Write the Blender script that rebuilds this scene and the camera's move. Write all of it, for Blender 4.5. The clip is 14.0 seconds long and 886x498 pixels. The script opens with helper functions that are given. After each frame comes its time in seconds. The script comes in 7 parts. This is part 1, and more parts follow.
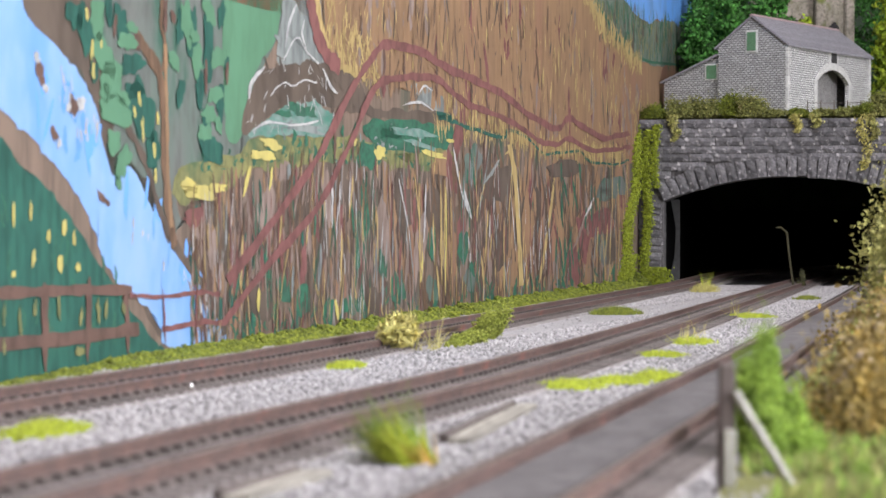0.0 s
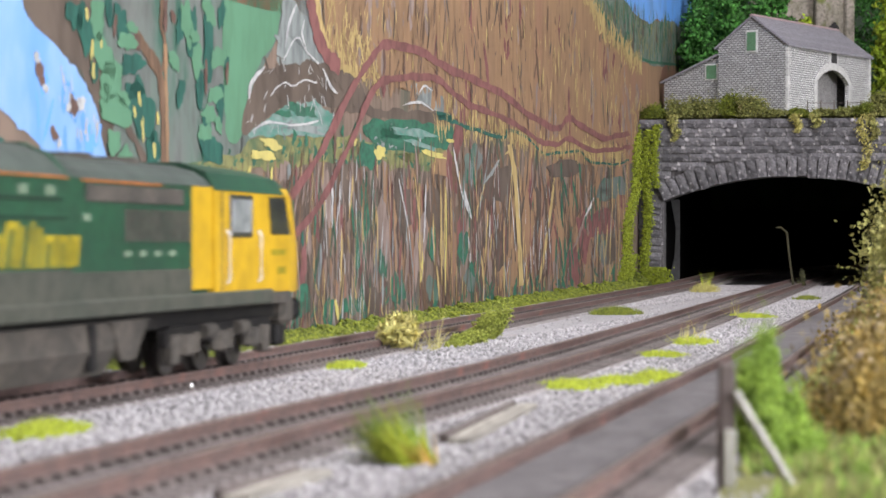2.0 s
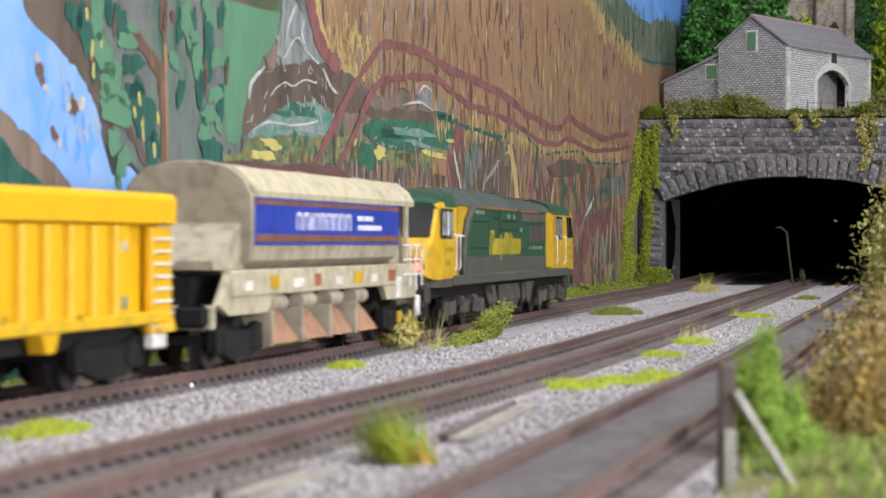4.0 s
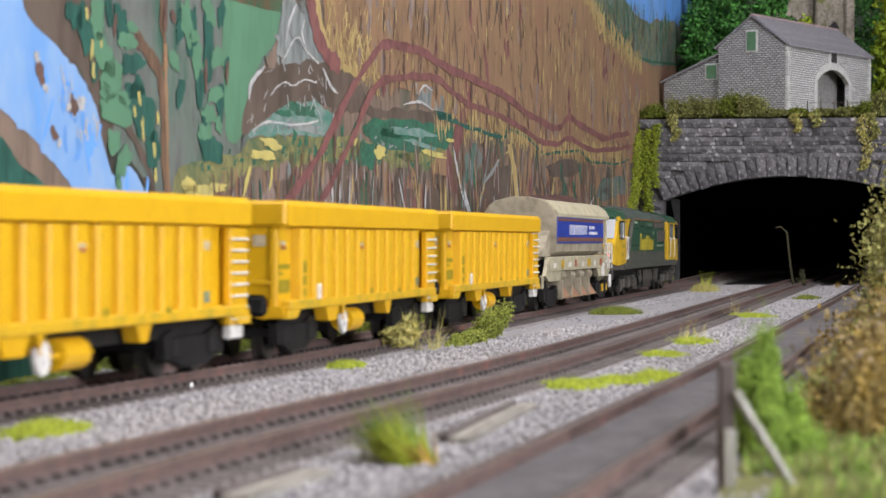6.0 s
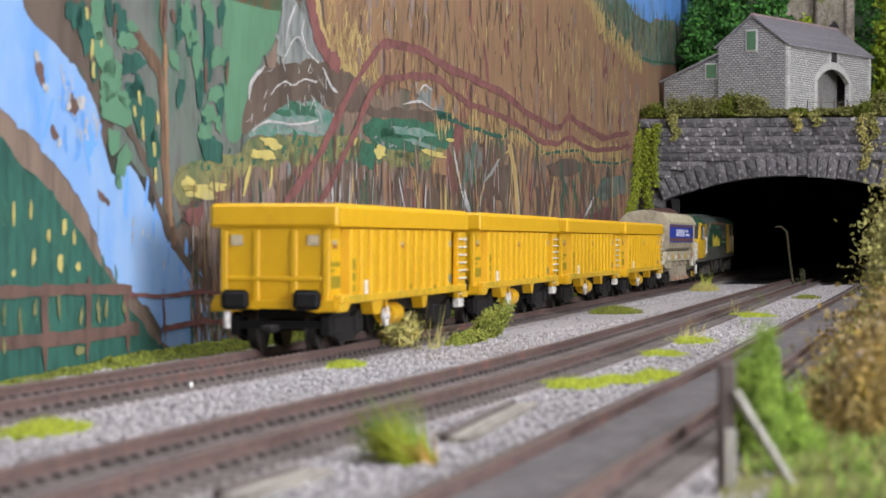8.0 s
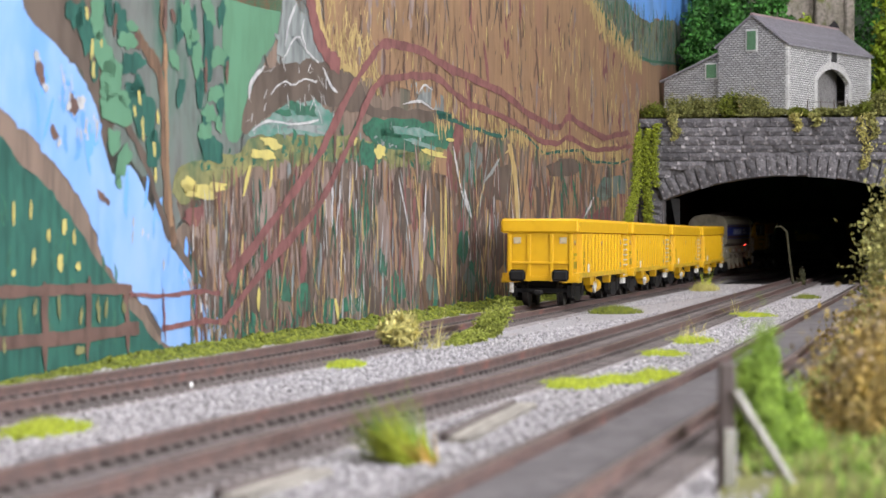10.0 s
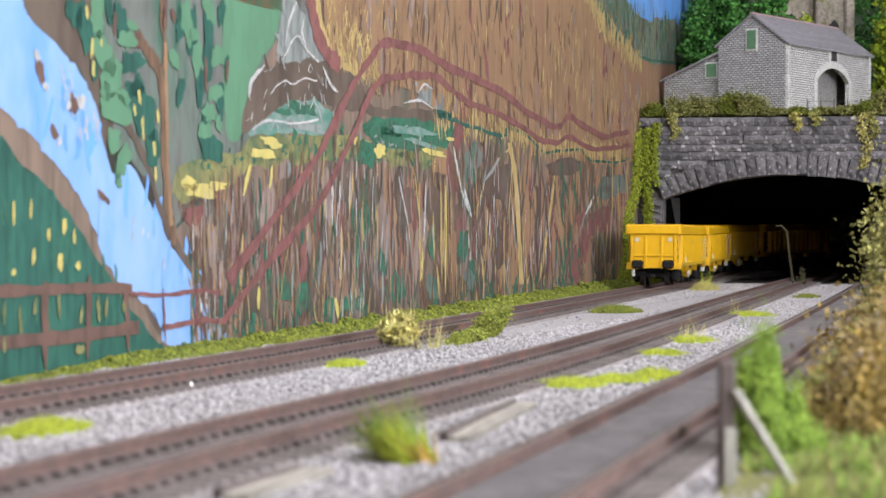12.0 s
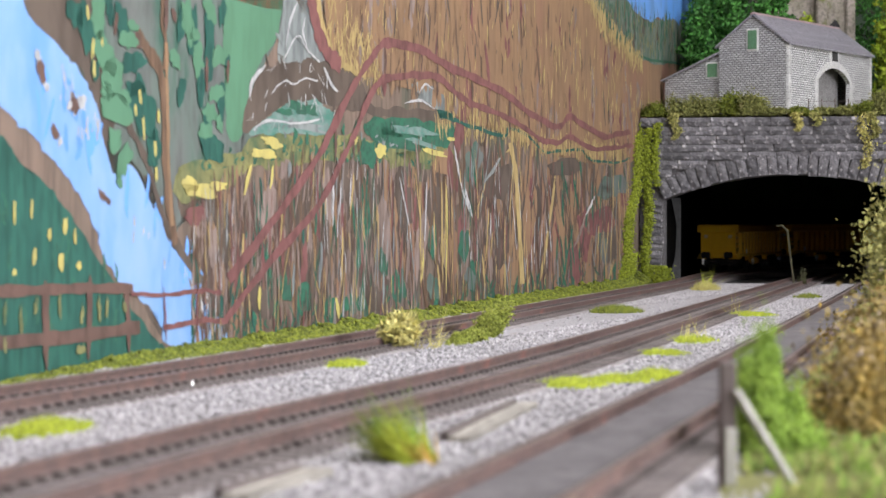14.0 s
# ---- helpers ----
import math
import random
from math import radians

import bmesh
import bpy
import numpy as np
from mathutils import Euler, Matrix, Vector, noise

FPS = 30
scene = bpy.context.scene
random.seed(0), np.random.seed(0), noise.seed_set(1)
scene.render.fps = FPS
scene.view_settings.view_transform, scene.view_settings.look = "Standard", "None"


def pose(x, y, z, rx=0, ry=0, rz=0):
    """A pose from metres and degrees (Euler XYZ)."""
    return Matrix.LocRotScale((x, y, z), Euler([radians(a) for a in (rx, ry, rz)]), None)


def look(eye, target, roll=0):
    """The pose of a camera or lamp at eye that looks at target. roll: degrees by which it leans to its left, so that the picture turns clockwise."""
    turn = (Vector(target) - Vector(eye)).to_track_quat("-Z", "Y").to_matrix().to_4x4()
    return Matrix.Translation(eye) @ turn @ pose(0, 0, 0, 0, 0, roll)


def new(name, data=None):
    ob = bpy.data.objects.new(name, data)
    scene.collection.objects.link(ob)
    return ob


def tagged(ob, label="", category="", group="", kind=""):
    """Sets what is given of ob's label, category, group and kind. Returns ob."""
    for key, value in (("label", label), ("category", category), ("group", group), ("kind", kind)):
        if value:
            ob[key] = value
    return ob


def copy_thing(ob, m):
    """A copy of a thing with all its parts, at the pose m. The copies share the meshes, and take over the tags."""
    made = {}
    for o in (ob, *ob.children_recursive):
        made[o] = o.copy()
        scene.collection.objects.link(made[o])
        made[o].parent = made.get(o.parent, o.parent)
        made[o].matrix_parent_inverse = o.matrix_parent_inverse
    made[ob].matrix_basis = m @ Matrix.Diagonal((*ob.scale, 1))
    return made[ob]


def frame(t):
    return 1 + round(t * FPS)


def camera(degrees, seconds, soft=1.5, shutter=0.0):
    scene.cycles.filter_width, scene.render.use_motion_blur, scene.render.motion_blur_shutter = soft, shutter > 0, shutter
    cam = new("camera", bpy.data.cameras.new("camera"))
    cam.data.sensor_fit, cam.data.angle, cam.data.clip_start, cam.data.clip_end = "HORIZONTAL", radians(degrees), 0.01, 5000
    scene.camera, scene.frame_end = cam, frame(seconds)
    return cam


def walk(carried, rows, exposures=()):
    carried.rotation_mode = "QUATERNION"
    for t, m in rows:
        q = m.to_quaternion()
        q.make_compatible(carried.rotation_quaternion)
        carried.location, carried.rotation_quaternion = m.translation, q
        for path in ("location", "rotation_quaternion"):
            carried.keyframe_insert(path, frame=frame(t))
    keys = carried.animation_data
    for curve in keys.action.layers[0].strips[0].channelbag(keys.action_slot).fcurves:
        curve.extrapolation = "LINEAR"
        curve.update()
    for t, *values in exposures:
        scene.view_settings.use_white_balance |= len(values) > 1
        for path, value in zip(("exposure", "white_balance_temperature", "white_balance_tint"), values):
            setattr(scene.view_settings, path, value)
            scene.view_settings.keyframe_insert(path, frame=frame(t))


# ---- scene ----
# A model railway layout: lengths of things in millimetres, scaled by MM.
MM = 0.001
EYE_Z = 0.0297

# ---------------------------------------------------------------- camera
cam = camera(21.14, 14.0, soft=1.5, shutter=0.4)
cam.data.dof.use_dof = True
cam.data.dof.focus_distance = 1.2
cam.data.dof.aperture_fstop = 60.0


def eye_pose(down, left):
    """Camera pose: degrees of tilt down and of pan to the left."""
    a, b = radians(down), radians(left)
    way = Vector((-math.sin(b), math.cos(b) * math.cos(a), -math.sin(a)))
    return look((0, 0, EYE_Z), Vector((0, 0, EYE_Z)) + way, 0.097)


walk(cam, [(0, eye_pose(0.195, 0)), (5.5, eye_pose(0.195, 0)), (6.5, eye_pose(0.211, 0)), (8.0, eye_pose(0.213, 0)),
           (11.0, eye_pose(0.226, 0)), (12.0, eye_pose(0.236, 0)), (13.2, eye_pose(0.236, 0)),
           (13.5, eye_pose(0.236, 0.02)), (14.0, eye_pose(0.236, 0.02))],
     exposures=[(0, 0.0), (3.1, 0.0), (4.6, -0.34), (5.5, -0.36), (7.5, -0.36), (8.2, -0.3), (9.6, -0.1), (10.6, 0.0), (14.0, 0.0)])

# ---------------------------------------------------------------- light
world = bpy.data.worlds.new("room_air")
scene.world = world
world.use_nodes = True
sky = world.node_tree.nodes.new("ShaderNodeTexSky")
sky.sky_type = "NISHITA"
sky.sun_disc = False
sky.sun_elevation = radians(38)
sky.sun_rotation = radians(150)
world.node_tree.links.new(sky.outputs[0], world.node_tree.nodes["Background"].inputs[0])
world.node_tree.nodes["Background"].inputs[1].default_value = 0.1


def area_lamp(name, m, sx, sy, watts, colour):
    d = bpy.data.lights.new(name, "AREA")
    d.shape, d.size, d.size_y, d.energy, d.color = "RECTANGLE", sx, sy, watts, colour
    ob = new(name, d)
    ob.matrix_world = m
    return ob


# added, unseen sources: window daylight behind the camera, ceiling strip light over the layout
area_lamp("window_daylight", look((2.29, -1.4, 0.72), (0.0, -1.4, 0.72)), 2.4, 1.2, 164, (0.955, 0.95, 1.0))
area_lamp("strip_light", look((0.35, 0.6, 1.42), (0.35, 0.6, 0.0)), 1.5, 0.5, 34, (0.955, 0.95, 1.0))

# ---------------------------------------------------------------- materials
MATS = {}


def mat(name, a, b=None, scale=300.0, rough=0.7, bump=0.15, metal=0.0, stretch=(1, 1, 1), fine=4.0, island=0.0,
        stain=None, stain_at=0.62, stain_scale=None, spec=0.5, random_ob=0.0, contrast=(0.35, 0.65), grain=0.6):
    """A two-scale painted or natural surface: colours a to b by noise, stains, fine relief. scale in waves a metre."""
    if name in MATS:
        return MATS[name]
    m = bpy.data.materials.new(name)
    m.use_nodes = True
    nt = m.node_tree
    n, l = nt.nodes, nt.links
    p = n["Principled BSDF"]
    p.inputs["Roughness"].default_value = rough
    p.inputs["Metallic"].default_value = metal
    p.inputs["Specular IOR Level"].default_value = spec
    b = b or tuple(0.72 * c for c in a)
    co = n.new("ShaderNodeTexCoord")
    mp = n.new("ShaderNodeMapping")
    mp.inputs["Scale"].default_value = stretch
    l.new(co.outputs["Object"], mp.inputs["Vector"])

    def noise_tex(s, detail=4.0):
        t = n.new("ShaderNodeTexNoise")
        t.inputs["Scale"].default_value = s
        t.inputs["Detail"].default_value = detail
        l.new(mp.outputs["Vector"], t.inputs["Vector"])
        return t

    def ramp(src, lo, hi):
        r = n.new("ShaderNodeMapRange")
        r.inputs["From Min"].default_value, r.inputs["From Max"].default_value = lo, hi
        l.new(src, r.inputs["Value"])
        return r.outputs["Result"]

    def mix(fac, c1, c2):
        x = n.new("ShaderNodeMix")
        x.data_type = "RGBA"
        if hasattr(fac, "links"):
            l.new(fac, x.inputs["Factor"])
        else:
            x.inputs["Factor"].default_value = fac
        for c, slot in ((c1, x.inputs["A"]), (c2, x.inputs["B"])):
            if hasattr(c, "links"):
                l.new(c, slot)
            else:
                slot.default_value = (*c, 1)
        return x.outputs["Result"]

    big, small = noise_tex(scale), noise_tex(scale * fine, 3.0)
    col = mix(ramp(big.outputs["Fac"], *contrast), a, b)
    col = mix(ramp(small.outputs["Fac"], 0.45, 0.8), col, tuple(min(1, c * grain) for c in b))
    if stain:
        st = noise_tex(stain_scale or scale * 0.4)
        col = mix(ramp(st.outputs["Fac"], stain_at, stain_at + 0.12), col, stain)
    if island or random_ob:
        src = n.new("ShaderNodeNewGeometry").outputs["Random Per Island"] if island else n.new("ShaderNodeObjectInfo").outputs["Random"]
        hsv = n.new("ShaderNodeHueSaturation")
        amount = island or random_ob
        l.new(ramp_out(n, l, src, 1 - amount, 1 + amount), hsv.inputs["Value"])
        l.new(col, hsv.inputs["Color"])
        col = hsv.outputs["Color"]
    l.new(col, p.inputs["Base Color"])
    if bump:
        bp = n.new("ShaderNodeBump")
        bp.inputs["Strength"].default_value = bump
        bp.inputs["Distance"].default_value = 0.0006
        l.new(small.outputs["Fac"], bp.inputs["Height"])
        l.new(bp.outputs["Normal"], p.inputs["Normal"])
    MATS[name] = m
    return m


def ramp_out(n, l, src, lo, hi):
    r = n.new("ShaderNodeMapRange")
    r.inputs["To Min"].default_value, r.inputs["To Max"].default_value = lo, hi
    l.new(src, r.inputs["Value"])
    return r.outputs["Result"]


def glow(name, colour, strength):
    m = bpy.data.materials.new(name)
    m.use_nodes = True
    p = m.node_tree.nodes["Principled BSDF"]
    p.inputs["Base Color"].default_value = (*colour, 1)
    p.inputs["Emission Color"].default_value = (*colour, 1)
    p.inputs["Emission Strength"].default_value = strength
    return m


M_RUST = mat("rusty_rail", (0.17, 0.105, 0.09), (0.12, 0.083, 0.075), 220, 0.75, 0.3, stain=(0.22, 0.1, 0.08), stain_scale=60)
M_RAILTOP = mat("worn_rail_head", (0.24, 0.19, 0.17), (0.15, 0.11, 0.1), 150, 0.42, 0.1, metal=0.5)
M_SLEEPER = mat("sleeper_plastic", (0.14, 0.115, 0.108), (0.1, 0.083, 0.078), 300, 0.75, 0.2, random_ob=0.25)
M_BED = mat("track_bed", (0.31, 0.28, 0.275), (0.22, 0.2, 0.195), 400, 0.95, 0.8, stain=(0.17, 0.14, 0.13), stain_scale=40)
M_INFILL = mat("grey_track_dust", (0.13, 0.12, 0.123), (0.095, 0.086, 0.088), 90, 0.95, 0.4, stain=(0.17, 0.145, 0.14), stain_scale=35)
M_BALLAST = mat("ballast_base", (0.4, 0.385, 0.395), (0.32, 0.305, 0.312), 520, 0.95, 0.9, stain=(0.28, 0.24, 0.225), stain_scale=30)
M_STONE = mat("ballast_chips", (0.43, 0.412, 0.42), (0.33, 0.314, 0.32), 900, 0.9, 0.2, island=0.42, grain=0.8)
M_BOARD = mat("baseboard_ply", (0.32, 0.24, 0.15), (0.25, 0.18, 0.11), 30, 0.7, 0.1, stretch=(0.2, 3, 1))
M_YELLOW = mat("yellow_wagon_paint", (0.69, 0.395, 0.007), (0.66, 0.368, 0.006), 30, 0.42, 0.03, fine=8, grain=0.93)
M_SOLEBAR = mat("grimy_yellow_paint", (0.66, 0.39, 0.01), (0.6, 0.36, 0.012), 40, 0.5, 0.05, stain=(0.42, 0.3, 0.02), stain_at=0.52, stain_scale=160, grain=0.85)
M_YELLOW_CAB = mat("yellow_cab_paint", (0.56, 0.34, 0.01), (0.45, 0.28, 0.012), 40, 0.5, 0.02, grain=0.8)
M_BLACK = mat("black_underframe", (0.008, 0.008, 0.009), (0.015, 0.0135, 0.013), 200, 0.7, 0.15, spec=0.25)
M_WHEEL = mat("wheel_steel", (0.06, 0.055, 0.05), (0.035, 0.03, 0.03), 300, 0.5, 0.1, metal=0.4)
M_WHITE = mat("white_fitting", (0.75, 0.73, 0.7), (0.6, 0.58, 0.54), 200, 0.5, 0.05)
M_DKGREEN = mat("green_loco_paint", (0.015, 0.07, 0.036), (0.013, 0.05, 0.029), 40, 0.48, 0.02, fine=9)
M_DUSTY = mat("dusty_green_paint", (0.062, 0.062, 0.048), (0.042, 0.048, 0.036), 60, 0.75, 0.06, stain=(0.045, 0.06, 0.04), stain_scale=45)
M_SEAM = mat("dark_green_seam", (0.008, 0.025, 0.015), None, 60, 0.7, 0.0)
M_GREYMARK = mat("pale_green_mark", (0.2, 0.27, 0.19), None, 100, 0.5, 0)
M_ROOFGREY = mat("loco_roof_grey", (0.05, 0.066, 0.056), (0.035, 0.046, 0.04), 60, 0.7, 0.05)
M_UNDER = mat("bogie_grime", (0.085, 0.073, 0.06), (0.045, 0.04, 0.034), 120, 0.85, 0.25)
M_GLASS = mat("dark_cab_glass", (0.03, 0.034, 0.036), (0.022, 0.025, 0.027), 20, 0.12, 0.0, spec=0.7)
M_PALEGLASS = mat("pale_cab_glass", (0.3, 0.32, 0.33), (0.2, 0.22, 0.23), 60, 0.15, 0.0, spec=0.7)
M_CREAM = mat("cream_hopper_paint", (0.47, 0.42, 0.29), (0.39, 0.35, 0.24), 60, 0.65, 0.06, stain=(0.34, 0.27, 0.18), stain_at=0.66, stain_scale=70)
M_BEIGE = mat("dusty_beige_steel", (0.38, 0.33, 0.24), (0.29, 0.25, 0.18), 60, 0.75, 0.1, stain=(0.2, 0.15, 0.1), stain_scale=50)
M_BLUE = mat("blue_panel_paint", (0.02, 0.05, 0.38), (0.017, 0.042, 0.32), 50, 0.4, 0.02)
M_BROWNBAND = mat("brown_band_paint", (0.2, 0.085, 0.055), (0.16, 0.07, 0.045), 60, 0.5, 0.03)
M_CHUTE = mat("rusty_chute", (0.36, 0.19, 0.11), (0.28, 0.15, 0.09), 70, 0.8, 0.1)
M_LOAD = mat("brown_stone_load", (0.09, 0.035, 0.028), (0.055, 0.024, 0.02), 500, 0.95, 0.9)
M_GREENINK = mat("green_lettering", (0.32, 0.25, 0.012), (0.26, 0.21, 0.01), 100, 0.5, 0)
M_REDINK = mat("red_mark", (0.4, 0.12, 0.06), None, 100, 0.5, 0)
M_GREYINK = mat("grey_mark", (0.6, 0.5, 0.32), None, 100, 0.5, 0)
M_PLATE = mat("white_plate", (0.82, 0.78, 0.7), None, 100, 0.5, 0)
M_LETTER = mat("white_lettering", (0.72, 0.74, 0.85), None, 100, 0.5, 0)
M_LOGO = mat("yellow_lettering", (0.42, 0.33, 0.02), None, 100, 0.45, 0)
M_TAIL = glow("red_tail_lamp", (1.0, 0.05, 0.03), 12.0)
M_PORTAL = mat("dark_tunnel_stone", (0.15, 0.142, 0.15), (0.078, 0.074, 0.08), 170, 0.9, 0.9, stain=(0.36, 0.34, 0.35), stain_at=0.57, stain_scale=260, random_ob=0.35)
M_MORTAR = mat("dark_mortar", (0.14, 0.13, 0.132), (0.08, 0.075, 0.076), 300, 0.95, 0.5)
# Near-black: the tunnel's darkness is put into the lining's colour.
M_TUNNEL_DARK = mat("tunnel_dark_lining", (0.006, 0.006, 0.006), (0.009, 0.008, 0.008), 60, 0.95, 0.1, spec=0.1)
M_BARN_MORTAR = mat("barn_mortar", (0.3, 0.29, 0.29), (0.22, 0.21, 0.215), 300, 0.95, 0.4)
M_QUOIN = mat("pale_dressed_stone", (0.62, 0.61, 0.6), (0.5, 0.49, 0.49), 200, 0.85, 0.2, random_ob=0.1)
M_SLATE = mat("grey_slate", (0.27, 0.255, 0.285), (0.21, 0.2, 0.225), 200, 0.75, 0.15, random_ob=0.1)
M_RIDGE = mat("pink_ridge_tile", (0.42, 0.3, 0.3), (0.34, 0.24, 0.24), 200, 0.8, 0.1)
M_GREENWOOD = mat("green_painted_boards", (0.1, 0.22, 0.12), (0.08, 0.17, 0.09), 200, 0.7, 0.1, stretch=(4, 4, 1))
# Dark panels laid on walls: the shade inside openings given as colour.
M_DARK_OPENING = mat("dark_opening_panel", (0.04, 0.038, 0.04), (0.03, 0.028, 0.03), 200, 0.9, 0.1)
M_MOSS = mat("moss_foam", (0.19, 0.215, 0.02), (0.1, 0.125, 0.012), 300, 0.95, 0.3, island=0.5)
M_IVY = mat("ivy_foam", (0.3, 0.35, 0.025), (0.19, 0.23, 0.016), 300, 0.95, 0.3, island=0.5)
M_OLIVE = mat("olive_foliage", (0.4, 0.37, 0.13), (0.27, 0.27, 0.08), 300, 0.95, 0.3, island=0.55)
M_AUTUMN = mat("autumn_foliage", (0.4, 0.27, 0.07), (0.27, 0.22, 0.09), 60, 0.95, 0.3, island=0.5, stain=(0.3, 0.25, 0.24), stain_at=0.55, stain_scale=90)
M_LIME = mat("lime_static_grass", (0.36, 0.41, 0.03), (0.27, 0.33, 0.02), 200, 0.9, 0.1, island=0.4)
M_FOAM = mat("fresh_moss_foam", (0.29, 0.42, 0.06), (0.2, 0.32, 0.045), 200, 0.95, 0.2, island=0.3)
M_HAY = mat("straw_fibre", (0.8, 0.7, 0.27), (0.62, 0.57, 0.18), 200, 0.9, 0.1, island=0.35)
M_STRAWTIP = mat("straw_grass", (0.5, 0.3, 0.06), (0.42, 0.3, 0.06), 200, 0.9, 0.1, island=0.3)
M_GREENGRASS = mat("green_static_grass", (0.18, 0.29, 0.035), (0.13, 0.22, 0.028), 100, 0.9, 0.1, island=0.4)
M_DRYGRASS = mat("dry_static_grass", (0.52, 0.46, 0.16), (0.36, 0.33, 0.09), 200, 0.9, 0.1, island=0.4)
M_LEAF = mat("tree_leaf_green", (0.07, 0.24, 0.035), (0.04, 0.15, 0.022), 100, 0.8, 0.1, island=0.6)
M_LEAFY = mat("tree_leaf_yellow", (0.33, 0.4, 0.02), (0.2, 0.29, 0.012), 100, 0.8, 0.1, island=0.5)
M_BARK = mat("tree_bark", (0.1, 0.075, 0.05), (0.06, 0.045, 0.032), 300, 0.9, 0.5, stretch=(1, 1, 0.2))
M_POST = mat("weathered_post", (0.1, 0.075, 0.075), (0.14, 0.12, 0.105), 120, 0.85, 0.3, stretch=(1, 1, 0.2))
M_STRUT = mat("bleached_timber", (0.44, 0.43, 0.38), (0.34, 0.33, 0.29), 120, 0.8, 0.2, stretch=(1, 1, 0.3))
M_TOWER = mat("mossy_castle_stone", (0.36, 0.31, 0.27), (0.22, 0.2, 0.15), 90, 0.95, 0.6, stain=(0.14, 0.16, 0.04), stain_at=0.55, stain_scale=45)
M_HILL = mat("hill_turf", (0.2, 0.2, 0.06), (0.15, 0.15, 0.045), 120, 0.95, 0.6, stain=(0.24, 0.18, 0.1), stain_scale=40)
M_PLASTER = mat("room_plaster", (0.74, 0.74, 0.74), (0.71, 0.71, 0.71), 3, 0.9, 0.05)
M_CARPET = mat("room_floor", (0.42, 0.38, 0.34), (0.36, 0.33, 0.29), 200, 0.95, 0.3)
M_SHRUB = mat("shrub_foliage", (0.24, 0.24, 0.07), (0.15, 0.16, 0.04), 200, 0.95, 0.3, island=0.55, stain=(0.33, 0.29, 0.13), stain_at=0.6, stain_scale=150)
M_PLANK = mat("grey_plank", (0.4, 0.37, 0.32), (0.26, 0.24, 0.21), 120, 0.85, 0.3, stretch=(0.2, 3, 1))
M_TALLMOSS = mat("tall_moss", (0.34, 0.37, 0.07), (0.23, 0.27, 0.04), 200, 0.95, 0.2, island=0.5)
M_EAVE = mat("orange_eave_line", (0.4, 0.14, 0.04), None, 100, 0.5, 0)
M_TERRACOTTA = mat("terracotta", (0.45, 0.16, 0.09), None, 200, 0.8, 0.1)

# ---------------------------------------------------------------- mesh helpers
TR = pose(-0.0693, 0.5095, 0, rz=78.633)  # the layout's frame: x along the tracks towards the tunnel, y towards the backdrop


def spot(x, y, z=0.0, rz=0.0):
    """Pose in the world of a place on the layout, in millimetres."""
    return TR @ pose(x * MM, y * MM, z * MM, rz=rz)


def part(name, bm, material, parent=None, label="", at=None, smooth=False, kind=""):
    me = bpy.data.meshes.new(name)
    bm.normal_update()
    bm.to_mesh(me)
    bm.free()
    me.transform(Matrix.Scale(MM, 4))
    if smooth:
        me.shade_smooth()
    me.materials.append(material)
    ob = new(name, me)
    if parent is not None:
        ob.parent = parent
    if at is not None:
        ob.matrix_basis = at
    return tagged(ob, label, kind=kind)


def fast_mesh(name, verts, faces, material, at=None, parent=None, kind="stuff", label="", category=""):
    """One mesh from arrays of vertices (mm) and triangles."""
    me = bpy.data.meshes.new(name)
    v = np.asarray(verts, dtype=np.float32) * MM
    f = np.asarray(faces, dtype=np.int32)
    me.vertices.add(len(v))
    me.vertices.foreach_set("co", v.ravel())
    me.loops.add(f.size)
    me.loops.foreach_set("vertex_index", f.ravel())
    me.polygons.add(len(f))
    me.polygons.foreach_set("loop_start", np.arange(0, f.size, f.shape[1], dtype=np.int32))
    me.update(calc_edges=True)
    me.materials.append(material)
    ob = new(name, me)
    if parent is not None:
        ob.parent = parent
    if at is not None:
        ob.matrix_basis = at
    return tagged(ob, label, category, kind=kind)


def thing(name, at, label, category, group="", kind=""):
    ob = new(name)
    ob.empty_display_size = 0.01
    ob.matrix_basis = at
    return tagged(ob, label, category, group, kind)


def box(bm, x0, x1, y0, y1, z0, z1, bevel=0.0, m=None):
    r = bmesh.ops.create_cube(bm, size=1.0)
    bmesh.ops.scale(bm, vec=(abs(x1 - x0), abs(y1 - y0), abs(z1 - z0)), verts=r["verts"])
    bmesh.ops.translate(bm, vec=((x0 + x1) / 2, (y0 + y1) / 2, (z0 + z1) / 2), verts=r["verts"])
    vs = r["verts"]
    if bevel:
        es = list({e for v in vs for e in v.link_edges})
        out = bmesh.ops.bevel(bm, geom=es, offset=bevel, segments=1, affect="EDGES")
        vs = list({v for f in out["faces"] for v in f.verts} | {v for v in vs if v.is_valid})
    if m is not None:
        bmesh.ops.transform(bm, matrix=m, verts=vs)
    return bm


def cyl(bm, c, r, h, axis="Z", seg=16, r2=None):
    out = bmesh.ops.create_cone(bm, cap_ends=True, segments=seg, radius1=r, radius2=r if r2 is None else r2, depth=h)
    rot = {"Z": Matrix(), "X": Matrix.Rotation(radians(90), 4, "Y"), "Y": Matrix.Rotation(radians(-90), 4, "X")}[axis]
    bmesh.ops.transform(bm, matrix=Matrix.Translation(c) @ rot, verts=out["verts"])
    return bm


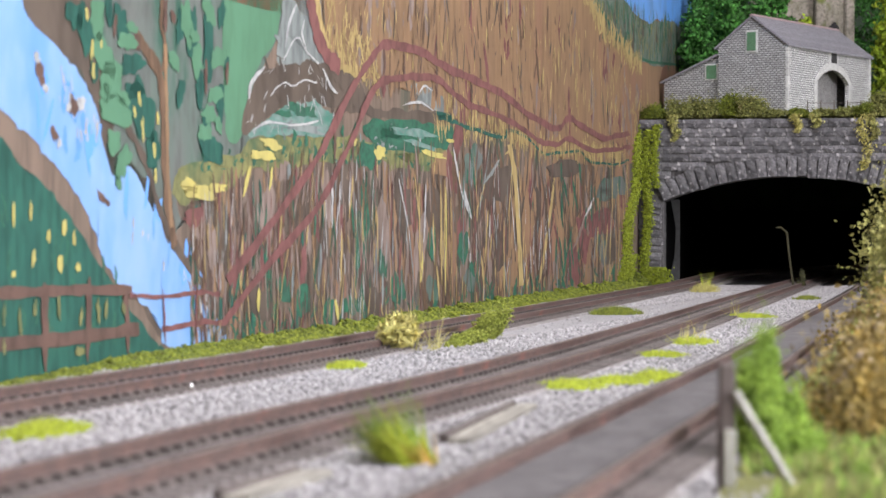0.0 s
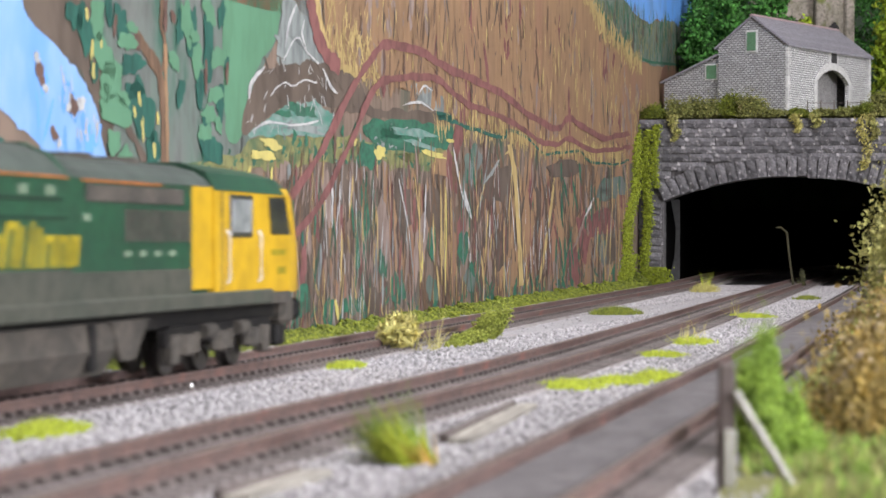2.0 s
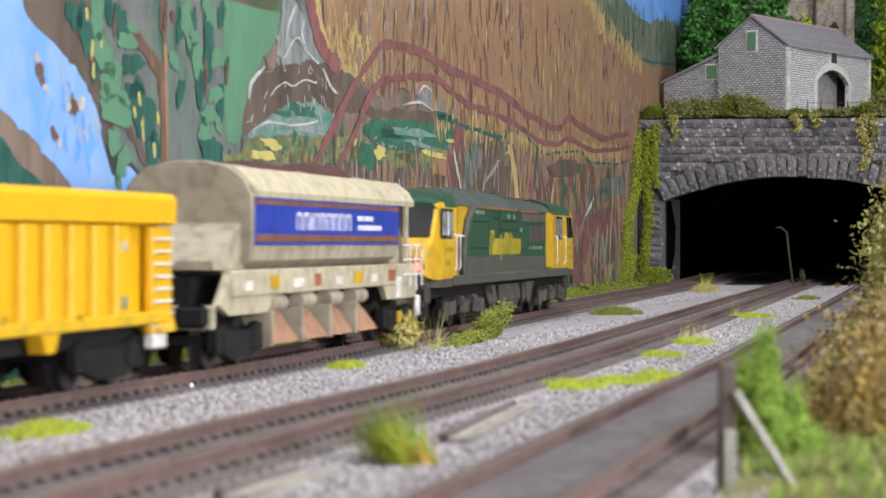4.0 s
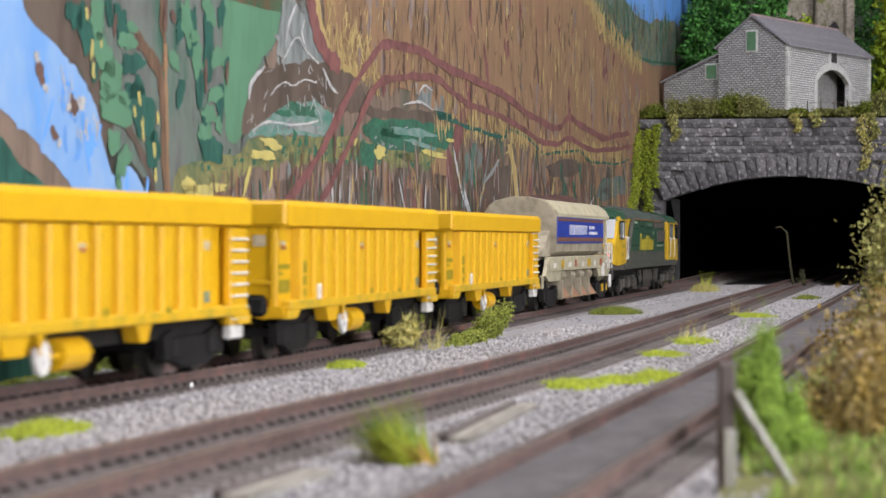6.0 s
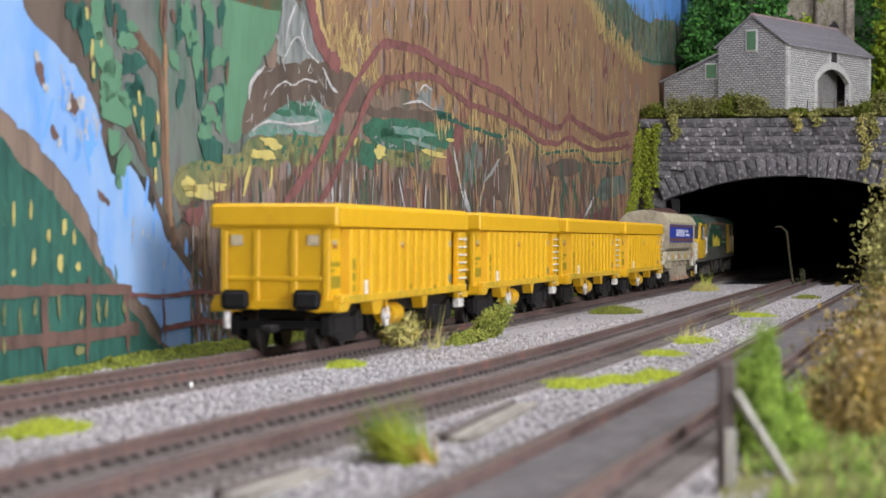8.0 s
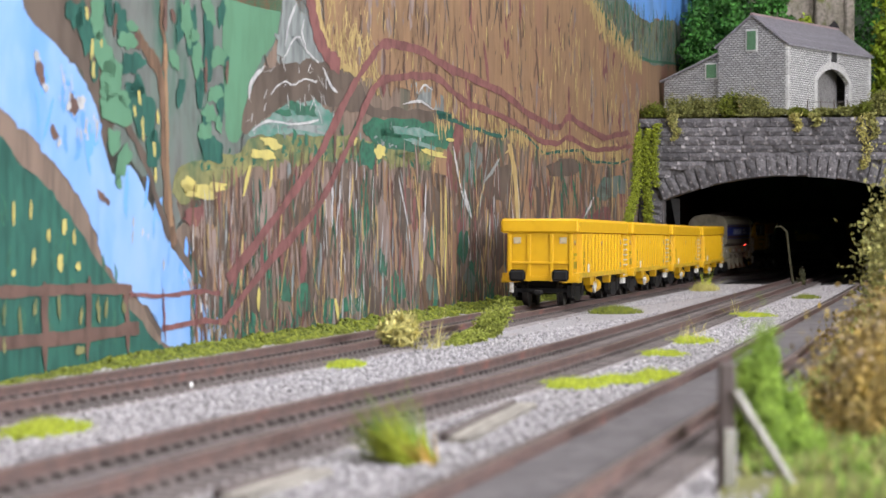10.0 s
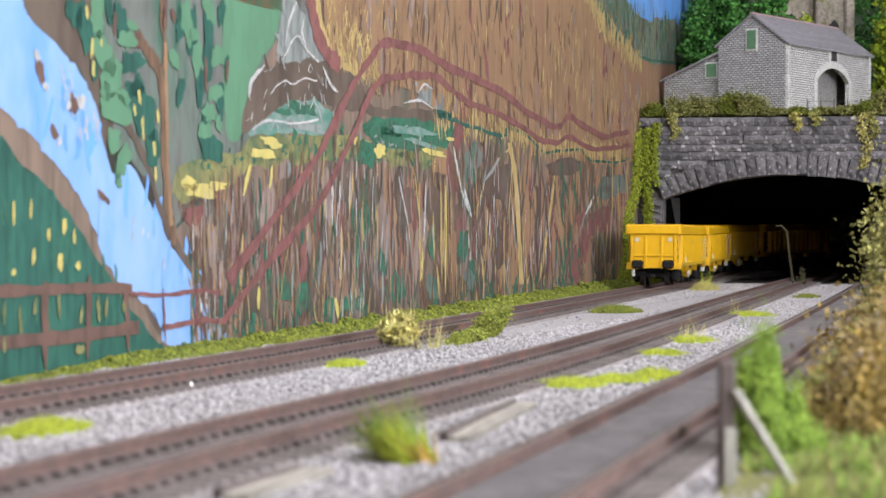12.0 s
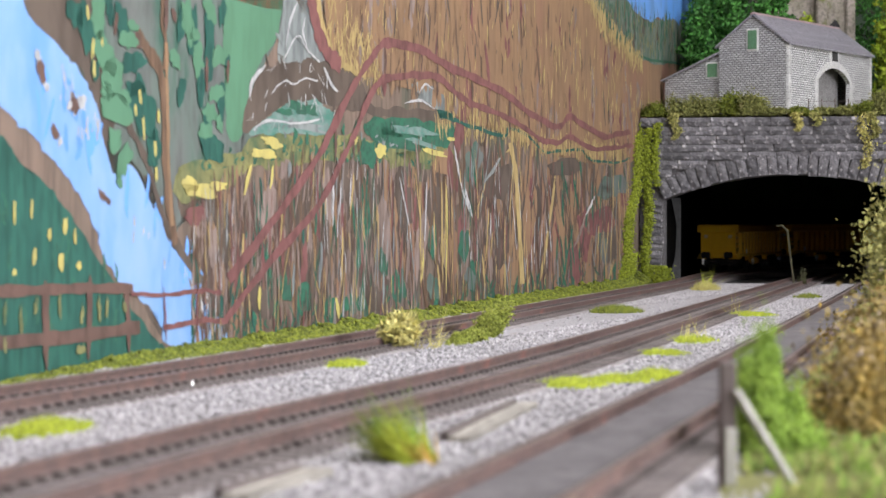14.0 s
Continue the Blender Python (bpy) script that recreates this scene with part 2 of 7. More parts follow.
def loft(bm, sections, cap=True):
    """Skin between closed sections, each a list of points of the same count."""
    rings = [[bm.verts.new(p) for p in s] for s in sections]
    k = len(rings[0])
    for a, b in zip(rings, rings[1:]):
        for i in range(k):
            bm.faces.new((a[i], a[(i + 1) % k], b[(i + 1) % k], b[i]))
    if cap:
        bm.faces.new(list(reversed(rings[0])))
        bm.faces.new(rings[-1])
    bmesh.ops.recalc_face_normals(bm, faces=bm.faces)
    return bm


def prism(bm, pts, a, b, axis="X"):
    """A closed outline carried from a to b along an axis; points are the two other coordinates in order."""
    put = {"X": lambda u, v, w: (w, u, v), "Y": lambda u, v, w: (u, w, v), "Z": lambda u, v, w: (u, v, w)}[axis]
    return loft(bm, [[put(u, v, w) for u, v in pts] for w in (a, b)])


def tube(bm, path, r, seg=6):
    pts = [Vector(p) for p in path]
    rings = []
    for i, p in enumerate(pts):
        d = (pts[min(i + 1, len(pts) - 1)] - pts[max(i - 1, 0)]).normalized()
        q = d.to_track_quat("Z", "Y").to_matrix()
        rr = r[i] if isinstance(r, (list, tuple)) else r
        rings.append([p + q @ Vector((rr * math.cos(t * math.tau / seg), rr * math.sin(t * math.tau / seg), 0)) for t in range(seg)])
    return loft(bm, rings)


def B():
    return bmesh.new()


def crumbs(rng, centres, size, flat=0.8):
    """Small irregular eight-sided grains at the centres. Returns vertices and triangles."""
    c = np.asarray(centres, float)
    n = len(c)
    base = np.array([(1, 0, 0), (0, 1, 0), (-1, 0, 0), (0, -1, 0), (0, 0, 1), (0, 0, -1)], float)
    tri = np.array([(0, 1, 4), (1, 2, 4), (2, 3, 4), (3, 0, 4), (1, 0, 5), (2, 1, 5), (3, 2, 5), (0, 3, 5)])
    sz = np.broadcast_to(np.asarray(size, float), (n,))
    r = sz[:, None, None] * (0.55 + 0.6 * rng.random((n, 6, 1)))
    a = rng.random(n) * math.tau
    t = (rng.random(n) - 0.5) * 1.6
    v = base[None] * r
    v[:, :, 2] *= flat
    x = v[:, :, 0] * np.cos(t)[:, None] + v[:, :, 2] * np.sin(t)[:, None]
    z = -v[:, :, 0] * np.sin(t)[:, None] + v[:, :, 2] * np.cos(t)[:, None]
    y = v[:, :, 1]
    v = np.stack((x * np.cos(a)[:, None] - y * np.sin(a)[:, None], x * np.sin(a)[:, None] + y * np.cos(a)[:, None], z), -1)
    v = v + c[:, None, :]
    f = tri[None] + (np.arange(n) * 6)[:, None, None]
    return v.reshape(-1, 3), f.reshape(-1, 3)


def leaves(rng, centres, size):
    """Small bent leaf flakes (two triangles and a fold) at the centres."""
    c = np.asarray(centres, float)
    n = len(c)
    d = rng.normal(size=(n, 3))
    d /= np.linalg.norm(d, axis=1)[:, None]
    e = np.cross(d, rng.normal(size=(n, 3)))
    e /= np.linalg.norm(e, axis=1)[:, None]
    k = np.cross(d, e)
    s = (np.asarray(size, float) * (0.6 + 0.8 * rng.random(n)))[:, None]
    v = np.stack((c - d * s, c + e * s * 0.6 + k * s * 0.25, c + d * s, c - e * s * 0.6 + k * s * 0.25), 1)
    f = np.array([(0, 1, 2), (0, 2, 3)])[None] + (np.arange(n) * 4)[:, None, None]
    return v.reshape(-1, 3), f.reshape(-1, 3)


def blades(rng, roots, length, lean, width=0.35):
    """Grass fibres: a slender three-sided spike from each root."""
    c = np.asarray(roots, float)
    n = len(c)
    a = rng.random(n) * math.tau
    ln = np.asarray(length, float) * (0.6 + 0.7 * rng.random(n))
    t = np.abs(rng.normal(0, lean, n))
    tip = c + np.stack((np.cos(a) * np.sin(t), np.sin(a) * np.sin(t), np.cos(t)), -1) * ln[:, None]
    w = width
    q = np.stack([c + np.stack((np.cos(a + k) * w, np.sin(a + k) * w, 0 * a), -1) for k in (0.0, 2.1, 4.2)] + [tip], 1)
    f = np.array([(0, 1, 3), (1, 2, 3), (2, 0, 3)])[None] + (np.arange(n) * 4)[:, None, None]
    return q.reshape(-1, 3), f.reshape(-1, 3)


def joined(*pairs):
    vs, fs, k = [], [], 0
    for v, f in pairs:
        vs.append(v)
        fs.append(f + k)
        k += len(v)
    return np.concatenate(vs), np.concatenate(fs)


# ---------------------------------------------------------------- the room
def slab(name, x0, x1, y0, y1, z0, z1, material, label, category):
    """A plain slab of the room, in metres."""
    ob = part(name, box(B(), x0 * 1000, x1 * 1000, y0 * 1000, y1 * 1000, z0 * 1000, z1 * 1000), material)
    return tagged(ob, label, category, kind="structure")


# Unseen room added around the layout; its pale surfaces bounce fill light.
slab("floor", -2.7, 2.4, -2.9, 4.2, -1.0, -0.95, M_CARPET, "brown carpeted floor of the room", "floor")
slab("ceiling", -2.7, 2.4, -2.9, 4.2, 1.5, 1.55, M_PLASTER, "plain off-white plaster ceiling, added out of view", "ceiling")
slab("wall_west", -2.7, -2.6, -2.9, 4.2, -0.95, 1.5, M_PLASTER, "plain off-white plaster wall, added out of view", "wall")
slab("wall_south", -2.6, 2.3, -2.9, -2.8, -0.95, 1.5, M_PLASTER, "plain off-white plaster wall, added out of view", "wall")
slab("wall_north", -2.6, 2.3, 4.1, 4.2, -0.95, 1.5, M_PLASTER, "plain off-white plaster wall, added out of view", "wall")


def wall_with_window():
    bm = B()
    for y0, y1, z0, z1 in ((-2900, -2700, -950, 1500), (-100, 4200, -950, 1500), (-2700, -100, -950, 100), (-2700, -100, 1350, 1500)):
        box(bm, 2300, 2400, y0, y1, z0, z1)
    tagged(part("wall_east", bm, M_PLASTER), "off-white plaster wall with a wide window opening, added out of view", "wall", kind="structure")


wall_with_window()


# Unseen window, added around the lamp that lights the layout's sides.
def window():
    root = thing("window_1", pose(2.37, -1.4, 0.72), "wide white-framed window of the room, added out of view", "window", kind="structure")
    for y0, y1, z0, z1 in ((-1300, -1250, -620, 630), (1250, 1300, -620, 630), (-1250, 1250, -620, -570), (-1250, 1250, 580, 630), (-25, 25, -570, 580)):
        part("window_frame", box(B(), -25, 25, y0, y1, z0, z1, 4), M_PLASTER, root)
    glass = bpy.data.materials.new("window_glass")
    glass.use_nodes = True
    g = glass.node_tree.nodes["Principled BSDF"]
    g.inputs["Transmission Weight"].default_value, g.inputs["Roughness"].default_value, g.inputs["IOR"].default_value = 1.0, 0.0, 1.1
    for y0, y1 in ((-1250, -25), (25, 1250)):
        ob = part("pane", box(B(), -3, 3, y0, y1, -570, 580), glass, root)
        ob.visible_shadow = False


window()


# Unseen fixture, added as a housing for the lamp overhead.
def strip_fixture():
    root = thing("ceiling_light", pose(0.35, 0.6, 1.47), "white ceiling strip light above the layout, added out of view", "ceiling light")
    part("frame", box(B(), -770, 770, -270, 270, -5, 30, 5), M_PLASTER, root)


strip_fixture()

# baseboards of the layout
for x0, x1, y0, y1 in ((-2500, 1290, -430, 60), (1290, 2750, -1350, 60)):
    tagged(part("baseboard", box(B(), x0, x1, y0, y1, -30, -6), M_BOARD, at=TR), "plywood baseboard under the model railway", "baseboard", kind="structure")
for x, y in ((-2400, -400), (-2400, 30), (-900, -400), (-900, 30), (1200, -400), (1200, 30), (2650, -1250), (2650, 30)):
    tagged(part("trestle_leg", box(B(), x - 25, x + 25, y - 25, y + 25, -950, -30), M_BOARD, at=TR), "square pine leg of the baseboard", "leg", "baseboard legs", kind="structure")

# ---------------------------------------------------------------- ballast and tracks
rng = np.random.default_rng(7)
CURVE_AT, CURVE_R, SWING = 1480.0, 950.0, 6.8


def main_line(s):
    """Place and heading (x, y, radians) of the rear track at the distance s along it."""
    if s <= CURVE_AT:             # it swings gently towards the backdrop at its near end
        u = min(1.0, max(0.0, (s + 130.0) / 255.0))
        return s, SWING * (1 - u * u * (3 - 2 * u)), -math.atan(SWING * 6 * u * (1 - u) / 255.0)
    a = (s - CURVE_AT) / CURVE_R
    return CURVE_AT + CURVE_R * math.sin(a), -CURVE_R * (1 - math.cos(a)), -a


def main_rise(s):
    """Height that the rear track gains on its climb inside the tunnel."""
    return 0.0085 * max(0.0, s - 1200.0)


def loop_line(s):
    xs, ys = (-420, -180, -100, 0, 80, 200, 400, 900, 2000), (-58, -60.5, -63, -68, -71, -73.3, -74.5, -75, -77)
    return s, float(np.interp(s, xs, ys)), 0.0


SIDING = ((-420, -200, -110, 110, 400, 760, 1056, 2000), (-114, -119.7, -122, -127, -130.2, -134, -136, -140))


def siding_line(s):
    xs, ys = SIDING
    return s, float(np.interp(s, xs, ys)), 0.0


ground = part("ground", box(B(), -2480, 2700, -178, 41.5, -6, -4), M_BALLAST, at=TR)
tagged(ground, "pale grey ballast ground between the tracks", "ballast", kind="structure")


def sleeper_mesh():
    bm = B()
    box(bm, -1.6, 1.6, -16.2, 16.2, -4.7, -2.7, 0.2)
    for y in (-8.6, 8.6):
        for d in (-1.9, 1.9):
            box(bm, -1.1, 1.1, y + d - 0.8, y + d + 0.8, -2.7, -1.9)
    me = bpy.data.meshes.new("sleeper")
    bm.to_mesh(me)
    bm.free()
    me.transform(Matrix.Scale(MM, 4))
    me.materials.append(M_SLEEPER)
    return me


SLEEPER = sleeper_mesh()


def track(label, line, s0, s1, near, pitch=6.0, rise=lambda s: 0.0):
    root = thing("track", TR, label, "track", "tracks of the layout", "structure")
    prof = [(-1.2, -2.7), (1.2, -2.7), (1.2, -2.3), (0.35, -2.0), (0.35, -0.9), (0.65, -0.7), (0.65, -0.04), (-0.65, -0.04), (-0.65, -0.7), (-0.35, -0.9), (-0.35, -2.0), (-1.2, -2.3)]
    head = [(-0.55, -0.04), (0.55, -0.04), (0.5, 0.03), (-0.5, 0.03)]
    stations = np.arange(s0, s1 + 1, 20.0)
    for off in (-8.6, 8.6):
        for shape, m, nm in ((prof, M_RUST, "rail"), (head, M_RAILTOP, "rail_head")):
            secs = []
            for s in stations:
                x, y, a = line(s)
                secs.append([(x - math.sin(a) * (off + u), y + math.cos(a) * (off + u), w + rise(s)) for u, w in shape])
            part(nm, loft(B(), secs), m, root)
    bed = []
    for s in stations:
        x, y, a = line(s)
        bed.append([(x - math.sin(a) * u, y + math.cos(a) * u, w + (rise(s) if w > -4 else 0.0)) for u, w in ((-18, -4.05), (18, -4.05), (15.5, -2.95), (-15.5, -2.95))])
    part("track_bed", loft(B(), bed), M_BED, root, "dark grey-brown dusty ballast bed")
    far = B()
    for i, s in enumerate(np.arange(s0, s1, pitch)):
        x, y, a = line(s)
        jig = 0.25 * math.sin(i * 12.9898)
        if near[0] <= s <= near[1]:
            ob = new("sleeper", SLEEPER)
            ob.parent = root
            ob.matrix_basis = pose((x + jig) * MM, y * MM, rise(s) * MM, rz=math.degrees(a))
        else:
            m = pose(x, y, rise(s), rz=math.degrees(a))
            box(far, -1.6, 1.6, -16.2, 16.2, -4.7, -2.7, 0, m)
    tagged(part("sleepers_beyond", far, M_SLEEPER, root), kind="stuff")
    return root


track("rear running track with rusty rails and dark sleepers", main_line, -2450, 2950, (-150, 1100), rise=main_rise)
track("middle running track with rusty rails and dark sleepers", loop_line, -420, 2000, (-330, 900))
siding = track("front siding track sunk in smooth grey dust", siding_line, -420, 1900, (-330, 700))


def siding_infill():
    """Smooth dust filling the siding to just under the rail heads."""
    secs = []
    for s in np.arange(-420, 1890, 12.0):
        x, y, _ = siding_line(s)
        h = 0.35 * noise.noise((s * 0.05, 0, 8))
        secs.append([(x, y + u, w + (h if w > -2 else 0)) for u, w in ((-7.7, -3.0), (7.7, -3.0), (7.7, -1.9), (2.5, -1.55), (-2.5, -1.6), (-7.7, -1.9))])
    part("infill", loft(B(), secs), M_INFILL, siding, "smooth dark grey dust between the rails")


siding_infill()


def chippings():
    n = 200000
    u = rng.random(n)
    x = -330 + 1660 * u ** 1.35
    y = rng.uniform(-152, 38, n)
    keep = np.ones(n, bool)
    near_s = (-420, -140, -90, -40, 5, 60, 110, 150, 2000)
    for xs, ys in ((near_s, tuple(main_line(q)[1] for q in near_s)), ((-420, -180, -100, 0, 80, 200, 400, 900, 2000), (-58, -60.5, -63, -68, -71, -73.3, -74.5, -75, -77)),
                   SIDING):
        c = np.interp(x, xs, ys)
        d = np.abs(y - c)
        keep &= (d > 15.2) | (rng.random(n) < 0.03)
        keep &= (np.abs(d - 8.6) > 1.7)
    x, y = x[keep], y[keep]
    z = -4.1 + 0.55 * rng.random(len(x))
    v, f = crumbs(rng, np.stack((x, y, z), -1), 0.42 + 0.36 * rng.random(len(x)), 0.75)
    fast_mesh("ballast_stones", v, f, M_STONE, at=TR, label="loose pale grey stone ballast between the tracks", category="ballast")


chippings()

# ---------------------------------------------------------------- the painted backdrop
PAINT = {
    "umber": mat("paint_umber", (0.125, 0.096, 0.077), (0.098, 0.076, 0.062), 22, 0.8, 0.25, spec=0.22, stretch=(1, 1, 0.5)),
    "teal": mat("paint_teal", (0.032, 0.116, 0.088), (0.025, 0.09, 0.072), 30, 0.8, 0.2, spec=0.22, stretch=(2, 1, 0.6)),
    "sage": mat("paint_sage", (0.112, 0.159, 0.133), (0.146, 0.155, 0.146), 26, 0.8, 0.2, spec=0.22, stain=(0.047, 0.112, 0.082), stain_at=0.53, stain_scale=45, stretch=(1.4, 1, 0.7)),
    "sky": mat("paint_sky_blue", (0.146, 0.310, 0.619), (0.258, 0.396, 0.619), 24, 0.8, 0.15, spec=0.22, stretch=(1, 1, 0.6), grain=0.95),
    "azure": mat("paint_azure", (0.112, 0.310, 0.731), (0.172, 0.361, 0.731), 10, 0.8, 0.1, spec=0.22),
    "mint": mat("paint_mint", (0.103, 0.232, 0.142), (0.090, 0.198, 0.120), 25, 0.8, 0.2, spec=0.22, stretch=(1, 1, 0.5), grain=0.9),
    "grey": mat("paint_grey", (0.258, 0.284, 0.275), (0.172, 0.189, 0.189), 50, 0.8, 0.3, spec=0.22, stain=(0.516, 0.533, 0.533), stain_scale=60, stretch=(1, 1, 0.4)),
    "aqua": mat("paint_aqua", (0.07, 0.2, 0.155), (0.22, 0.29, 0.27), 70, 0.8, 0.25, spec=0.22, stretch=(1, 1, 3)),
    "viridian": mat("paint_viridian", (0.034, 0.14, 0.085), (0.045, 0.115, 0.08), 50, 0.8, 0.25, spec=0.22, stretch=(1, 1, 2)),
    "ochre": mat("paint_ochre", (0.241, 0.232, 0.095), (0.155, 0.163, 0.077), 55, 0.8, 0.3, spec=0.22, stain=(0.077, 0.120, 0.065), stain_at=0.52, stain_scale=80),
    "yellow": mat("paint_yellow", (0.533, 0.456, 0.138), (0.447, 0.387, 0.138), 60, 0.8, 0.2, spec=0.22, grain=0.85),
    "golden": mat("paint_golden_brown", (0.285, 0.176, 0.1), (0.235, 0.148, 0.09), 30, 0.8, 0.4, spec=0.22, stain=(0.258, 0.138, 0.095), stain_at=0.52, stain_scale=14, stretch=(1, 1, 0.25), grain=0.8),
    "scrub": mat("paint_scrub_brown", (0.215, 0.155, 0.122), (0.15, 0.116, 0.092), 45, 0.8, 0.4, spec=0.22, stain=(0.052, 0.086, 0.060), stain_at=0.56, stain_scale=25, stretch=(1, 1, 0.2)),
    "pine": mat("paint_pine", (0.172, 0.206, 0.172), (0.103, 0.146, 0.112), 20, 0.8, 0.3, spec=0.22, stretch=(1, 1, 0.4)),
    "straw": mat("paint_straw", (0.447, 0.335, 0.146), (0.361, 0.267, 0.120), 80, 0.8, 0.2, spec=0.22, stretch=(1, 1, 0.4)),
    "rose": mat("paint_rose", (0.205, 0.088, 0.084), (0.165, 0.075, 0.07), 35, 0.8, 0.25, spec=0.22),
    "maroon": mat("paint_maroon", (0.14, 0.084, 0.068), (0.112, 0.07, 0.058), 40, 0.8, 0.25, spec=0.22),
    "bark": mat("paint_bark", (0.168, 0.106, 0.07), (0.125, 0.08, 0.054), 60, 0.8, 0.25, spec=0.22, stretch=(2, 1, 0.3)),
    "white": mat("paint_white", (0.516, 0.507, 0.499), (0.396, 0.396, 0.404), 80, 0.8, 0.2, spec=0.22),
    "mauve": mat("paint_mauve", (0.267, 0.202, 0.176), (0.206, 0.155, 0.133), 60, 0.8, 0.2, spec=0.22, stretch=(1, 1, 0.3)),
}
BACK_Y = 42.0
backdrop = thing("backdrop", TR, "hand-painted landscape backdrop with river, woods and hills", "backdrop", kind="structure")
part("board", box(B(), -2450, 1722, BACK_Y, BACK_Y + 6, -20, 330), PAINT["scrub"], backdrop)


def rounded(pts, steps, closed, wob, seed):
    """A smooth, slightly shaky hand-drawn line through the points."""
    q = [Vector((a, b)) for a, b in pts]
    n = len(q)
    out = []
    for i in range(n if closed else n - 1):
        p = [q[(i + k) % n] if closed else q[min(max(i + k, 0), n - 1)] for k in (-1, 0, 1, 2)]
        for j in range(steps):
            t = j / steps
            v = 0.5 * (2 * p[1] + (p[2] - p[0]) * t + (2 * p[0] - 5 * p[1] + 4 * p[2] - p[3]) * t * t + (3 * p[1] - p[0] - 3 * p[2] + p[3]) * t ** 3)
            size = wob * (1 + abs(v.x) / 500)
            sx, sz = v.x / (1 + abs(v.x) / 300), v.y
            v.x += size * noise.noise((sx * 0.3, sz * 0.3, seed)) + 0.5 * size * noise.noise((sx * 1.1, sz * 1.1, seed + 5))
            v.y += 0.6 * size * noise.noise((sx * 0.3, sz * 0.3, seed + 9)) + 0.4 * size * noise.noise((sx * 1.1, sz * 1.1, seed + 14))
            out.append(v)
    if not closed:
        out.append(q[-1])
    return out


def film_y(layer):
    return BACK_Y - 0.05 * layer


def paint_patch(name, colour, layer, pts):
    bm = B()
    f = bm.faces.new([bm.verts.new((v.x, film_y(layer), v.y)) for v in rounded(pts, 8, True, 1.6, layer * 3.1 + len(pts))])
    bmesh.ops.triangulate(bm, faces=[f])
    bmesh.ops.recalc_face_normals(bm, faces=bm.faces)
    return part(name, bm, PAINT[colour], backdrop)


def paint_line(name, colour, layer, width, pts):
    line = rounded(pts, 8, False, 0.5, layer + len(pts))
    bm = B()
    prev = None
    for i, v in enumerate(line):
        d = (line[min(i + 1, len(line) - 1)] - line[max(i - 1, 0)])
        far = 1 + max(v.x, 0) / 420
        n = Vector((-d.y * far * far, d.x)).normalized()
        w = 0.5 * width * (0.82 + 0.4 * noise.noise((i * 0.35, width, layer)))
        if len(pts) <= 3:         # single brush marks run out to points
            t = i / (len(line) - 1)
            w *= 0.2 + 0.8 * min(1.0, 4.2 * t, 3.0 * (1 - t))
        a, b = v + Vector((n.x * far * w, n.y * w)), v - Vector((n.x * far * w, n.y * w))
        pair = (bm.verts.new((a.x, film_y(layer), a.y)), bm.verts.new((b.x, film_y(layer), b.y)))
        if prev:
            bm.faces.new((prev[0], prev[1], pair[1], pair[0]))
        prev = pair
    bmesh.ops.recalc_face_normals(bm, faces=bm.faces)
    return part(name, bm, PAINT[colour], backdrop)


def paint_blobs(name, colour, layer, spots):
    """Brush dabs with ragged edges: place along the board, height, width and length of each."""
    r = random.Random(int(layer * 10) + len(spots))
    bm = B()
    for s, z, w, h in spots:
        k = 34
        p = [0.48 * (0.62 + 0.62 * r.random()) for _ in range(k)]
        lump = r.uniform(0, 6)
        p = [q * (1 + 0.22 * math.sin(2 * i * math.tau / k + lump) + 0.14 * math.sin(5 * i * math.tau / k + 2 * lump)) for i, q in enumerate(p)]
        tilt = r.uniform(-0.2, 0.2)
        ring = []
        for i in range(k):
            a = i * math.tau / k
            q = 0.5 * p[i] + 0.25 * (p[i - 1] + p[(i + 1) % k])
            zz = math.sin(a) * q * h
            ring.append(bm.verts.new((s + math.copysign(abs(math.cos(a)) ** 0.8, math.cos(a)) * q * w + tilt * zz * w / h, film_y(layer), z + zz)))
        bm.faces.new(ring)
    bmesh.ops.triangulate(bm, faces=bm.faces)
    bmesh.ops.recalc_face_normals(bm, faces=bm.faces)
    return part(name, bm, PAINT[colour], backdrop)


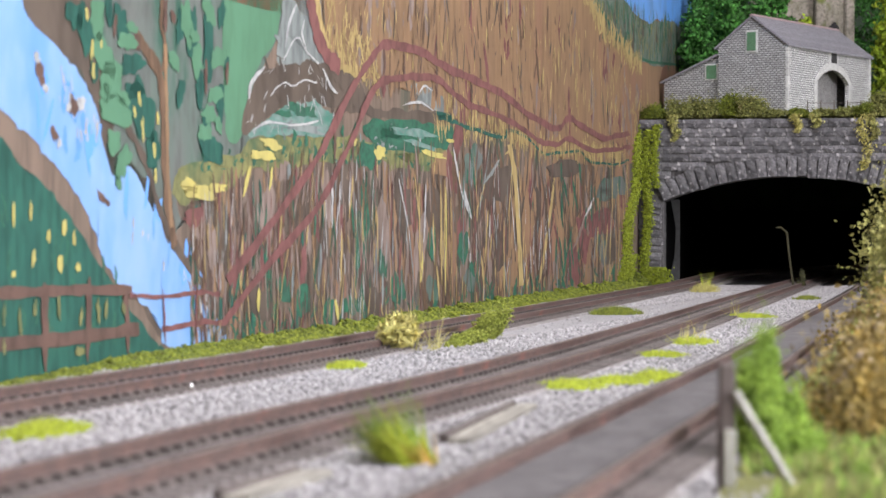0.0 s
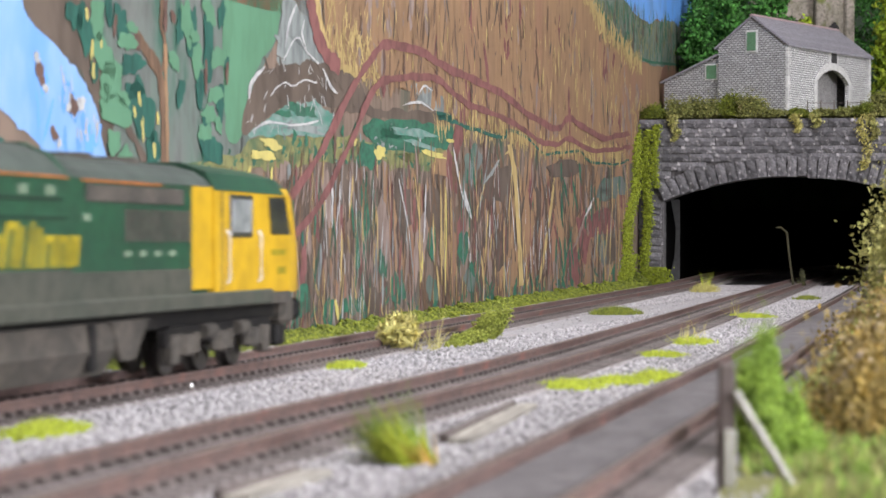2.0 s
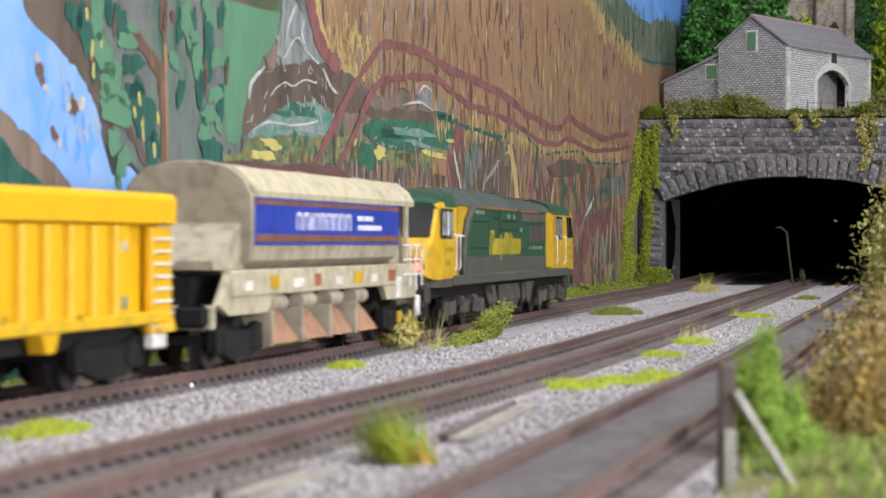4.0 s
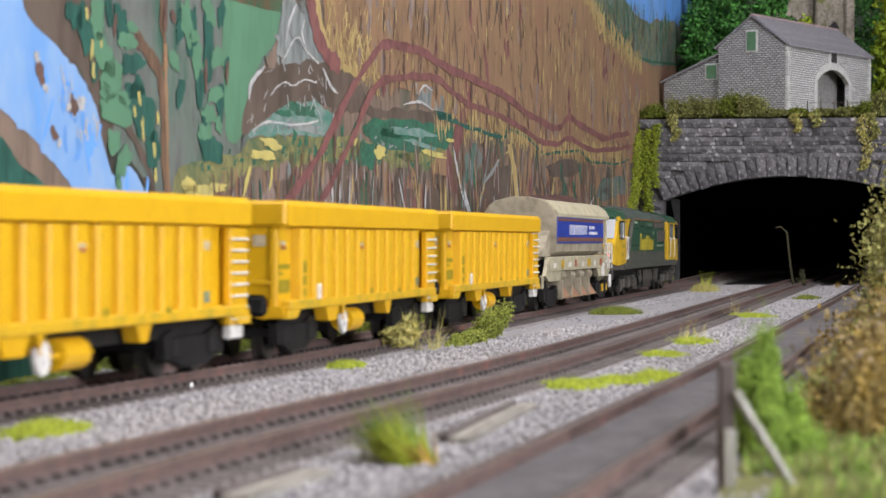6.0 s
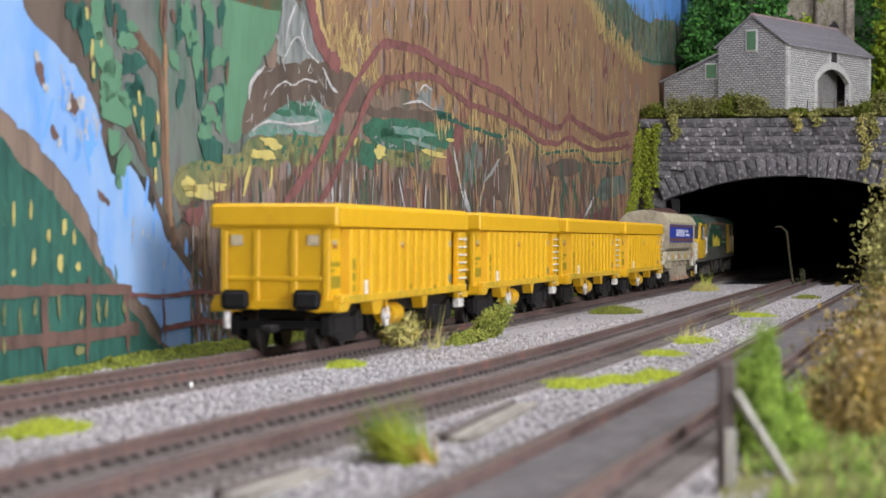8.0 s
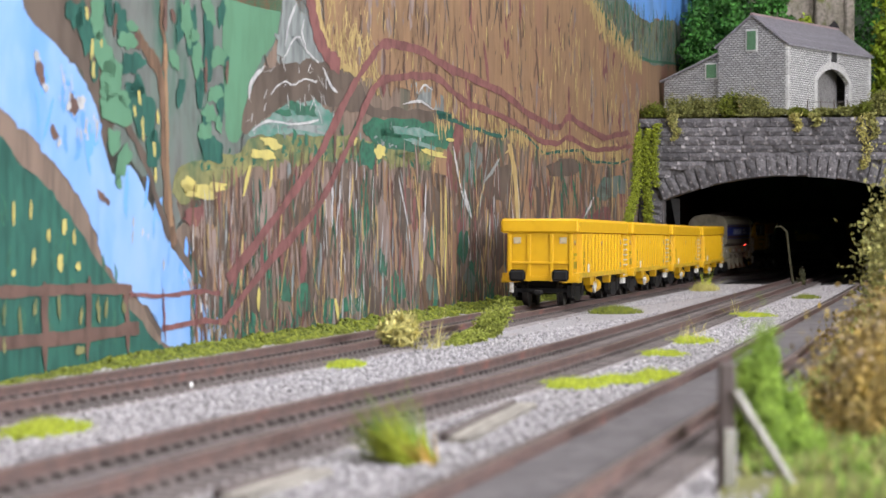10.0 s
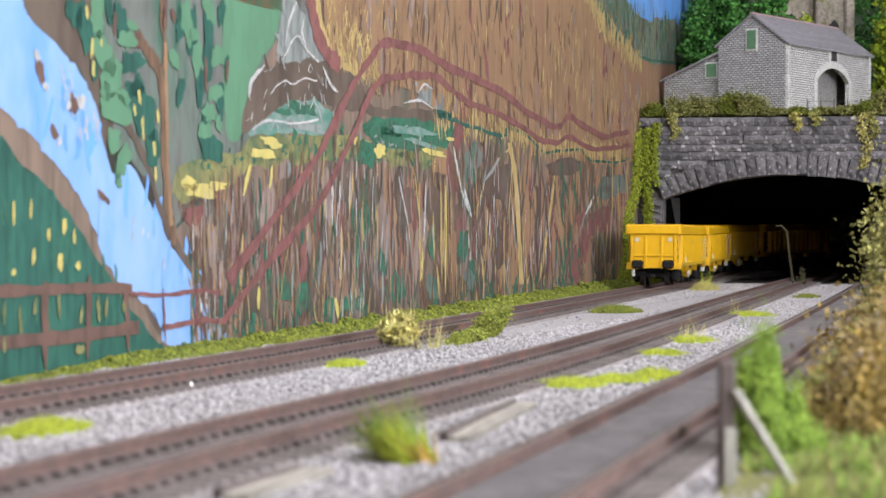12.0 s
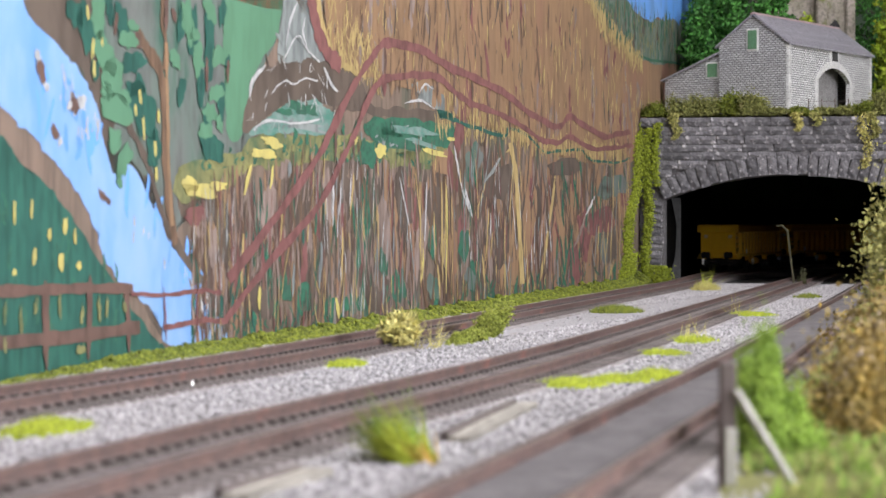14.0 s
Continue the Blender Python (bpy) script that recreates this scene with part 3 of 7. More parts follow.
def paint_strokes(name, colour, layer, n, s_range, low, high, length, width, lean=0.12, seed=1, flock=0.0, curl=1.4):
    """Loose brush strokes: slim tapered dabs between the heights low and high, which are given along the board."""
    r = np.random.default_rng(seed)
    s0, s1 = s_range
    k = 60.0 - min(s0, 0)
    s = (s0 + k) * ((s1 + k) / (s0 + k)) ** r.random(n) - k
    if flock:                     # strokes of one colour gather in places
        heart = s[r.integers(0, max(3, n // 9), n)]
        s = np.clip(heart + r.normal(0, flock, n) * (1 + np.maximum(heart, 0) / 300), s0, s1)
    lo, hi = np.interp(s, *low), np.interp(s, *high)
    z = lo + (hi - lo) * r.random(n)
    far = 1 + np.maximum(s, 0) / 420
    ln = length * far ** 0.6 * (0.4 + 1.1 * r.random(n))
    w = width * far ** 1.5 * (0.4 + 0.9 * r.random(n))
    t = r.normal(0, lean, n)
    ux, uz = np.sin(t) * far, np.cos(t)
    y = film_y(layer) - 0.03 * r.random(n)
    bend = r.normal(0, curl, n) * width
    a = np.array((-0.5, -0.34, -0.1, 0.16, 0.38, 0.5))
    prof = np.array(((0.1, 0.1), (0.42, 0.5), (0.5, 0.38), (0.4, 0.5), (0.34, 0.26), (0.05, 0.05)))
    k = 0.7 + 0.6 * r.random((n, 6, 2))
    mid = s[:, None] + (ux * ln)[:, None] * a[None] + (bend * far)[:, None] * (a[None] ** 2 * 4)
    zz = z[:, None] + (uz * ln)[:, None] * a[None]
    lft = np.stack((mid - w[:, None] * prof[None, :, 0] * k[:, :, 0], np.broadcast_to(y[:, None], (n, 6)), zz), -1)
    rgt = np.stack((mid + w[:, None] * prof[None, :, 1] * k[:, :, 1], np.broadcast_to(y[:, None], (n, 6)), zz), -1)
    v = np.stack((lft, rgt), 2).reshape(n, 12, 3)
    quad = [q for i in range(5) for q in ((2 * i, 2 * i + 1, 2 * i + 3), (2 * i, 2 * i + 3, 2 * i + 2))]
    f = np.array(quad)[None] + (np.arange(n) * 12)[:, None, None]
    return fast_mesh(name, v.reshape(-1, 3), f.reshape(-1, 3), PAINT[colour], parent=backdrop)


paint_patch("bank_brown", "umber", 1, [(23, 76.7), (36, 66.0), (58, 55.8), (81, 46.1), (100, 34.9), (115, 21.6), (134, 15.9), (164, -0.4), (233, -8.3), (180, 22.4), (148, 44.8), (115, 56.1), (93, 72.6), (58, 87.9), (23, 92.1)])
paint_patch("wood_green", "teal", 2, [(23, 45.8), (36, 54.1), (47, 47.9), (65, 42.9), (81, 36.2), (100, 26.1), (120, 15.5), (149, 2.2), (159, -0.6), (154, -6.0), (23, -5.6)])
paint_patch("foliage_ground", "sage", 1, [(47, 90.8), (58, 83.8), (77, 77.8), (93, 69.7), (111, 55.9), (115, 44.1), (134, 48.4), (164, 30.7), (180, 37.3), (245, 57.9), (239, 72.0), (265, 88.2), (286, 103.1), (282, 116.0)])
paint_patch("river", "sky", 3, [(16, 91.3), (43, 90.4), (52, 84.6), (58, 81.3), (76, 77.3), (93, 70.0), (103, 62.9), (108, 54.3), (115, 47.1), (132, 49.1), (149, 38.2), (164, 29.0), (174, 23.8), (188, 17.3), (203, 9.4), (219, -1.7), (162, -0.7), (155, 5.6), (131, 14.9), (118, 18.5), (106, 25.4), (100, 32.7), (89, 40.6), (78, 45.8), (59, 53.5), (45, 57.2), (33, 61.8), (16, 69.8)])
paint_patch("bank_upper", "umber", 2, [(50, 91.2), (93, 95.8), (100, 86.2), (108, 76.6), (115, 65.1), (113, 56.0), (107, 57.2), (102, 63.6), (93, 70.4), (77, 77.7), (58, 81.8)])
paint_patch("green_wash", "mint", 2, [(223, 109.6), (280, 115.8), (279, 98.7), (255, 85.7), (240, 70.2), (235, 62.0), (221, 62.2), (217, 82.9)])
paint_patch("rock_arch", "umber", 3, [(237, 63.0), (245, 75.9), (268, 86.6), (316, 92.0), (357, 94.0), (401, 89.7), (421, 82.1), (483, 84.4), (581, 87.1), (568, 78.7), (461, 78.6), (383, 77.9), (332, 78.1), (286, 73.7), (258, 66.6)])
paint_patch("crag_grey", "grey", 2, [(279, 89.3), (284, 102.9), (292, 117.0), (341, 122.3), (340, 105.9), (365, 96.7), (340, 89.7), (301, 89.0)])
paint_patch("pool_teal", "aqua", 4, [(245, 63.7), (272, 71.0), (301, 77.0), (332, 78.1), (357, 75.4), (365, 71.7), (340, 67.5), (286, 65.1)])
paint_patch("pool_green", "viridian", 4, [(406, 74.7), (461, 79.7), (530, 80.2), (581, 81.2), (568, 71.8), (495, 67.1), (431, 66.5), (409, 70.5)])
paint_patch("meadow_strip", "ochre", 3, [(170, 40.5), (172, 50.3), (196, 53.6), (232, 57.4), (252, 62.7), (301, 65.4), (365, 68.6), (441, 68.5), (568, 71.1), (581, 62.5), (462, 59.0), (401, 60.4), (332, 57.1), (272, 53.3), (245, 52.5), (220, 45.6)])
paint_patch("hill", "golden", 2, [(328, 120.8), (332, 107.2), (357, 97.1), (383, 92.7), (440, 92.2), (530, 93.1), (581, 87.1), (733, 84.7), (889, 80.0), (1244, 86.5), (1898, 158.5), (1895, 288.4)])
paint_patch("scrub", "scrub", 1, [(173, 37.2), (180, 40.6), (220, 45.1), (252, 52.7), (332, 57.1), (421, 61.0), (581, 70.3), (733, 80.3), (889, 78.3), (1244, 86.5), (1433, 92.6), (1435, -3.6), (1212, -1.9), (734, -0.7), (366, -2.3), (220, -3.3)])
paint_patch("far_wood", "pine", 3, [(1018, 194.7), (1208, 215.0), (1222, 204.2), (1313, 201.3), (1431, 207.7), (1564, 221.8), (1613, 223.3), (2264, 269.2), (2265, 236.7), (1614, 184.4), (1351, 168.0), (1177, 171.0), (1087, 179.4)])
paint_patch("sky_patch", "azure", 4, [(1202, 214.3), (2443, 346.9), (2444, 291.6), (1691, 229.3), (1613, 220.3), (1564, 221.8), (1509, 213.9), (1431, 208.6), (1390, 203.1), (1313, 201.7), (1249, 203.6)])
paint_patch("river_rock", "maroon", 6, [(60, 73.3), (63, 72.9), (65, 69.9), (65, 67.8), (61, 67.9), (59, 70.9)])
paint_patch("river_rock", "maroon", 6, [(83, 66.5), (86, 66.1), (88, 63.3), (87, 60.9), (83, 61.3), (82, 64.0)])
paint_patch("river_rock", "maroon", 6, [(69, 57.5), (72, 57.4), (74, 55.1), (72, 54.0), (69, 55.6)])
paint_patch("river_rock", "maroon", 6, [(103, 42.6), (105, 42.1), (111, 39.2), (108, 38.6), (104, 40.6)])
paint_patch("river_foam", "white", 7, [(62, 67.7), (65, 68.4), (67, 66.9), (64, 65.8)])
paint_patch("river_foam", "white", 7, [(57, 74.7), (60, 75.5), (61, 73.6), (58, 73.1)])
paint_patch("river_foam", "white", 7, [(88, 65.6), (92, 66.4), (93, 63.6), (89, 62.5)])
paint_patch("river_foam", "white", 7, [(80, 63.7), (83, 63.9), (82, 61.8), (79, 62.0)])
paint_patch("river_foam", "white", 7, [(72, 54.3), (76, 54.8), (76, 53.3), (73, 52.9)])
paint_patch("sunlit_rim", "straw", 4, [(328, 116.9), (336, 117.7), (341, 107.1), (356, 99.2), (383, 94.9), (406, 93.3), (401, 90.8), (365, 94.0), (344, 99.2), (332, 107.2)])
paint_line("fence_rail", "maroon", 8, 3.2, [(26, 17.5), (58, 17.2), (89, 17.0), (130, 16.2)])
paint_line("fence_rail", "maroon", 8, 4.2, [(26, 5.6), (65, 5.1), (98, 5.0), (136, 5.5)])
paint_line("fence_rail", "rose", 9, 1.6, [(128, 14.8), (159, 13.8), (191, 14.3), (213, 13.1)])
paint_line("fence_rail", "rose", 9, 2.0, [(156, 4.8), (174, 4.8), (197, 5.3), (220, 4.2)])
paint_line("fence_post", "maroon", 9, 4.2, [(64, 19.4), (65, -2.7)])
paint_line("fence_post", "maroon", 9, 4.0, [(96, 20.3), (95, -1.5)])
paint_line("fence_post", "maroon", 9, 3.6, [(125, 17.6), (127, -1.2)])
paint_line("fence_post", "rose", 9, 1.3, [(157, 15.9), (159, 0.2)])
paint_line("fence_post", "rose", 9, 1.3, [(188, 17.3), (189, -0.2)])
paint_line("yellow_stalk", "straw", 7, 1.6, [(248, 54.4), (242, 47.0), (237, 43.3)])
paint_line("wood_edge", "viridian", 6, 3.0, [(1032, 192.5), (1116, 182.1), (1193, 173.2), (1314, 168.7), (1614, 185.4), (1962, 209.6)])

paint_line("path_edge", "rose", 9.4, 4.8, [(221, 17.2), (264, 32.6), (324, 55.6), (351, 68.9), (386, 87.7), (412, 98.9), (438, 107.7), (481, 110.3), (520, 111.0), (542, 109.3), (587, 107.4), (636, 106.9), (719, 104.8), (781, 99.6), (873, 96.0), (912, 97.8), (952, 104.8), (1040, 100.7), (1122, 100.0), (1252, 109.1)])
paint_line("path_edge", "rose", 9.6, 4.0, [(217, 4.4), (269, 22.6), (329, 40.3), (363, 56.8), (386, 69.0), (412, 84.9), (438, 93.3), (481, 97.7), (507, 99.7), (549, 101.1), (587, 96.8), (636, 94.3), (719, 92.9), (759, 90.6), (837, 86.0), (899, 86.6), (952, 92.7), (1040, 89.0), (1175, 94.1), (1262, 99.9)])
paint_line("path_post", "maroon", 9.2, 2.0, [(438, 107.7), (440, 100.8), (438, 93.7)])
paint_line("path_post", "maroon", 9.2, 2.3, [(357, 71.2), (358, 64.5), (357, 57.7)])
paint_line("path_post", "maroon", 9.2, 1.9, [(385, 70.4), (386, 65.1), (385, 59.6)])
paint_line("path_post", "maroon", 9.2, 2.2, [(300, 48.4), (301, 44.8), (300, 41.2)])
paint_line("path_post", "maroon", 9.2, 2.1, [(274, 39.0), (275, 30.8), (274, 22.6)])
paint_line("path_post", "maroon", 9.2, 2.1, [(244, 27.7), (245, 21.0), (244, 14.4)])
paint_line("path_post", "maroon", 9.2, 1.6, [(508, 110.9), (510, 105.7), (508, 100.3)])
paint_line("path_post", "maroon", 9.2, 1.5, [(475, 109.4), (477, 103.4), (475, 97.3)])
paint_line("path_post", "maroon", 9.2, 2.2, [(543, 108.0), (544, 99.7), (543, 91.3)])
paint_line("path_post", "maroon", 9.2, 2.8, [(581, 107.7), (582, 98.1), (581, 88.2)])
paint_line("path_post", "maroon", 9.2, 2.3, [(625, 105.4), (627, 95.5), (625, 85.4)])
paint_line("path_post", "maroon", 9.2, 2.4, [(667, 104.1), (669, 94.7), (667, 85.1)])
paint_line("path_post", "maroon", 9.2, 3.8, [(731, 105.5), (733, 95.4), (731, 85.0)])
paint_line("path_post", "maroon", 9.2, 2.0, [(792, 99.3), (794, 92.7), (792, 85.9)])
paint_line("path_post", "maroon", 9.2, 2.1, [(855, 96.1), (857, 89.6), (855, 83.0)])
paint_line("path_verge", "teal", 7, 2.2, [(544, 86.3), (579, 86.0), (549, 85.1), (603, 84.0), (662, 82.8), (719, 82.8), (731, 87.2), (792, 85.9), (849, 79.9), (912, 82.2), (995, 86.3), (1040, 81.6), (1175, 83.8), (1252, 89.1)])
paint_line("tree_trunk", "bark", 6, 5.5, [(134, 85.7), (143, 81.8), (154, 76.1), (158, 65.7), (159, 52.8), (162, 39.9), (168, 27.9)])
paint_line("tree_trunk_light", "golden", 6.5, 2.2, [(159, 85.1), (160, 72.2), (161, 59.3), (162, 46.4), (165, 33.4)])
paint_line("tree_limb", "bark", 6, 2.6, [(157, 77.4), (159, 85.2), (155, 91.3), (157, 97.9)])
paint_line("bank_line", "umber", 5, 3.4, [(126, 60.9), (142, 51.1), (155, 37.6), (176, 24.6), (207, 11.6), (219, 0.8)])
paint_blobs("leaf_drops", "mint", 8, [(102, 87.5, 13.0, 8.9), (108, 78.0, 14.8, 12.0), (126, 83.5, 13.2, 6.4), (130, 87.5, 10.8, 3.1), (114, 72.9, 21.1, 9.0), (108, 68.5, 10.0, 5.0), (117, 64.0, 28.9, 8.1), (123, 67.8, 12.4, 4.1), (115, 55.8, 12.2, 6.1), (122, 50.5, 11.8, 9.2), (119, 45.3, 6.8, 4.1)])
paint_blobs("leaf_drops", "mint", 8, [(189, 83.0, 12.8, 9.5), (211, 85.6, 16.8, 7.0), (179, 93.4, 13.2, 12.3), (201, 98.8, 14.1, 8.0), (167, 81.5, 10.6, 6.5), (207, 73.8, 14.2, 6.3), (201, 67.9, 13.2, 6.8), (197, 62.0, 12.3, 6.8), (211, 65.0, 8.8, 4.7), (186, 90.1, 8.9, 5.6)])
paint_blobs("leaf_drops", "teal", 7.5, [(94, 82.8, 12.5, 15.6), (85, 86.8, 11.0, 8.7), (120, 88.1, 11.0, 11.2), (131, 77.7, 17.8, 7.3), (111, 90.3, 7.2, 7.0), (139, 64.7, 22.8, 18.9), (148, 54.5, 12.1, 11.7), (132, 70.5, 15.9, 6.2), (100, 73.5, 7.0, 5.0)])
paint_blobs("leaf_drops", "teal", 7.5, [(184, 90.5, 9.6, 19.0), (201, 88.5, 13.2, 19.4), (173, 72.0, 9.3, 8.2), (192, 74.8, 10.7, 10.2), (219, 85.3, 6.6, 7.0), (203, 57.6, 25.0, 11.5), (213, 72.0, 9.7, 10.5), (199, 64.3, 10.1, 10.3), (214, 98.9, 8.1, 9.4), (173, 91.8, 9.3, 9.9)])
paint_blobs("leaf_shadows", "maroon", 7.8, [(115, 67.2, 5.5, 5.1), (159, 93.8, 4.9, 8.7), (116, 86.8, 3.6, 6.1), (198, 79.2, 3.9, 9.1), (166, 93.9, 4.9, 4.4), (134, 84.2, 5.2, 6.3), (220, 81.8, 4.1, 5.8)])
paint_blobs("leaf_lights", "yellow", 8.6, [(98, 79.2, 2.6, 5.4), (94, 87.7, 2.2, 3.5), (136, 68.5, 3.2, 4.0), (139, 60.0, 2.6, 6.3), (149, 55.1, 3.4, 4.2), (150, 48.0, 3.0, 3.6), (132, 64.8, 2.2, 4.2), (152, 64.0, 2.4, 4.3), (99, 73.5, 2.0, 5.9), (105, 81.0, 1.7, 3.0)])
paint_blobs("wood_lights", "yellow", 8, [(78, 32.9, 4.3, 3.8), (75, 23.6, 4.8, 4.0), (67, 30.8, 3.1, 2.8), (88, 22.9, 3.3, 2.9), (85, 30.2, 2.5, 3.9), (44, 36.3, 1.9, 5.0), (55, 36.6, 2.0, 4.6), (57, 25.4, 2.3, 5.5), (44, 21.8, 2.4, 2.3)])
paint_blobs("wood_lights", "ochre", 9.5, [(58, 13.6, 2.7, 4.1), (74, 12.6, 2.7, 5.3), (90, 10.2, 2.5, 4.9), (103, 11.2, 2.9, 7.0), (109, 11.5, 2.4, 6.0), (123, 11.4, 3.1, 4.1), (48, 10.1, 2.2, 7.2), (38, 12.2, 2.1, 6.3), (38, 4.7, 1.8, 3.5), (89, 1.4, 6.2, 2.9)])
paint_line("hill_trunk", "rose", 6.5, 9.0, [(322, 114.3), (328, 106.8), (336, 100.8), (348, 96.3), (366, 93.7)])
paint_line("crest_light", "white", 7.6, 1.8, [(303, 111.1), (294, 103.8), (288, 94.9)])
paint_line("crest_light", "white", 7.6, 1.3, [(314, 106.9), (311, 101.4), (316, 96.5)])
paint_line("crest_light", "white", 7.6, 0.9, [(286, 90.3), (297, 96.9), (307, 99.7), (314, 96.4), (334, 92.8)])
paint_line("crest_light", "white", 7.6, 2.5, [(244, 74.8), (248, 80.8), (263, 86.5)])
paint_line("crest_light", "white", 7.6, 0.7, [(270, 77.2), (278, 80.6), (289, 82.8), (299, 82.4), (312, 85.6), (331, 86.1)])
paint_line("crest_light", "white", 7.6, 1.8, [(339, 91.8), (351, 85.7), (362, 83.9)])
paint_line("crest_light", "white", 7.6, 1.2, [(475, 86.1), (508, 89.2), (538, 87.2)])
paint_line("crest_light", "white", 7.6, 1.0, [(504, 91.9), (518, 96.9), (536, 95.5)])
paint_line("crest_light", "white", 7.6, 0.9, [(249, 64.9), (269, 68.7), (303, 69.3), (334, 72.5)])
paint_blobs("crag_wash", "grey", 4.5, [(303, 104.6, 35.4, 15.6), (297, 95.0, 39.9, 7.8), (529, 92.5, 65.4, 10.0), (305, 68.7, 76.0, 3.6)])
paint_blobs("pool_wash", "viridian", 6.6, [(311, 74.9, 41.3, 5.3), (288, 72.5, 19.6, 3.1), (439, 74.2, 61.6, 9.1), (468, 71.7, 87.0, 6.2), (412, 62.8, 32.4, 13.3)])
paint_blobs("pool_shine", "aqua", 6.8, [(324, 71.7, 47.8, 3.5), (279, 68.8, 28.6, 3.6), (498, 75.3, 84.7, 4.1), (509, 71.0, 62.9, 3.0)])
paint_blobs("meadow_gold", "yellow", 7, [(194, 43.7, 42.0, 4.6), (182, 45.8, 14.7, 4.9), (209, 45.8, 23.9, 2.7), (262, 57.5, 27.5, 4.0), (272, 61.5, 28.0, 3.3), (387, 67.3, 14.7, 2.8), (432, 65.0, 23.0, 5.1), (537, 67.9, 49.8, 3.3), (575, 75.4, 17.8, 2.4)])
paint_blobs("meadow_haze", "ochre", 6, [(186, 49.8, 29.8, 4.5), (234, 54.1, 51.0, 3.6), (284, 62.7, 53.0, 3.8), (304, 60.9, 45.6, 3.4), (468, 63.9, 79.8, 5.6), (507, 64.3, 109.5, 4.9)])
paint_blobs("scrub_shade", "viridian", 6.5, [(402, 34.6, 25.4, 33.6), (313, 9.1, 25.9, 11.9), (288, 13.5, 17.6, 10.2), (387, 5.1, 34.3, 8.6), (536, 28.7, 19.9, 20.1), (466, 10.0, 24.6, 18.7), (438, 19.6, 13.7, 13.7), (607, 26.8, 24.5, 21.4), (351, 3.9, 17.0, 8.3), (636, 13.9, 29.8, 16.4)])
paint_blobs("scrub_blush", "rose", 6.2, [(186, 36.8, 26.2, 4.9), (229, 21.8, 9.2, 14.2), (332, 39.6, 7.6, 21.7), (313, 20.9, 8.3, 17.2), (260, 21.5, 6.4, 14.8), (496, 41.5, 10.7, 20.9), (368, 34.5, 9.4, 15.5), (579, 60.0, 23.4, 20.9)])
paint_blobs("scrub_blush", "mauve", 6, [(189, 33.0, 11.3, 6.3), (205, 27.8, 13.4, 10.4), (267, 38.9, 18.5, 22.4), (288, 53.2, 12.7, 8.9), (438, 31.8, 24.6, 30.4), (512, 28.7, 23.7, 26.1), (346, 45.3, 15.7, 19.2)])
paint_blobs("scrub_shade", "umber", 5.6, [(217, 31.3, 24.4, 18.8), (303, 39.4, 30.3, 23.5), (375, 45.9, 23.9, 22.7), (474, 47.6, 44.1, 22.0), (545, 42.1, 50.6, 30.4), (260, 9.1, 27.3, 14.8), (425, 4.8, 33.3, 16.4)])
paint_blobs("scrub_shade", "umber", 5.6, [(701, 58.6, 85.9, 23.3), (929, 72.8, 147.2, 11.9), (595, 31.9, 31.9, 30.5), (814, 45.0, 45.6, 36.4), (1140, 28.3, 70.3, 36.2), (709, 25.4, 38.7, 23.5)])
paint_blobs("scrub_blush", "rose", 6.2, [(1100, 41.6, 150.5, 19.8), (1010, 32.6, 59.9, 31.3), (967, 16.3, 56.5, 24.4), (591, 77.3, 20.6, 18.3), (601, 34.9, 17.7, 24.6), (803, 55.7, 15.7, 16.2), (1213, 61.3, 46.0, 18.9)])
paint_blobs("scrub_shade", "sage", 6.6, [(1160, 67.2, 143.9, 18.3), (1114, 61.8, 68.2, 13.3), (632, 66.5, 42.5, 18.8), (628, 9.9, 42.2, 12.5), (535, 8.7, 28.6, 12.9), (1105, 23.9, 50.6, 24.4)])
paint_blobs("scrub_bough", "golden", 6.1, [(792, 35.8, 66.1, 46.5), (899, 36.3, 51.5, 42.6), (744, 11.4, 36.8, 17.2), (557, 64.1, 44.7, 13.2), (579, 22.8, 31.0, 21.0)])
paint_line("scrub_line", "white", 8.8, 1.7, [(354, 54.5), (354, 44.4), (353, 34.4)])
paint_line("scrub_line", "white", 8.8, 1.4, [(366, 51.3), (365, 44.9), (363, 38.6)])
paint_line("scrub_line", "grey", 8.8, 2.7, [(337, 28.8), (336, 20.4), (333, 11.9)])
paint_line("scrub_line", "grey", 8.8, 2.2, [(299, 21.1), (298, 15.6), (297, 10.1)])
paint_line("scrub_line", "white", 8.8, 1.6, [(466, 55.3), (475, 45.3), (485, 35.1)])
paint_line("scrub_line", "grey", 8.8, 1.2, [(485, 35.1), (491, 23.5), (496, 11.8)])
paint_line("scrub_line", "straw", 8.8, 1.6, [(506, 54.7), (508, 31.9), (509, 9.1)])
paint_line("scrub_line", "straw", 8.8, 1.7, [(536, 42.0), (538, 30.3), (540, 18.6)])
paint_line("scrub_line", "straw", 8.8, 1.7, [(563, 57.8), (562, 38.0), (558, 18.4)])
paint_line("scrub_line", "white", 8.8, 2.6, [(609, 53.6), (618, 47.0), (628, 40.4)])
paint_line("scrub_line", "yellow", 8.8, 2.4, [(246, 53.5), (242, 48.4), (238, 43.4)])
paint_line("scrub_line", "straw", 8.8, 2.1, [(237, 31.3), (236, 22.9), (234, 14.6)])
paint_line("scrub_line", "yellow", 8.8, 2.8, [(256, 14.1), (256, 10.3), (256, 6.5)])
paint_line("scrub_line", "yellow", 8.8, 2.8, [(358, 8.2), (361, 4.4), (363, 0.5)])
paint_line("scrub_line", "yellow", 8.8, 2.0, [(272, 54.0), (271, 50.2), (268, 46.4)])
paint_line("scrub_line", "grey", 8.8, 2.2, [(437, 16.6), (437, 9.8), (436, 3.0)])
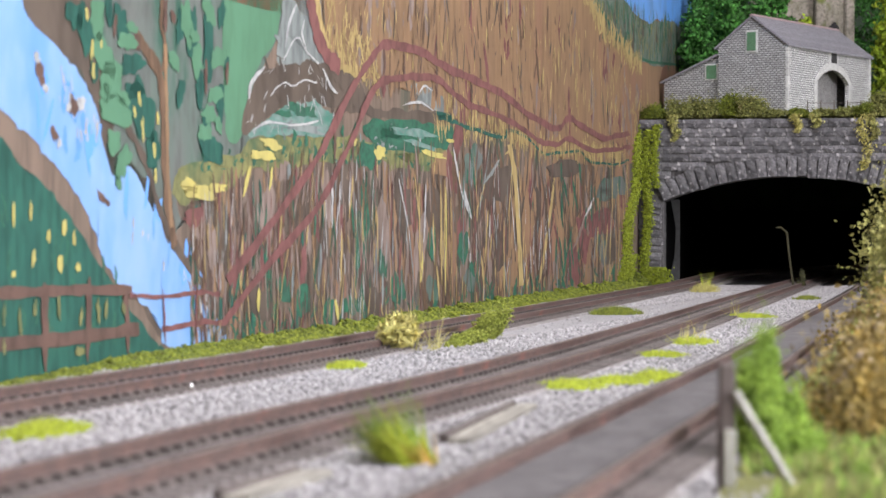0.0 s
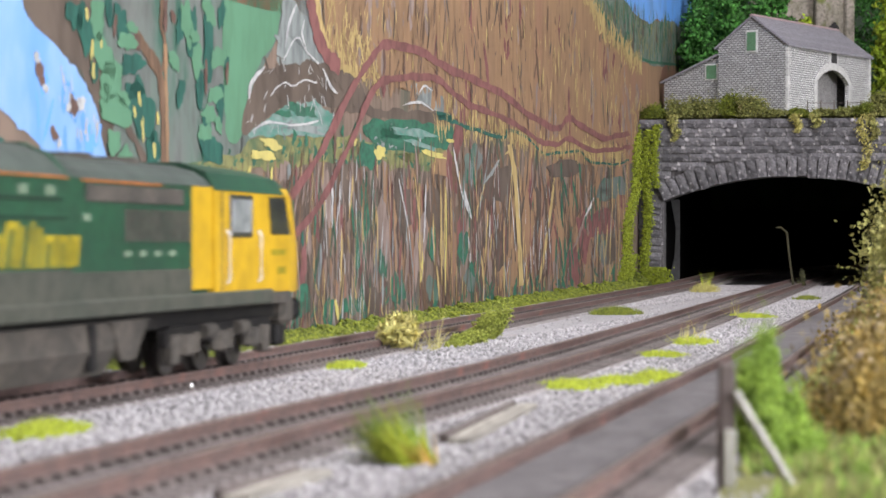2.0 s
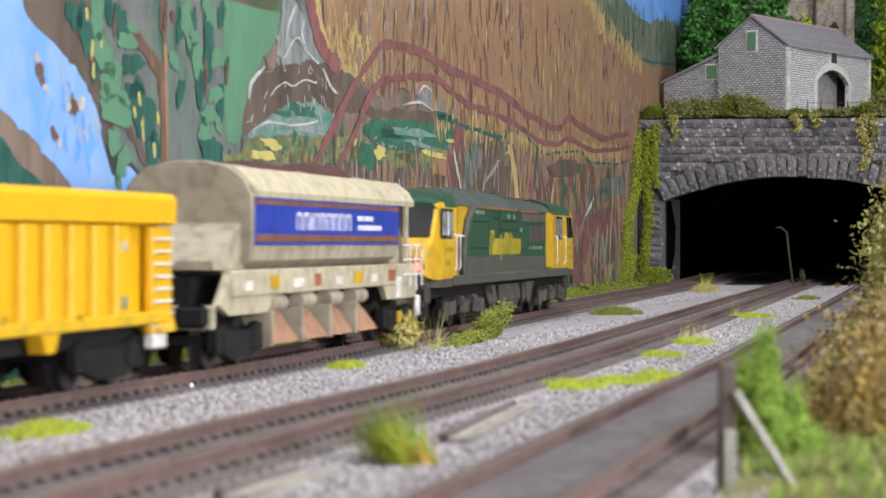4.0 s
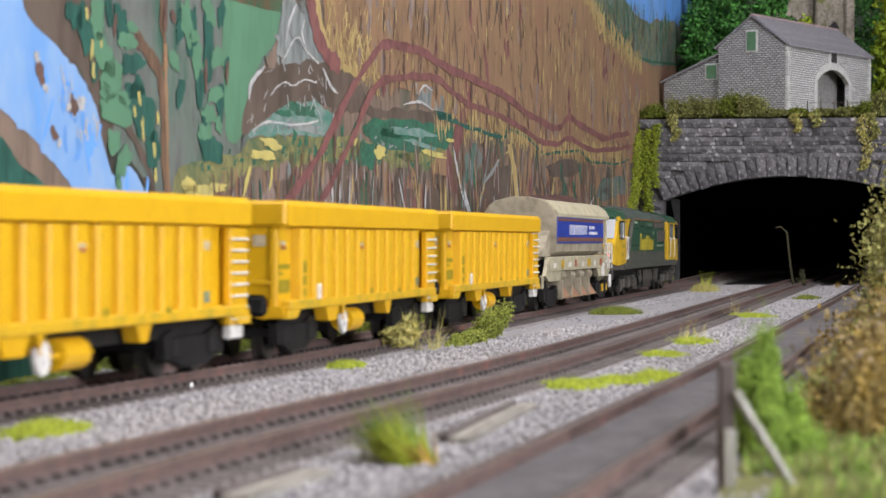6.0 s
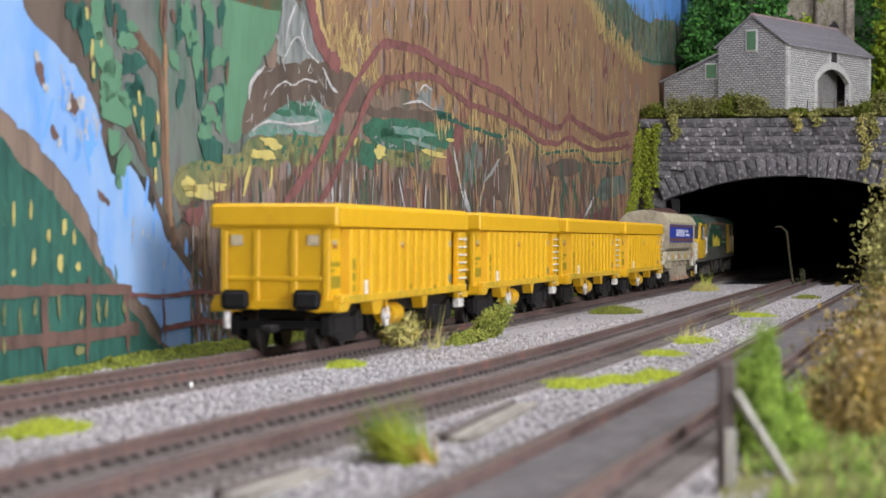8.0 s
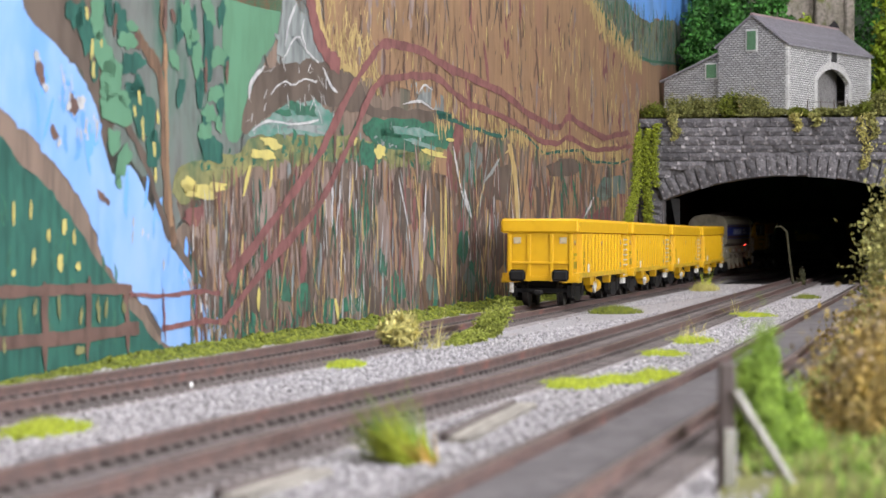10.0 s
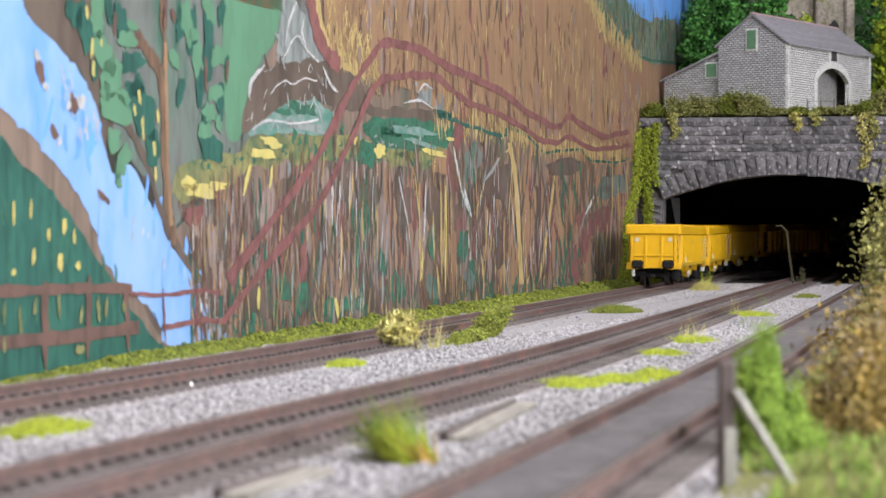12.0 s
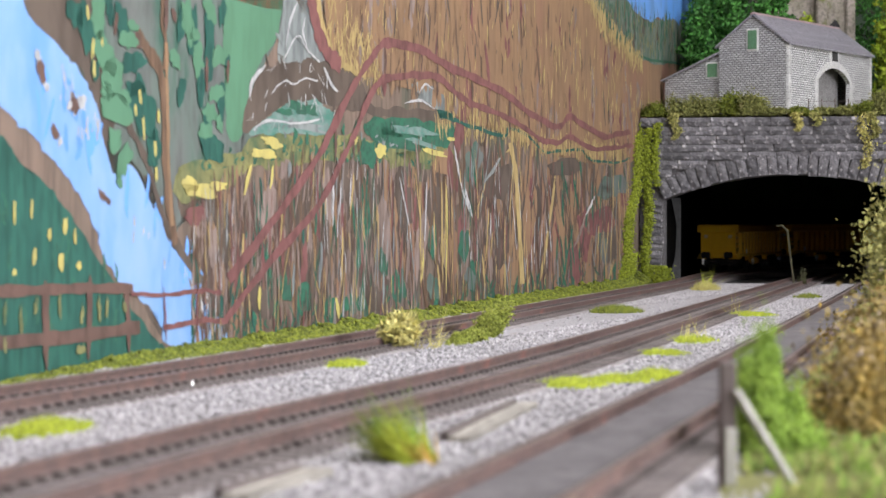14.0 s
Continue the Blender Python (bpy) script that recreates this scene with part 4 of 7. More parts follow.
paint_line("scrub_line", "straw", 8.8, 1.8, [(368, 34.4), (368, 23.2), (366, 11.9)])
paint_line("scrub_line", "grey", 8.8, 1.5, [(456, 41.1), (455, 30.3), (454, 19.5)])
paint_line("scrub_line", "straw", 8.8, 1.1, [(425, 43.7), (427, 32.5), (428, 21.2)])
paint_line("scrub_line", "straw", 8.8, 1.8, [(386, 54.7), (384, 47.4), (380, 40.2)])
paint_line("scrub_line", "rose", 8.8, 1.0, [(399, 28.8), (399, 20.0), (398, 11.3)])
paint_line("scrub_line", "straw", 8.8, 2.1, [(544, 18.5), (548, 10.9), (550, 3.2)])
paint_line("scrub_line", "golden", 8.8, 2.1, [(578, 49.4), (580, 26.9), (581, 4.2)])
paint_line("scrub_line", "straw", 8.8, 1.6, [(283, 41.6), (283, 35.3), (281, 28.9)])
paint_line("scrub_line", "mauve", 8.8, 2.0, [(313, 51.3), (313, 46.7), (311, 42.0)])
paint_line("scrub_line", "grey", 8.8, 3.9, [(293, 56.0), (293, 53.4), (291, 50.8)])
paint_line("scrub_line", "straw", 8.8, 2.0, [(553, 55.2), (555, 32.5), (556, 9.7)])
paint_line("scrub_line", "yellow", 8.8, 1.7, [(565, 54.0), (565, 29.5), (564, 5.1)])
paint_line("scrub_line", "straw", 8.8, 1.3, [(576, 49.8), (578, 31.8), (579, 13.8)])
paint_line("scrub_line", "grey", 8.8, 1.7, [(534, 36.0), (537, 28.1), (539, 20.1)])
paint_line("scrub_line", "white", 8.8, 2.1, [(582, 72.5), (591, 62.9), (601, 53.3)])
paint_line("scrub_line", "white", 8.8, 2.6, [(601, 53.3), (614, 46.7), (628, 40.0)])
paint_line("scrub_line", "grey", 8.8, 2.7, [(704, 71.3), (684, 64.5), (659, 57.7)])
paint_line("scrub_line", "straw", 8.8, 2.2, [(661, 57.7), (653, 51.2), (641, 44.6)])
paint_line("scrub_line", "straw", 8.8, 1.7, [(721, 74.4), (732, 76.9), (744, 79.5)])
paint_line("scrub_line", "straw", 8.8, 3.7, [(888, 67.0), (878, 51.4), (864, 36.1)])
paint_line("scrub_line", "straw", 8.8, 4.1, [(864, 36.1), (848, 19.2), (828, 2.8)])
paint_line("scrub_line", "golden", 8.8, 2.6, [(909, 63.6), (893, 45.9), (871, 28.5)])
paint_line("scrub_line", "white", 8.8, 2.9, [(1059, 58.5), (1042, 51.8), (1017, 45.2)])
paint_line("scrub_line", "mauve", 8.8, 3.4, [(1017, 45.2), (995, 34.6), (966, 24.4)])
paint_line("scrub_line", "rose", 8.8, 4.7, [(1072, 50.1), (1039, 31.6), (998, 14.0)])
paint_line("scrub_line", "straw", 8.8, 1.8, [(1131, 41.8), (1125, 29.5), (1114, 17.2)])
paint_line("scrub_line", "straw", 8.8, 1.8, [(1080, 39.3), (1078, 29.5), (1072, 19.7)])
paint_line("scrub_line", "mauve", 8.8, 2.7, [(645, 38.3), (644, 26.3), (641, 14.5)])
paint_line("scrub_line", "straw", 8.8, 1.8, [(671, 45.0), (668, 32.0), (662, 19.0)])
paint_line("scrub_line", "grey", 8.8, 1.4, [(692, 41.9), (694, 33.7), (696, 25.4)])
paint_line("scrub_line", "white", 8.8, 1.7, [(619, 31.9), (622, 25.6), (624, 19.4)])
paint_line("scrub_line", "straw", 8.8, 2.2, [(654, 22.3), (658, 13.4), (661, 4.5)])
paint_line("scrub_line", "rose", 8.8, 1.5, [(792, 60.8), (800, 53.8), (808, 46.7)])
paint_line("scrub_line", "umber", 8.8, 2.2, [(1010, 36.8), (1004, 27.4), (995, 18.1)])
paint_line("scrub_line", "white", 8.8, 1.6, [(520, 54.4), (519, 41.6), (516, 28.8)])
paint_line("scrub_line", "yellow", 8.8, 2.0, [(513, 26.0), (513, 19.0), (510, 11.9)])
paint_line("yellow_stalk", "straw", 9, 5.8, [(734, 80.0), (751, 63.3), (762, 39.1), (772, 5.7)])
paint_line("yellow_stalk", "umber", 8.9, 1.9, [(743, 80.4), (761, 60.1), (772, 35.7), (778, 7.4)])

SCRUB_LO, SCRUB_HI = ((180, 1250), (-3, 1)), ((180, 220, 332, 581, 1244), (36, 45, 56, 67, 80))
for i, (c, n, ln, w, lay, lean) in enumerate((("umber", 150, 16, 2.2, 2, 0.12), ("mauve", 150, 14, 1.7, 3, 0.14), ("maroon", 110, 14, 1.3, 4, 0.12), ("golden", 130, 13, 1.6, 4, 0.14), ("umber", 120, 12, 1.2, 5, 0.14),
                                        ("teal", 46, 8, 1.4, 5, 0.2), ("mauve", 110, 12, 0.9, 7.2, 0.12), ("rose", 50, 11, 0.8, 7.3, 0.1), ("bark", 110, 13, 0.9, 7.4, 0.1), ("white", 34, 9, 0.4, 8.6, 0.1),
                                        ("straw", 60, 10, 0.5, 8.6, 0.1), ("grey", 44, 9, 0.5, 8.5, 0.12), ("umber", 90, 12, 0.6, 8.5, 0.1), ("viridian", 50, 8, 0.9, 8.4, 0.16))):
    paint_strokes("scrub_strokes", c, lay, n, (185, 690), SCRUB_LO, SCRUB_HI, ln, w, lean, 20 + i, 9, 0.5)
for i, (c, n, ln, w, lay, lean) in enumerate((("golden", 110, 20, 2.6, 2, 0.2), ("bark", 90, 20, 2.0, 3, 0.18), ("mauve", 80, 18, 1.8, 3, 0.2), ("umber", 80, 17, 1.6, 4, 0.18), ("golden", 110, 16, 1.5, 5, 0.15), ("maroon", 50, 14, 1.0, 7.2, 0.18),
                                        ("straw", 36, 18, 0.6, 7.4, 0.12), ("white", 18, 11, 0.4, 8.6, 0.14), ("umber", 60, 14, 0.7, 8.5, 0.15), ("grey", 30, 10, 0.6, 8.5, 0.2), ("rose", 26, 13, 0.9, 7.3, 0.2), ("viridian", 24, 9, 1.2, 7.2, 0.2))):
    paint_strokes("scrub_strokes", c, lay, n, (640, 1245), SCRUB_LO, SCRUB_HI, ln, w, lean, 120 + i, 20, 0.5)
paint_strokes("scrub_foot", "viridian", 5, 110, (215, 1200), ((180, 1250), (-4, 0)), ((180, 1250), (6, 12)), 6, 1.6, 0.3, 41)
paint_strokes("scrub_foot", "straw", 6, 50, (215, 1200), ((180, 1250), (-4, 0)), ((180, 1250), (10, 14)), 5, 0.6, 0.2, 42)
HILL_LO, HILL_HI = ((344, 383, 581, 800, 1210, 1560), (112, 100, 90, 92, 98, 112)), ((344, 1040, 1300, 1564), (120, 182, 142, 122))
for i, (c, n, ln, w, lay) in enumerate((("mauve", 60, 12, 2.6, 3), ("rose", 26, 14, 3.2, 3), ("golden", 240, 11, 2.4, 4), ("bark", 90, 9, 1.2, 5), ("straw", 90, 5, 0.6, 5), ("umber", 60, 8, 0.8, 5), ("golden", 160, 10, 1.6, 6), ("straw", 60, 4, 0.45, 6))):
    paint_strokes("hill_strokes", c, lay, n, (360, 1480), HILL_LO, HILL_HI, ln, w, 0.16, 60 + i, 40, 0.6)
paint_strokes("hill_flecks", "straw", 6, 150, (820, 1500), ((820, 1500), (96, 112)), ((820, 1200, 1500), (160, 152, 134)), 4.5, 0.5, 0.15, 91, 0, 0.4)
paint_strokes("hill_rim", "straw", 6.4, 150, (960, 1330), ((960, 1100, 1330), (196, 172, 158)), ((960, 1100, 1330), (204, 180, 168)), 6, 0.8, 0.3, 93, 0, 0.4)
paint_strokes("path_fringe", "straw", 7.6, 170, (560, 1230), ((560, 720, 830, 960, 1230), (88, 84, 78, 84, 86)), ((560, 720, 830, 960, 1230), (97, 91, 84, 91, 94)), 5, 0.6, 0.08, 94, 0, 0.3)
paint_strokes("far_tree_dabs", "umber", 5, 70, (1070, 1640), ((1070, 1640), (164, 184)), ((1070, 1640), (190, 224)), 6, 0.5, 0.1, 90, 0, 0.3)
paint_strokes("rim_strokes", "straw", 6, 130, (345, 430), ((344, 383, 430), (100, 94, 88)), ((344, 430), (122, 100)), 5, 0.7, 0.4, 70)
paint_strokes("path_foot_strokes", "straw", 5, 110, (540, 1230), ((540, 800, 1230), (78, 80, 90)), ((540, 800, 1230), (86, 88, 94)), 5, 0.7, 0.15, 71)
paint_strokes("wood_flecks", "viridian", 3, 60, (0, 130), ((0, 60, 140), (0, 0, 2)), ((0, 60, 140), (44, 38, 14)), 6.0, 1.6, 0.2, 73)
paint_strokes("river_flecks", "white", 5, 26, (46, 110), ((36, 106), (70, 52)), ((36, 106), (88, 62)), 3.0, 0.9, 0.25, 74, 3, 0.2)
paint_strokes("river_flecks", "white", 5, 14, (130, 205), ((106, 214), (36, 2)), ((106, 214), (42, 10)), 2.6, 0.8, 0.2, 75, 0, 0.2)
paint_strokes("river_veil", "azure", 4, 26, (60, 200), ((36, 106, 214), (66, 46, 2)), ((36, 106, 214), (84, 60, 16)), 9.0, 3.0, 0.3, 76, 0, 0.3)
LEAF_LO, LEAF_HI = ((93, 115, 170, 225), (72, 46, 58, 66)), ((93, 225), (94, 100))
paint_strokes("meadow_dabs", "viridian", 6, 60, (190, 560), ((172, 300, 570), (46, 58, 62)), ((172, 300, 570), (52, 66, 70)), 2.6, 1.8, 0.9, 83)
paint_strokes("far_tree_dabs", "viridian", 5, 130, (1070, 1640), ((1070, 1640), (168, 184)), ((1070, 1640), (192, 226)), 4, 0.7, 0.12, 84)
paint_strokes("far_tree_dabs", "ochre", 5, 110, (1070, 1640), ((1070, 1640), (164, 184)), ((1070, 1640), (190, 224)), 5, 0.5, 0.12, 85)
paint_strokes("rock_lights", "white", 7, 34, (245, 400), ((240, 400), (64, 74)), ((240, 400), (94, 90)), 3.4, 0.4, 0.7, 86, 8, 0.6)
paint_strokes("pool_lights", "grey", 6, 40, (245, 560), ((240, 400, 560), (63, 66, 72)), ((240, 400, 560), (71, 74, 80)), 3.0, 1.4, 1.2, 88, 10, 0.6)
paint_strokes("pool_lights", "viridian", 6, 30, (245, 560), ((240, 400, 560), (63, 66, 72)), ((240, 400, 560), (72, 74, 80)), 3.4, 1.6, 1.2, 89, 10, 0.6)
paint_strokes("rock_shades", "umber", 6, 34, (255, 400), ((240, 400), (76, 78)), ((240, 400), (92, 92)), 4.0, 1.6, 0.8, 87, 10, 0.4)


# ---------------------------------------------------------------- tunnel portal
PX = 1310.0                      # face of the portal along the track
ARCH_Y, ARCH_HALF, SPRING, CROWN = -74.0, 97.0, 60.0, 78.5
ARCH_R = (ARCH_HALF ** 2 + (CROWN - SPRING) ** 2) / (2 * (CROWN - SPRING))
PORTAL_TOP = 122.0


def soffit(y):
    d = y - ARCH_Y
    return CROWN - ARCH_R + math.sqrt(ARCH_R ** 2 - d * d) if abs(d) < ARCH_HALF else -6.0


def portal():
    root = thing("tunnel_portal", TR, "dark grey stone tunnel portal with a wide flat arch", "tunnel portal", kind="structure")
    y0, y1 = ARCH_Y + ARCH_HALF, ARCH_Y - ARCH_HALF
    pts = [(41.4, -6), (41.4, PORTAL_TOP), (-240, PORTAL_TOP), (-240, -6), (y1, -6)]
    pts += [(y1 + (y0 - y1) * i / 40, SPRING if i in (0, 40) else soffit(y1 + (y0 - y1) * i / 40)) for i in range(41)]
    pts += [(y0, -6)]
    bm = prism(B(), pts, PX + 2.5, PX + 24)
    bmesh.ops.triangulate(bm, faces=bm.faces)
    part("backing", bm, M_MORTAR, root)
    r = random.Random(5)

    def stone(y, z, w, h, tilt=0.0, proud=0.0):
        bm = B()
        nu, nv = max(2, min(5, round(w / 4))), (2 if h < 9 else 4)
        face = [[bm.verts.new((-3.4 - proud - (0 if i in (0, nu) or j in (0, nv) else r.uniform(0.2, 1.3)), -w / 2 + 0.25 + (w - 0.5) * i / nu + r.uniform(-0.35, 0.35), -h / 2 + 0.25 + (h - 0.5) * j / nv + r.uniform(-0.3, 0.3)))
                 for j in range(nv + 1)] for i in range(nu + 1)]
        for i in range(nu):
            for j in range(nv):
                bm.faces.new((face[i][j], face[i][j + 1], face[i + 1][j + 1], face[i + 1][j]))
        edge = [face[i][0] for i in range(nu)] + [face[nu][j] for j in range(nv)] + [face[i][nv] for i in range(nu, 0, -1)] + [face[0][j] for j in range(nv, 0, -1)]
        back = [bm.verts.new((0, v.co.y, v.co.z)) for v in edge]
        for i in range(len(edge)):
            k2 = (i + 1) % len(edge)
            bm.faces.new((edge[i], edge[k2], back[k2], back[i]))
        bmesh.ops.recalc_face_normals(bm, faces=bm.faces)
        part("stone", bm, M_PORTAL, root, at=pose((PX + 3) * MM, y * MM, z * MM, rx=tilt))

    k = 15.0                      # depth of the arch ring
    steps = 27
    half = math.asin(ARCH_HALF / ARCH_R)
    for i in range(steps):
        a = -half + (i + 0.5) * 2 * half / steps
        lean = a * 1.25
        rr = ARCH_R + k / 2
        stone(ARCH_Y + rr * math.sin(a), CROWN - ARCH_R + rr * math.cos(a), 2 * half * ARCH_R / steps * 0.98, k + r.uniform(-1, 2), -math.degrees(lean), 0.8)
    z = PORTAL_TOP
    row = 0
    while z > 62:
        h = r.choice((5.6, 6.2, 6.8))
        y = 41.0 - (row % 2) * 5
        while y > -150:
            w = r.uniform(11, 25)
            yc, zc = y - w / 2, z - h / 2
            d = min(abs(yc - w / 2 - ARCH_Y), abs(yc + w / 2 - ARCH_Y), abs(yc - ARCH_Y))
            inside = abs(yc - ARCH_Y) < ARCH_HALF + 10 + w / 2
            edge = CROWN - ARCH_R + math.sqrt(max((ARCH_R + k + 0.5) ** 2 - d * d, 0))
            if not inside or z - h * 0.25 > edge:
                stone(yc, zc, w, h)
            y -= w
        z -= h
        row += 1
    while z > -4:                 # the pier beside the arch
        h = r.choice((4.6, 5.2, 6.0))
        stone(32 + r.uniform(-0.8, 0.8), z - h / 2, 17 + r.uniform(-1, 1), h, 0, 0.6)
        z -= h


portal()


def tunnel():
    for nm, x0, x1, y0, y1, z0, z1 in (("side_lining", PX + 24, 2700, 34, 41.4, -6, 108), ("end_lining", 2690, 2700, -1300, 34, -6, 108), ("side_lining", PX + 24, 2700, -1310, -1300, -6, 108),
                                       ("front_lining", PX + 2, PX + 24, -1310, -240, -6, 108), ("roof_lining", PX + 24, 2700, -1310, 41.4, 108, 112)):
        tagged(part(nm, box(B(), x0, x1, y0, y1, z0, z1), M_TUNNEL_DARK, at=TR), "near-black lining with the tunnel's darkness put into its colour", "tunnel lining", kind="structure")
    # Floor far darker than the ballast outside: the tunnel's shade as colour.
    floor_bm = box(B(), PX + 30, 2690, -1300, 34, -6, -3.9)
    tagged(part("tunnel_floor", floor_bm, mat("shade_dark_tunnel_floor", (0.05, 0.045, 0.043), (0.03, 0.028, 0.027), 60, 0.95, 0.4), at=TR),
           "floor inside the tunnel, its shade put into a dark colour", "floor", kind="structure")
    plate = prism(B(), [(0, -4), (9, -4), (4, 18), (3, 40), (7, 62), (0, 62)], PX + 40, PX + 42)
    bmesh.ops.translate(plate, vec=(0, 14, 0), verts=plate.verts)
    tagged(part("lining_plate", plate, mat("grey_card", (0.05, 0.05, 0.05), None, 60, 0.9, 0.1), at=TR), "curved dark grey lining plate inside the portal", "lining", kind="structure")


tunnel()


def heightfield(name, x0, x1, y0, y1, nx, ny, fn, material, label, category):
    vs, fs = [], []
    for i in range(nx + 1):
        for j in range(ny + 1):
            x, y = x0 + (x1 - x0) * i / nx, y0 + (y1 - y0) * j / ny
            vs.append((x, y, fn(x, y)))
    for i in range(nx):
        for j in range(ny):
            a = i * (ny + 1) + j
            fs.append((a, a + ny + 1, a + ny + 2, a + 1))
    return fast_mesh(name, vs, fs, material, at=TR, kind="structure", label=label, category=category)


def hill_top(x, y):
    rise = max(0.0, x - (PX + 200)) * 0.09 + max(0.0, -y - 190) * 0.55 * min(1, max(0, (x - PX) / 90))
    return 124 + min(rise, 120) + 2.2 * noise.noise((x * 0.03, y * 0.03, 1)) + 0.8 * noise.noise((x * 0.15, y * 0.15, 2))


heightfield("hill", PX + 3, 2700, -700, 41, 90, 60, hill_top, M_HILL, "rough turf hill over the tunnel", "hill")


def bank(x, y):
    d = max(0.0, -y - 150)
    return -3.7 + min(d * 0.42, 46) * min(1, max(0.05, (x + 260) / 800)) + 1.6 * noise.noise((x * 0.06, y * 0.06, 4))


heightfield("bank", -330, PX, -430, -142.5, 140, 44, bank, M_HILL, "rough grassy bank beside the front track", "bank")


# ---------------------------------------------------------------- plants
def bank_turf():
    r = np.random.default_rng(51)
    n = 26000
    x = -330 + 900 * r.random(n) ** 1.6
    y = -143.5 - 95 * r.random(n) ** 1.4
    keep = (x > -150) | (y < -150)
    x, y = x[keep], y[keep]
    n = len(x)
    z = np.array([bank(a, b) for a, b in zip(x, y)]) + 0.5 * r.random(n)
    half = r.random(n) < 0.3
    for mask, m, what in ((half, M_GREENGRASS, "fresh green"), (~half, M_SHRUB, "dull olive")):
        v, f = blades(r, np.stack((x, y, z), -1)[mask], 3.0, 0.8, 0.45)
        fast_mesh("bank_grass", v, f, m, at=TR, label=what + " static grass covering the bank", category="grass")


bank_turf()


def clump(name, at, rx, ry, rz, n, size, material, label, category, seed, group="", kind="", flakes=True, lean=0.0):
    """A bushy mass of small flakes with an uneven outline, on thin twigs."""
    r = np.random.default_rng(seed)
    lumps = r.normal(size=(max(6, n // 350), 3))
    lumps /= np.linalg.norm(lumps, axis=1)[:, None]
    lumps *= (0.35 + 0.5 * r.random(len(lumps)))[:, None]
    lumps[:, 2] = np.abs(lumps[:, 2]) * 1.1
    c = lumps[r.integers(0, len(lumps), n)] + r.normal(size=(n, 3)) * 0.19
    c *= (rx, ry, rz)
    c[:, 2] = np.maximum(c[:, 2], 0.02 * rz)
    c[:, 1] -= lean * c[:, 2]
    root = thing(name, at, label, category, group, kind)
    v, f = leaves(r, c, size) if flakes else crumbs(r, c, size)
    fast_mesh("foliage", v, f, material, parent=root)
    bm = B()
    for q in lumps[:12]:
        tip = Vector((q[0] * rx, q[1] * ry - lean * max(q[2], 0.2) * rz, max(q[2], 0.2) * rz))
        tube(bm, [(tip.x * 0.1, tip.y * 0.1, -1), tip * 0.5 + Vector((0, 0, 0.1 * rz)), tip], [0.5, 0.35, 0.15], 5)
    part("twigs", bm, M_BARK, root)
    return root


def tuft(name, x, y, rx, ry, n, length, lean, material, label, seed, z=-4.0, rz=0.0, width=0.3):
    r = np.random.default_rng(seed)
    a, q = r.random(n) * math.tau, np.sqrt(r.random(n)) * (0.75 + 0.25 * np.sin(3 * r.random(n) * math.tau))
    roots = np.stack((np.cos(a) * q * rx, np.sin(a) * q * ry, 0 * a), -1)
    v, f = blades(r, roots, length * (1.15 - 0.6 * q), lean, width)
    return fast_mesh(name, v, f, material, at=spot(x, y, z, rz), kind="", label=label, category="grass")


L_LIME = "flat tuft of lime static grass on the ballast"
tuft("grass_tuft", -97, -20, 16, 7, 1500, 2.6, 0.6, M_LIME, L_LIME, 1)
tuft("grass_tuft", 122, -20, 14, 6, 900, 2.2, 0.6, M_LIME, L_LIME, 2)
tuft("grass_tuft", 50, -90, 12, 9, 1100, 2.4, 0.6, M_LIME, L_LIME, 3)
tuft("grass_tuft", 68, -98, 10, 9, 900, 2.2, 0.6, M_LIME, L_LIME, 4)
tuft("grass_tuft", 85, -106, 12, 8, 900, 2.8, 0.6, M_LIME, L_LIME, 5)
tuft("grass_tuft", 204, -94, 14, 9, 900, 2.0, 0.6, M_LIME, L_LIME, 6)
tuft("grass_tuft", 290, -95, 18, 9, 800, 2.8, 0.8, M_LIME, "lime spiky grass tuft on the ballast", 7)
tuft("grass_tuft", 292, -95, 12, 7, 26, 10.0, 1.1, M_DRYGRASS, "pale long grass spikes on the ballast", 8, width=0.2)
tuft("grass_tuft", 1085, -29, 26, 10, 700, 6.5, 0.5, M_DRYGRASS, "olive grass tuft on the ballast", 9)
tuft("grass_tuft", 1090, -29, 12, 5, 40, 15.0, 0.5, M_LIME, "tall thin grass spikes on the ballast", 10)
tuft("grass_tuft", 610, -30, 26, 13, 1500, 3.4, 0.6, M_MOSS, "flat olive moss patch on the ballast", 11)
tuft("grass_tuft", 565, -94, 22, 14, 1700, 2.2, 0.6, M_LIME, L_LIME, 12)
tuft("grass_tuft", 555, -90, 20, 6, 22, 11.0, 1.1, M_DRYGRASS, "pale thin grass spikes on the ballast", 13, width=0.2)
tuft("grass_tuft", 900, -104, 24, 9, 600, 3.0, 0.6, M_MOSS, "small olive moss patch on the ballast", 14)
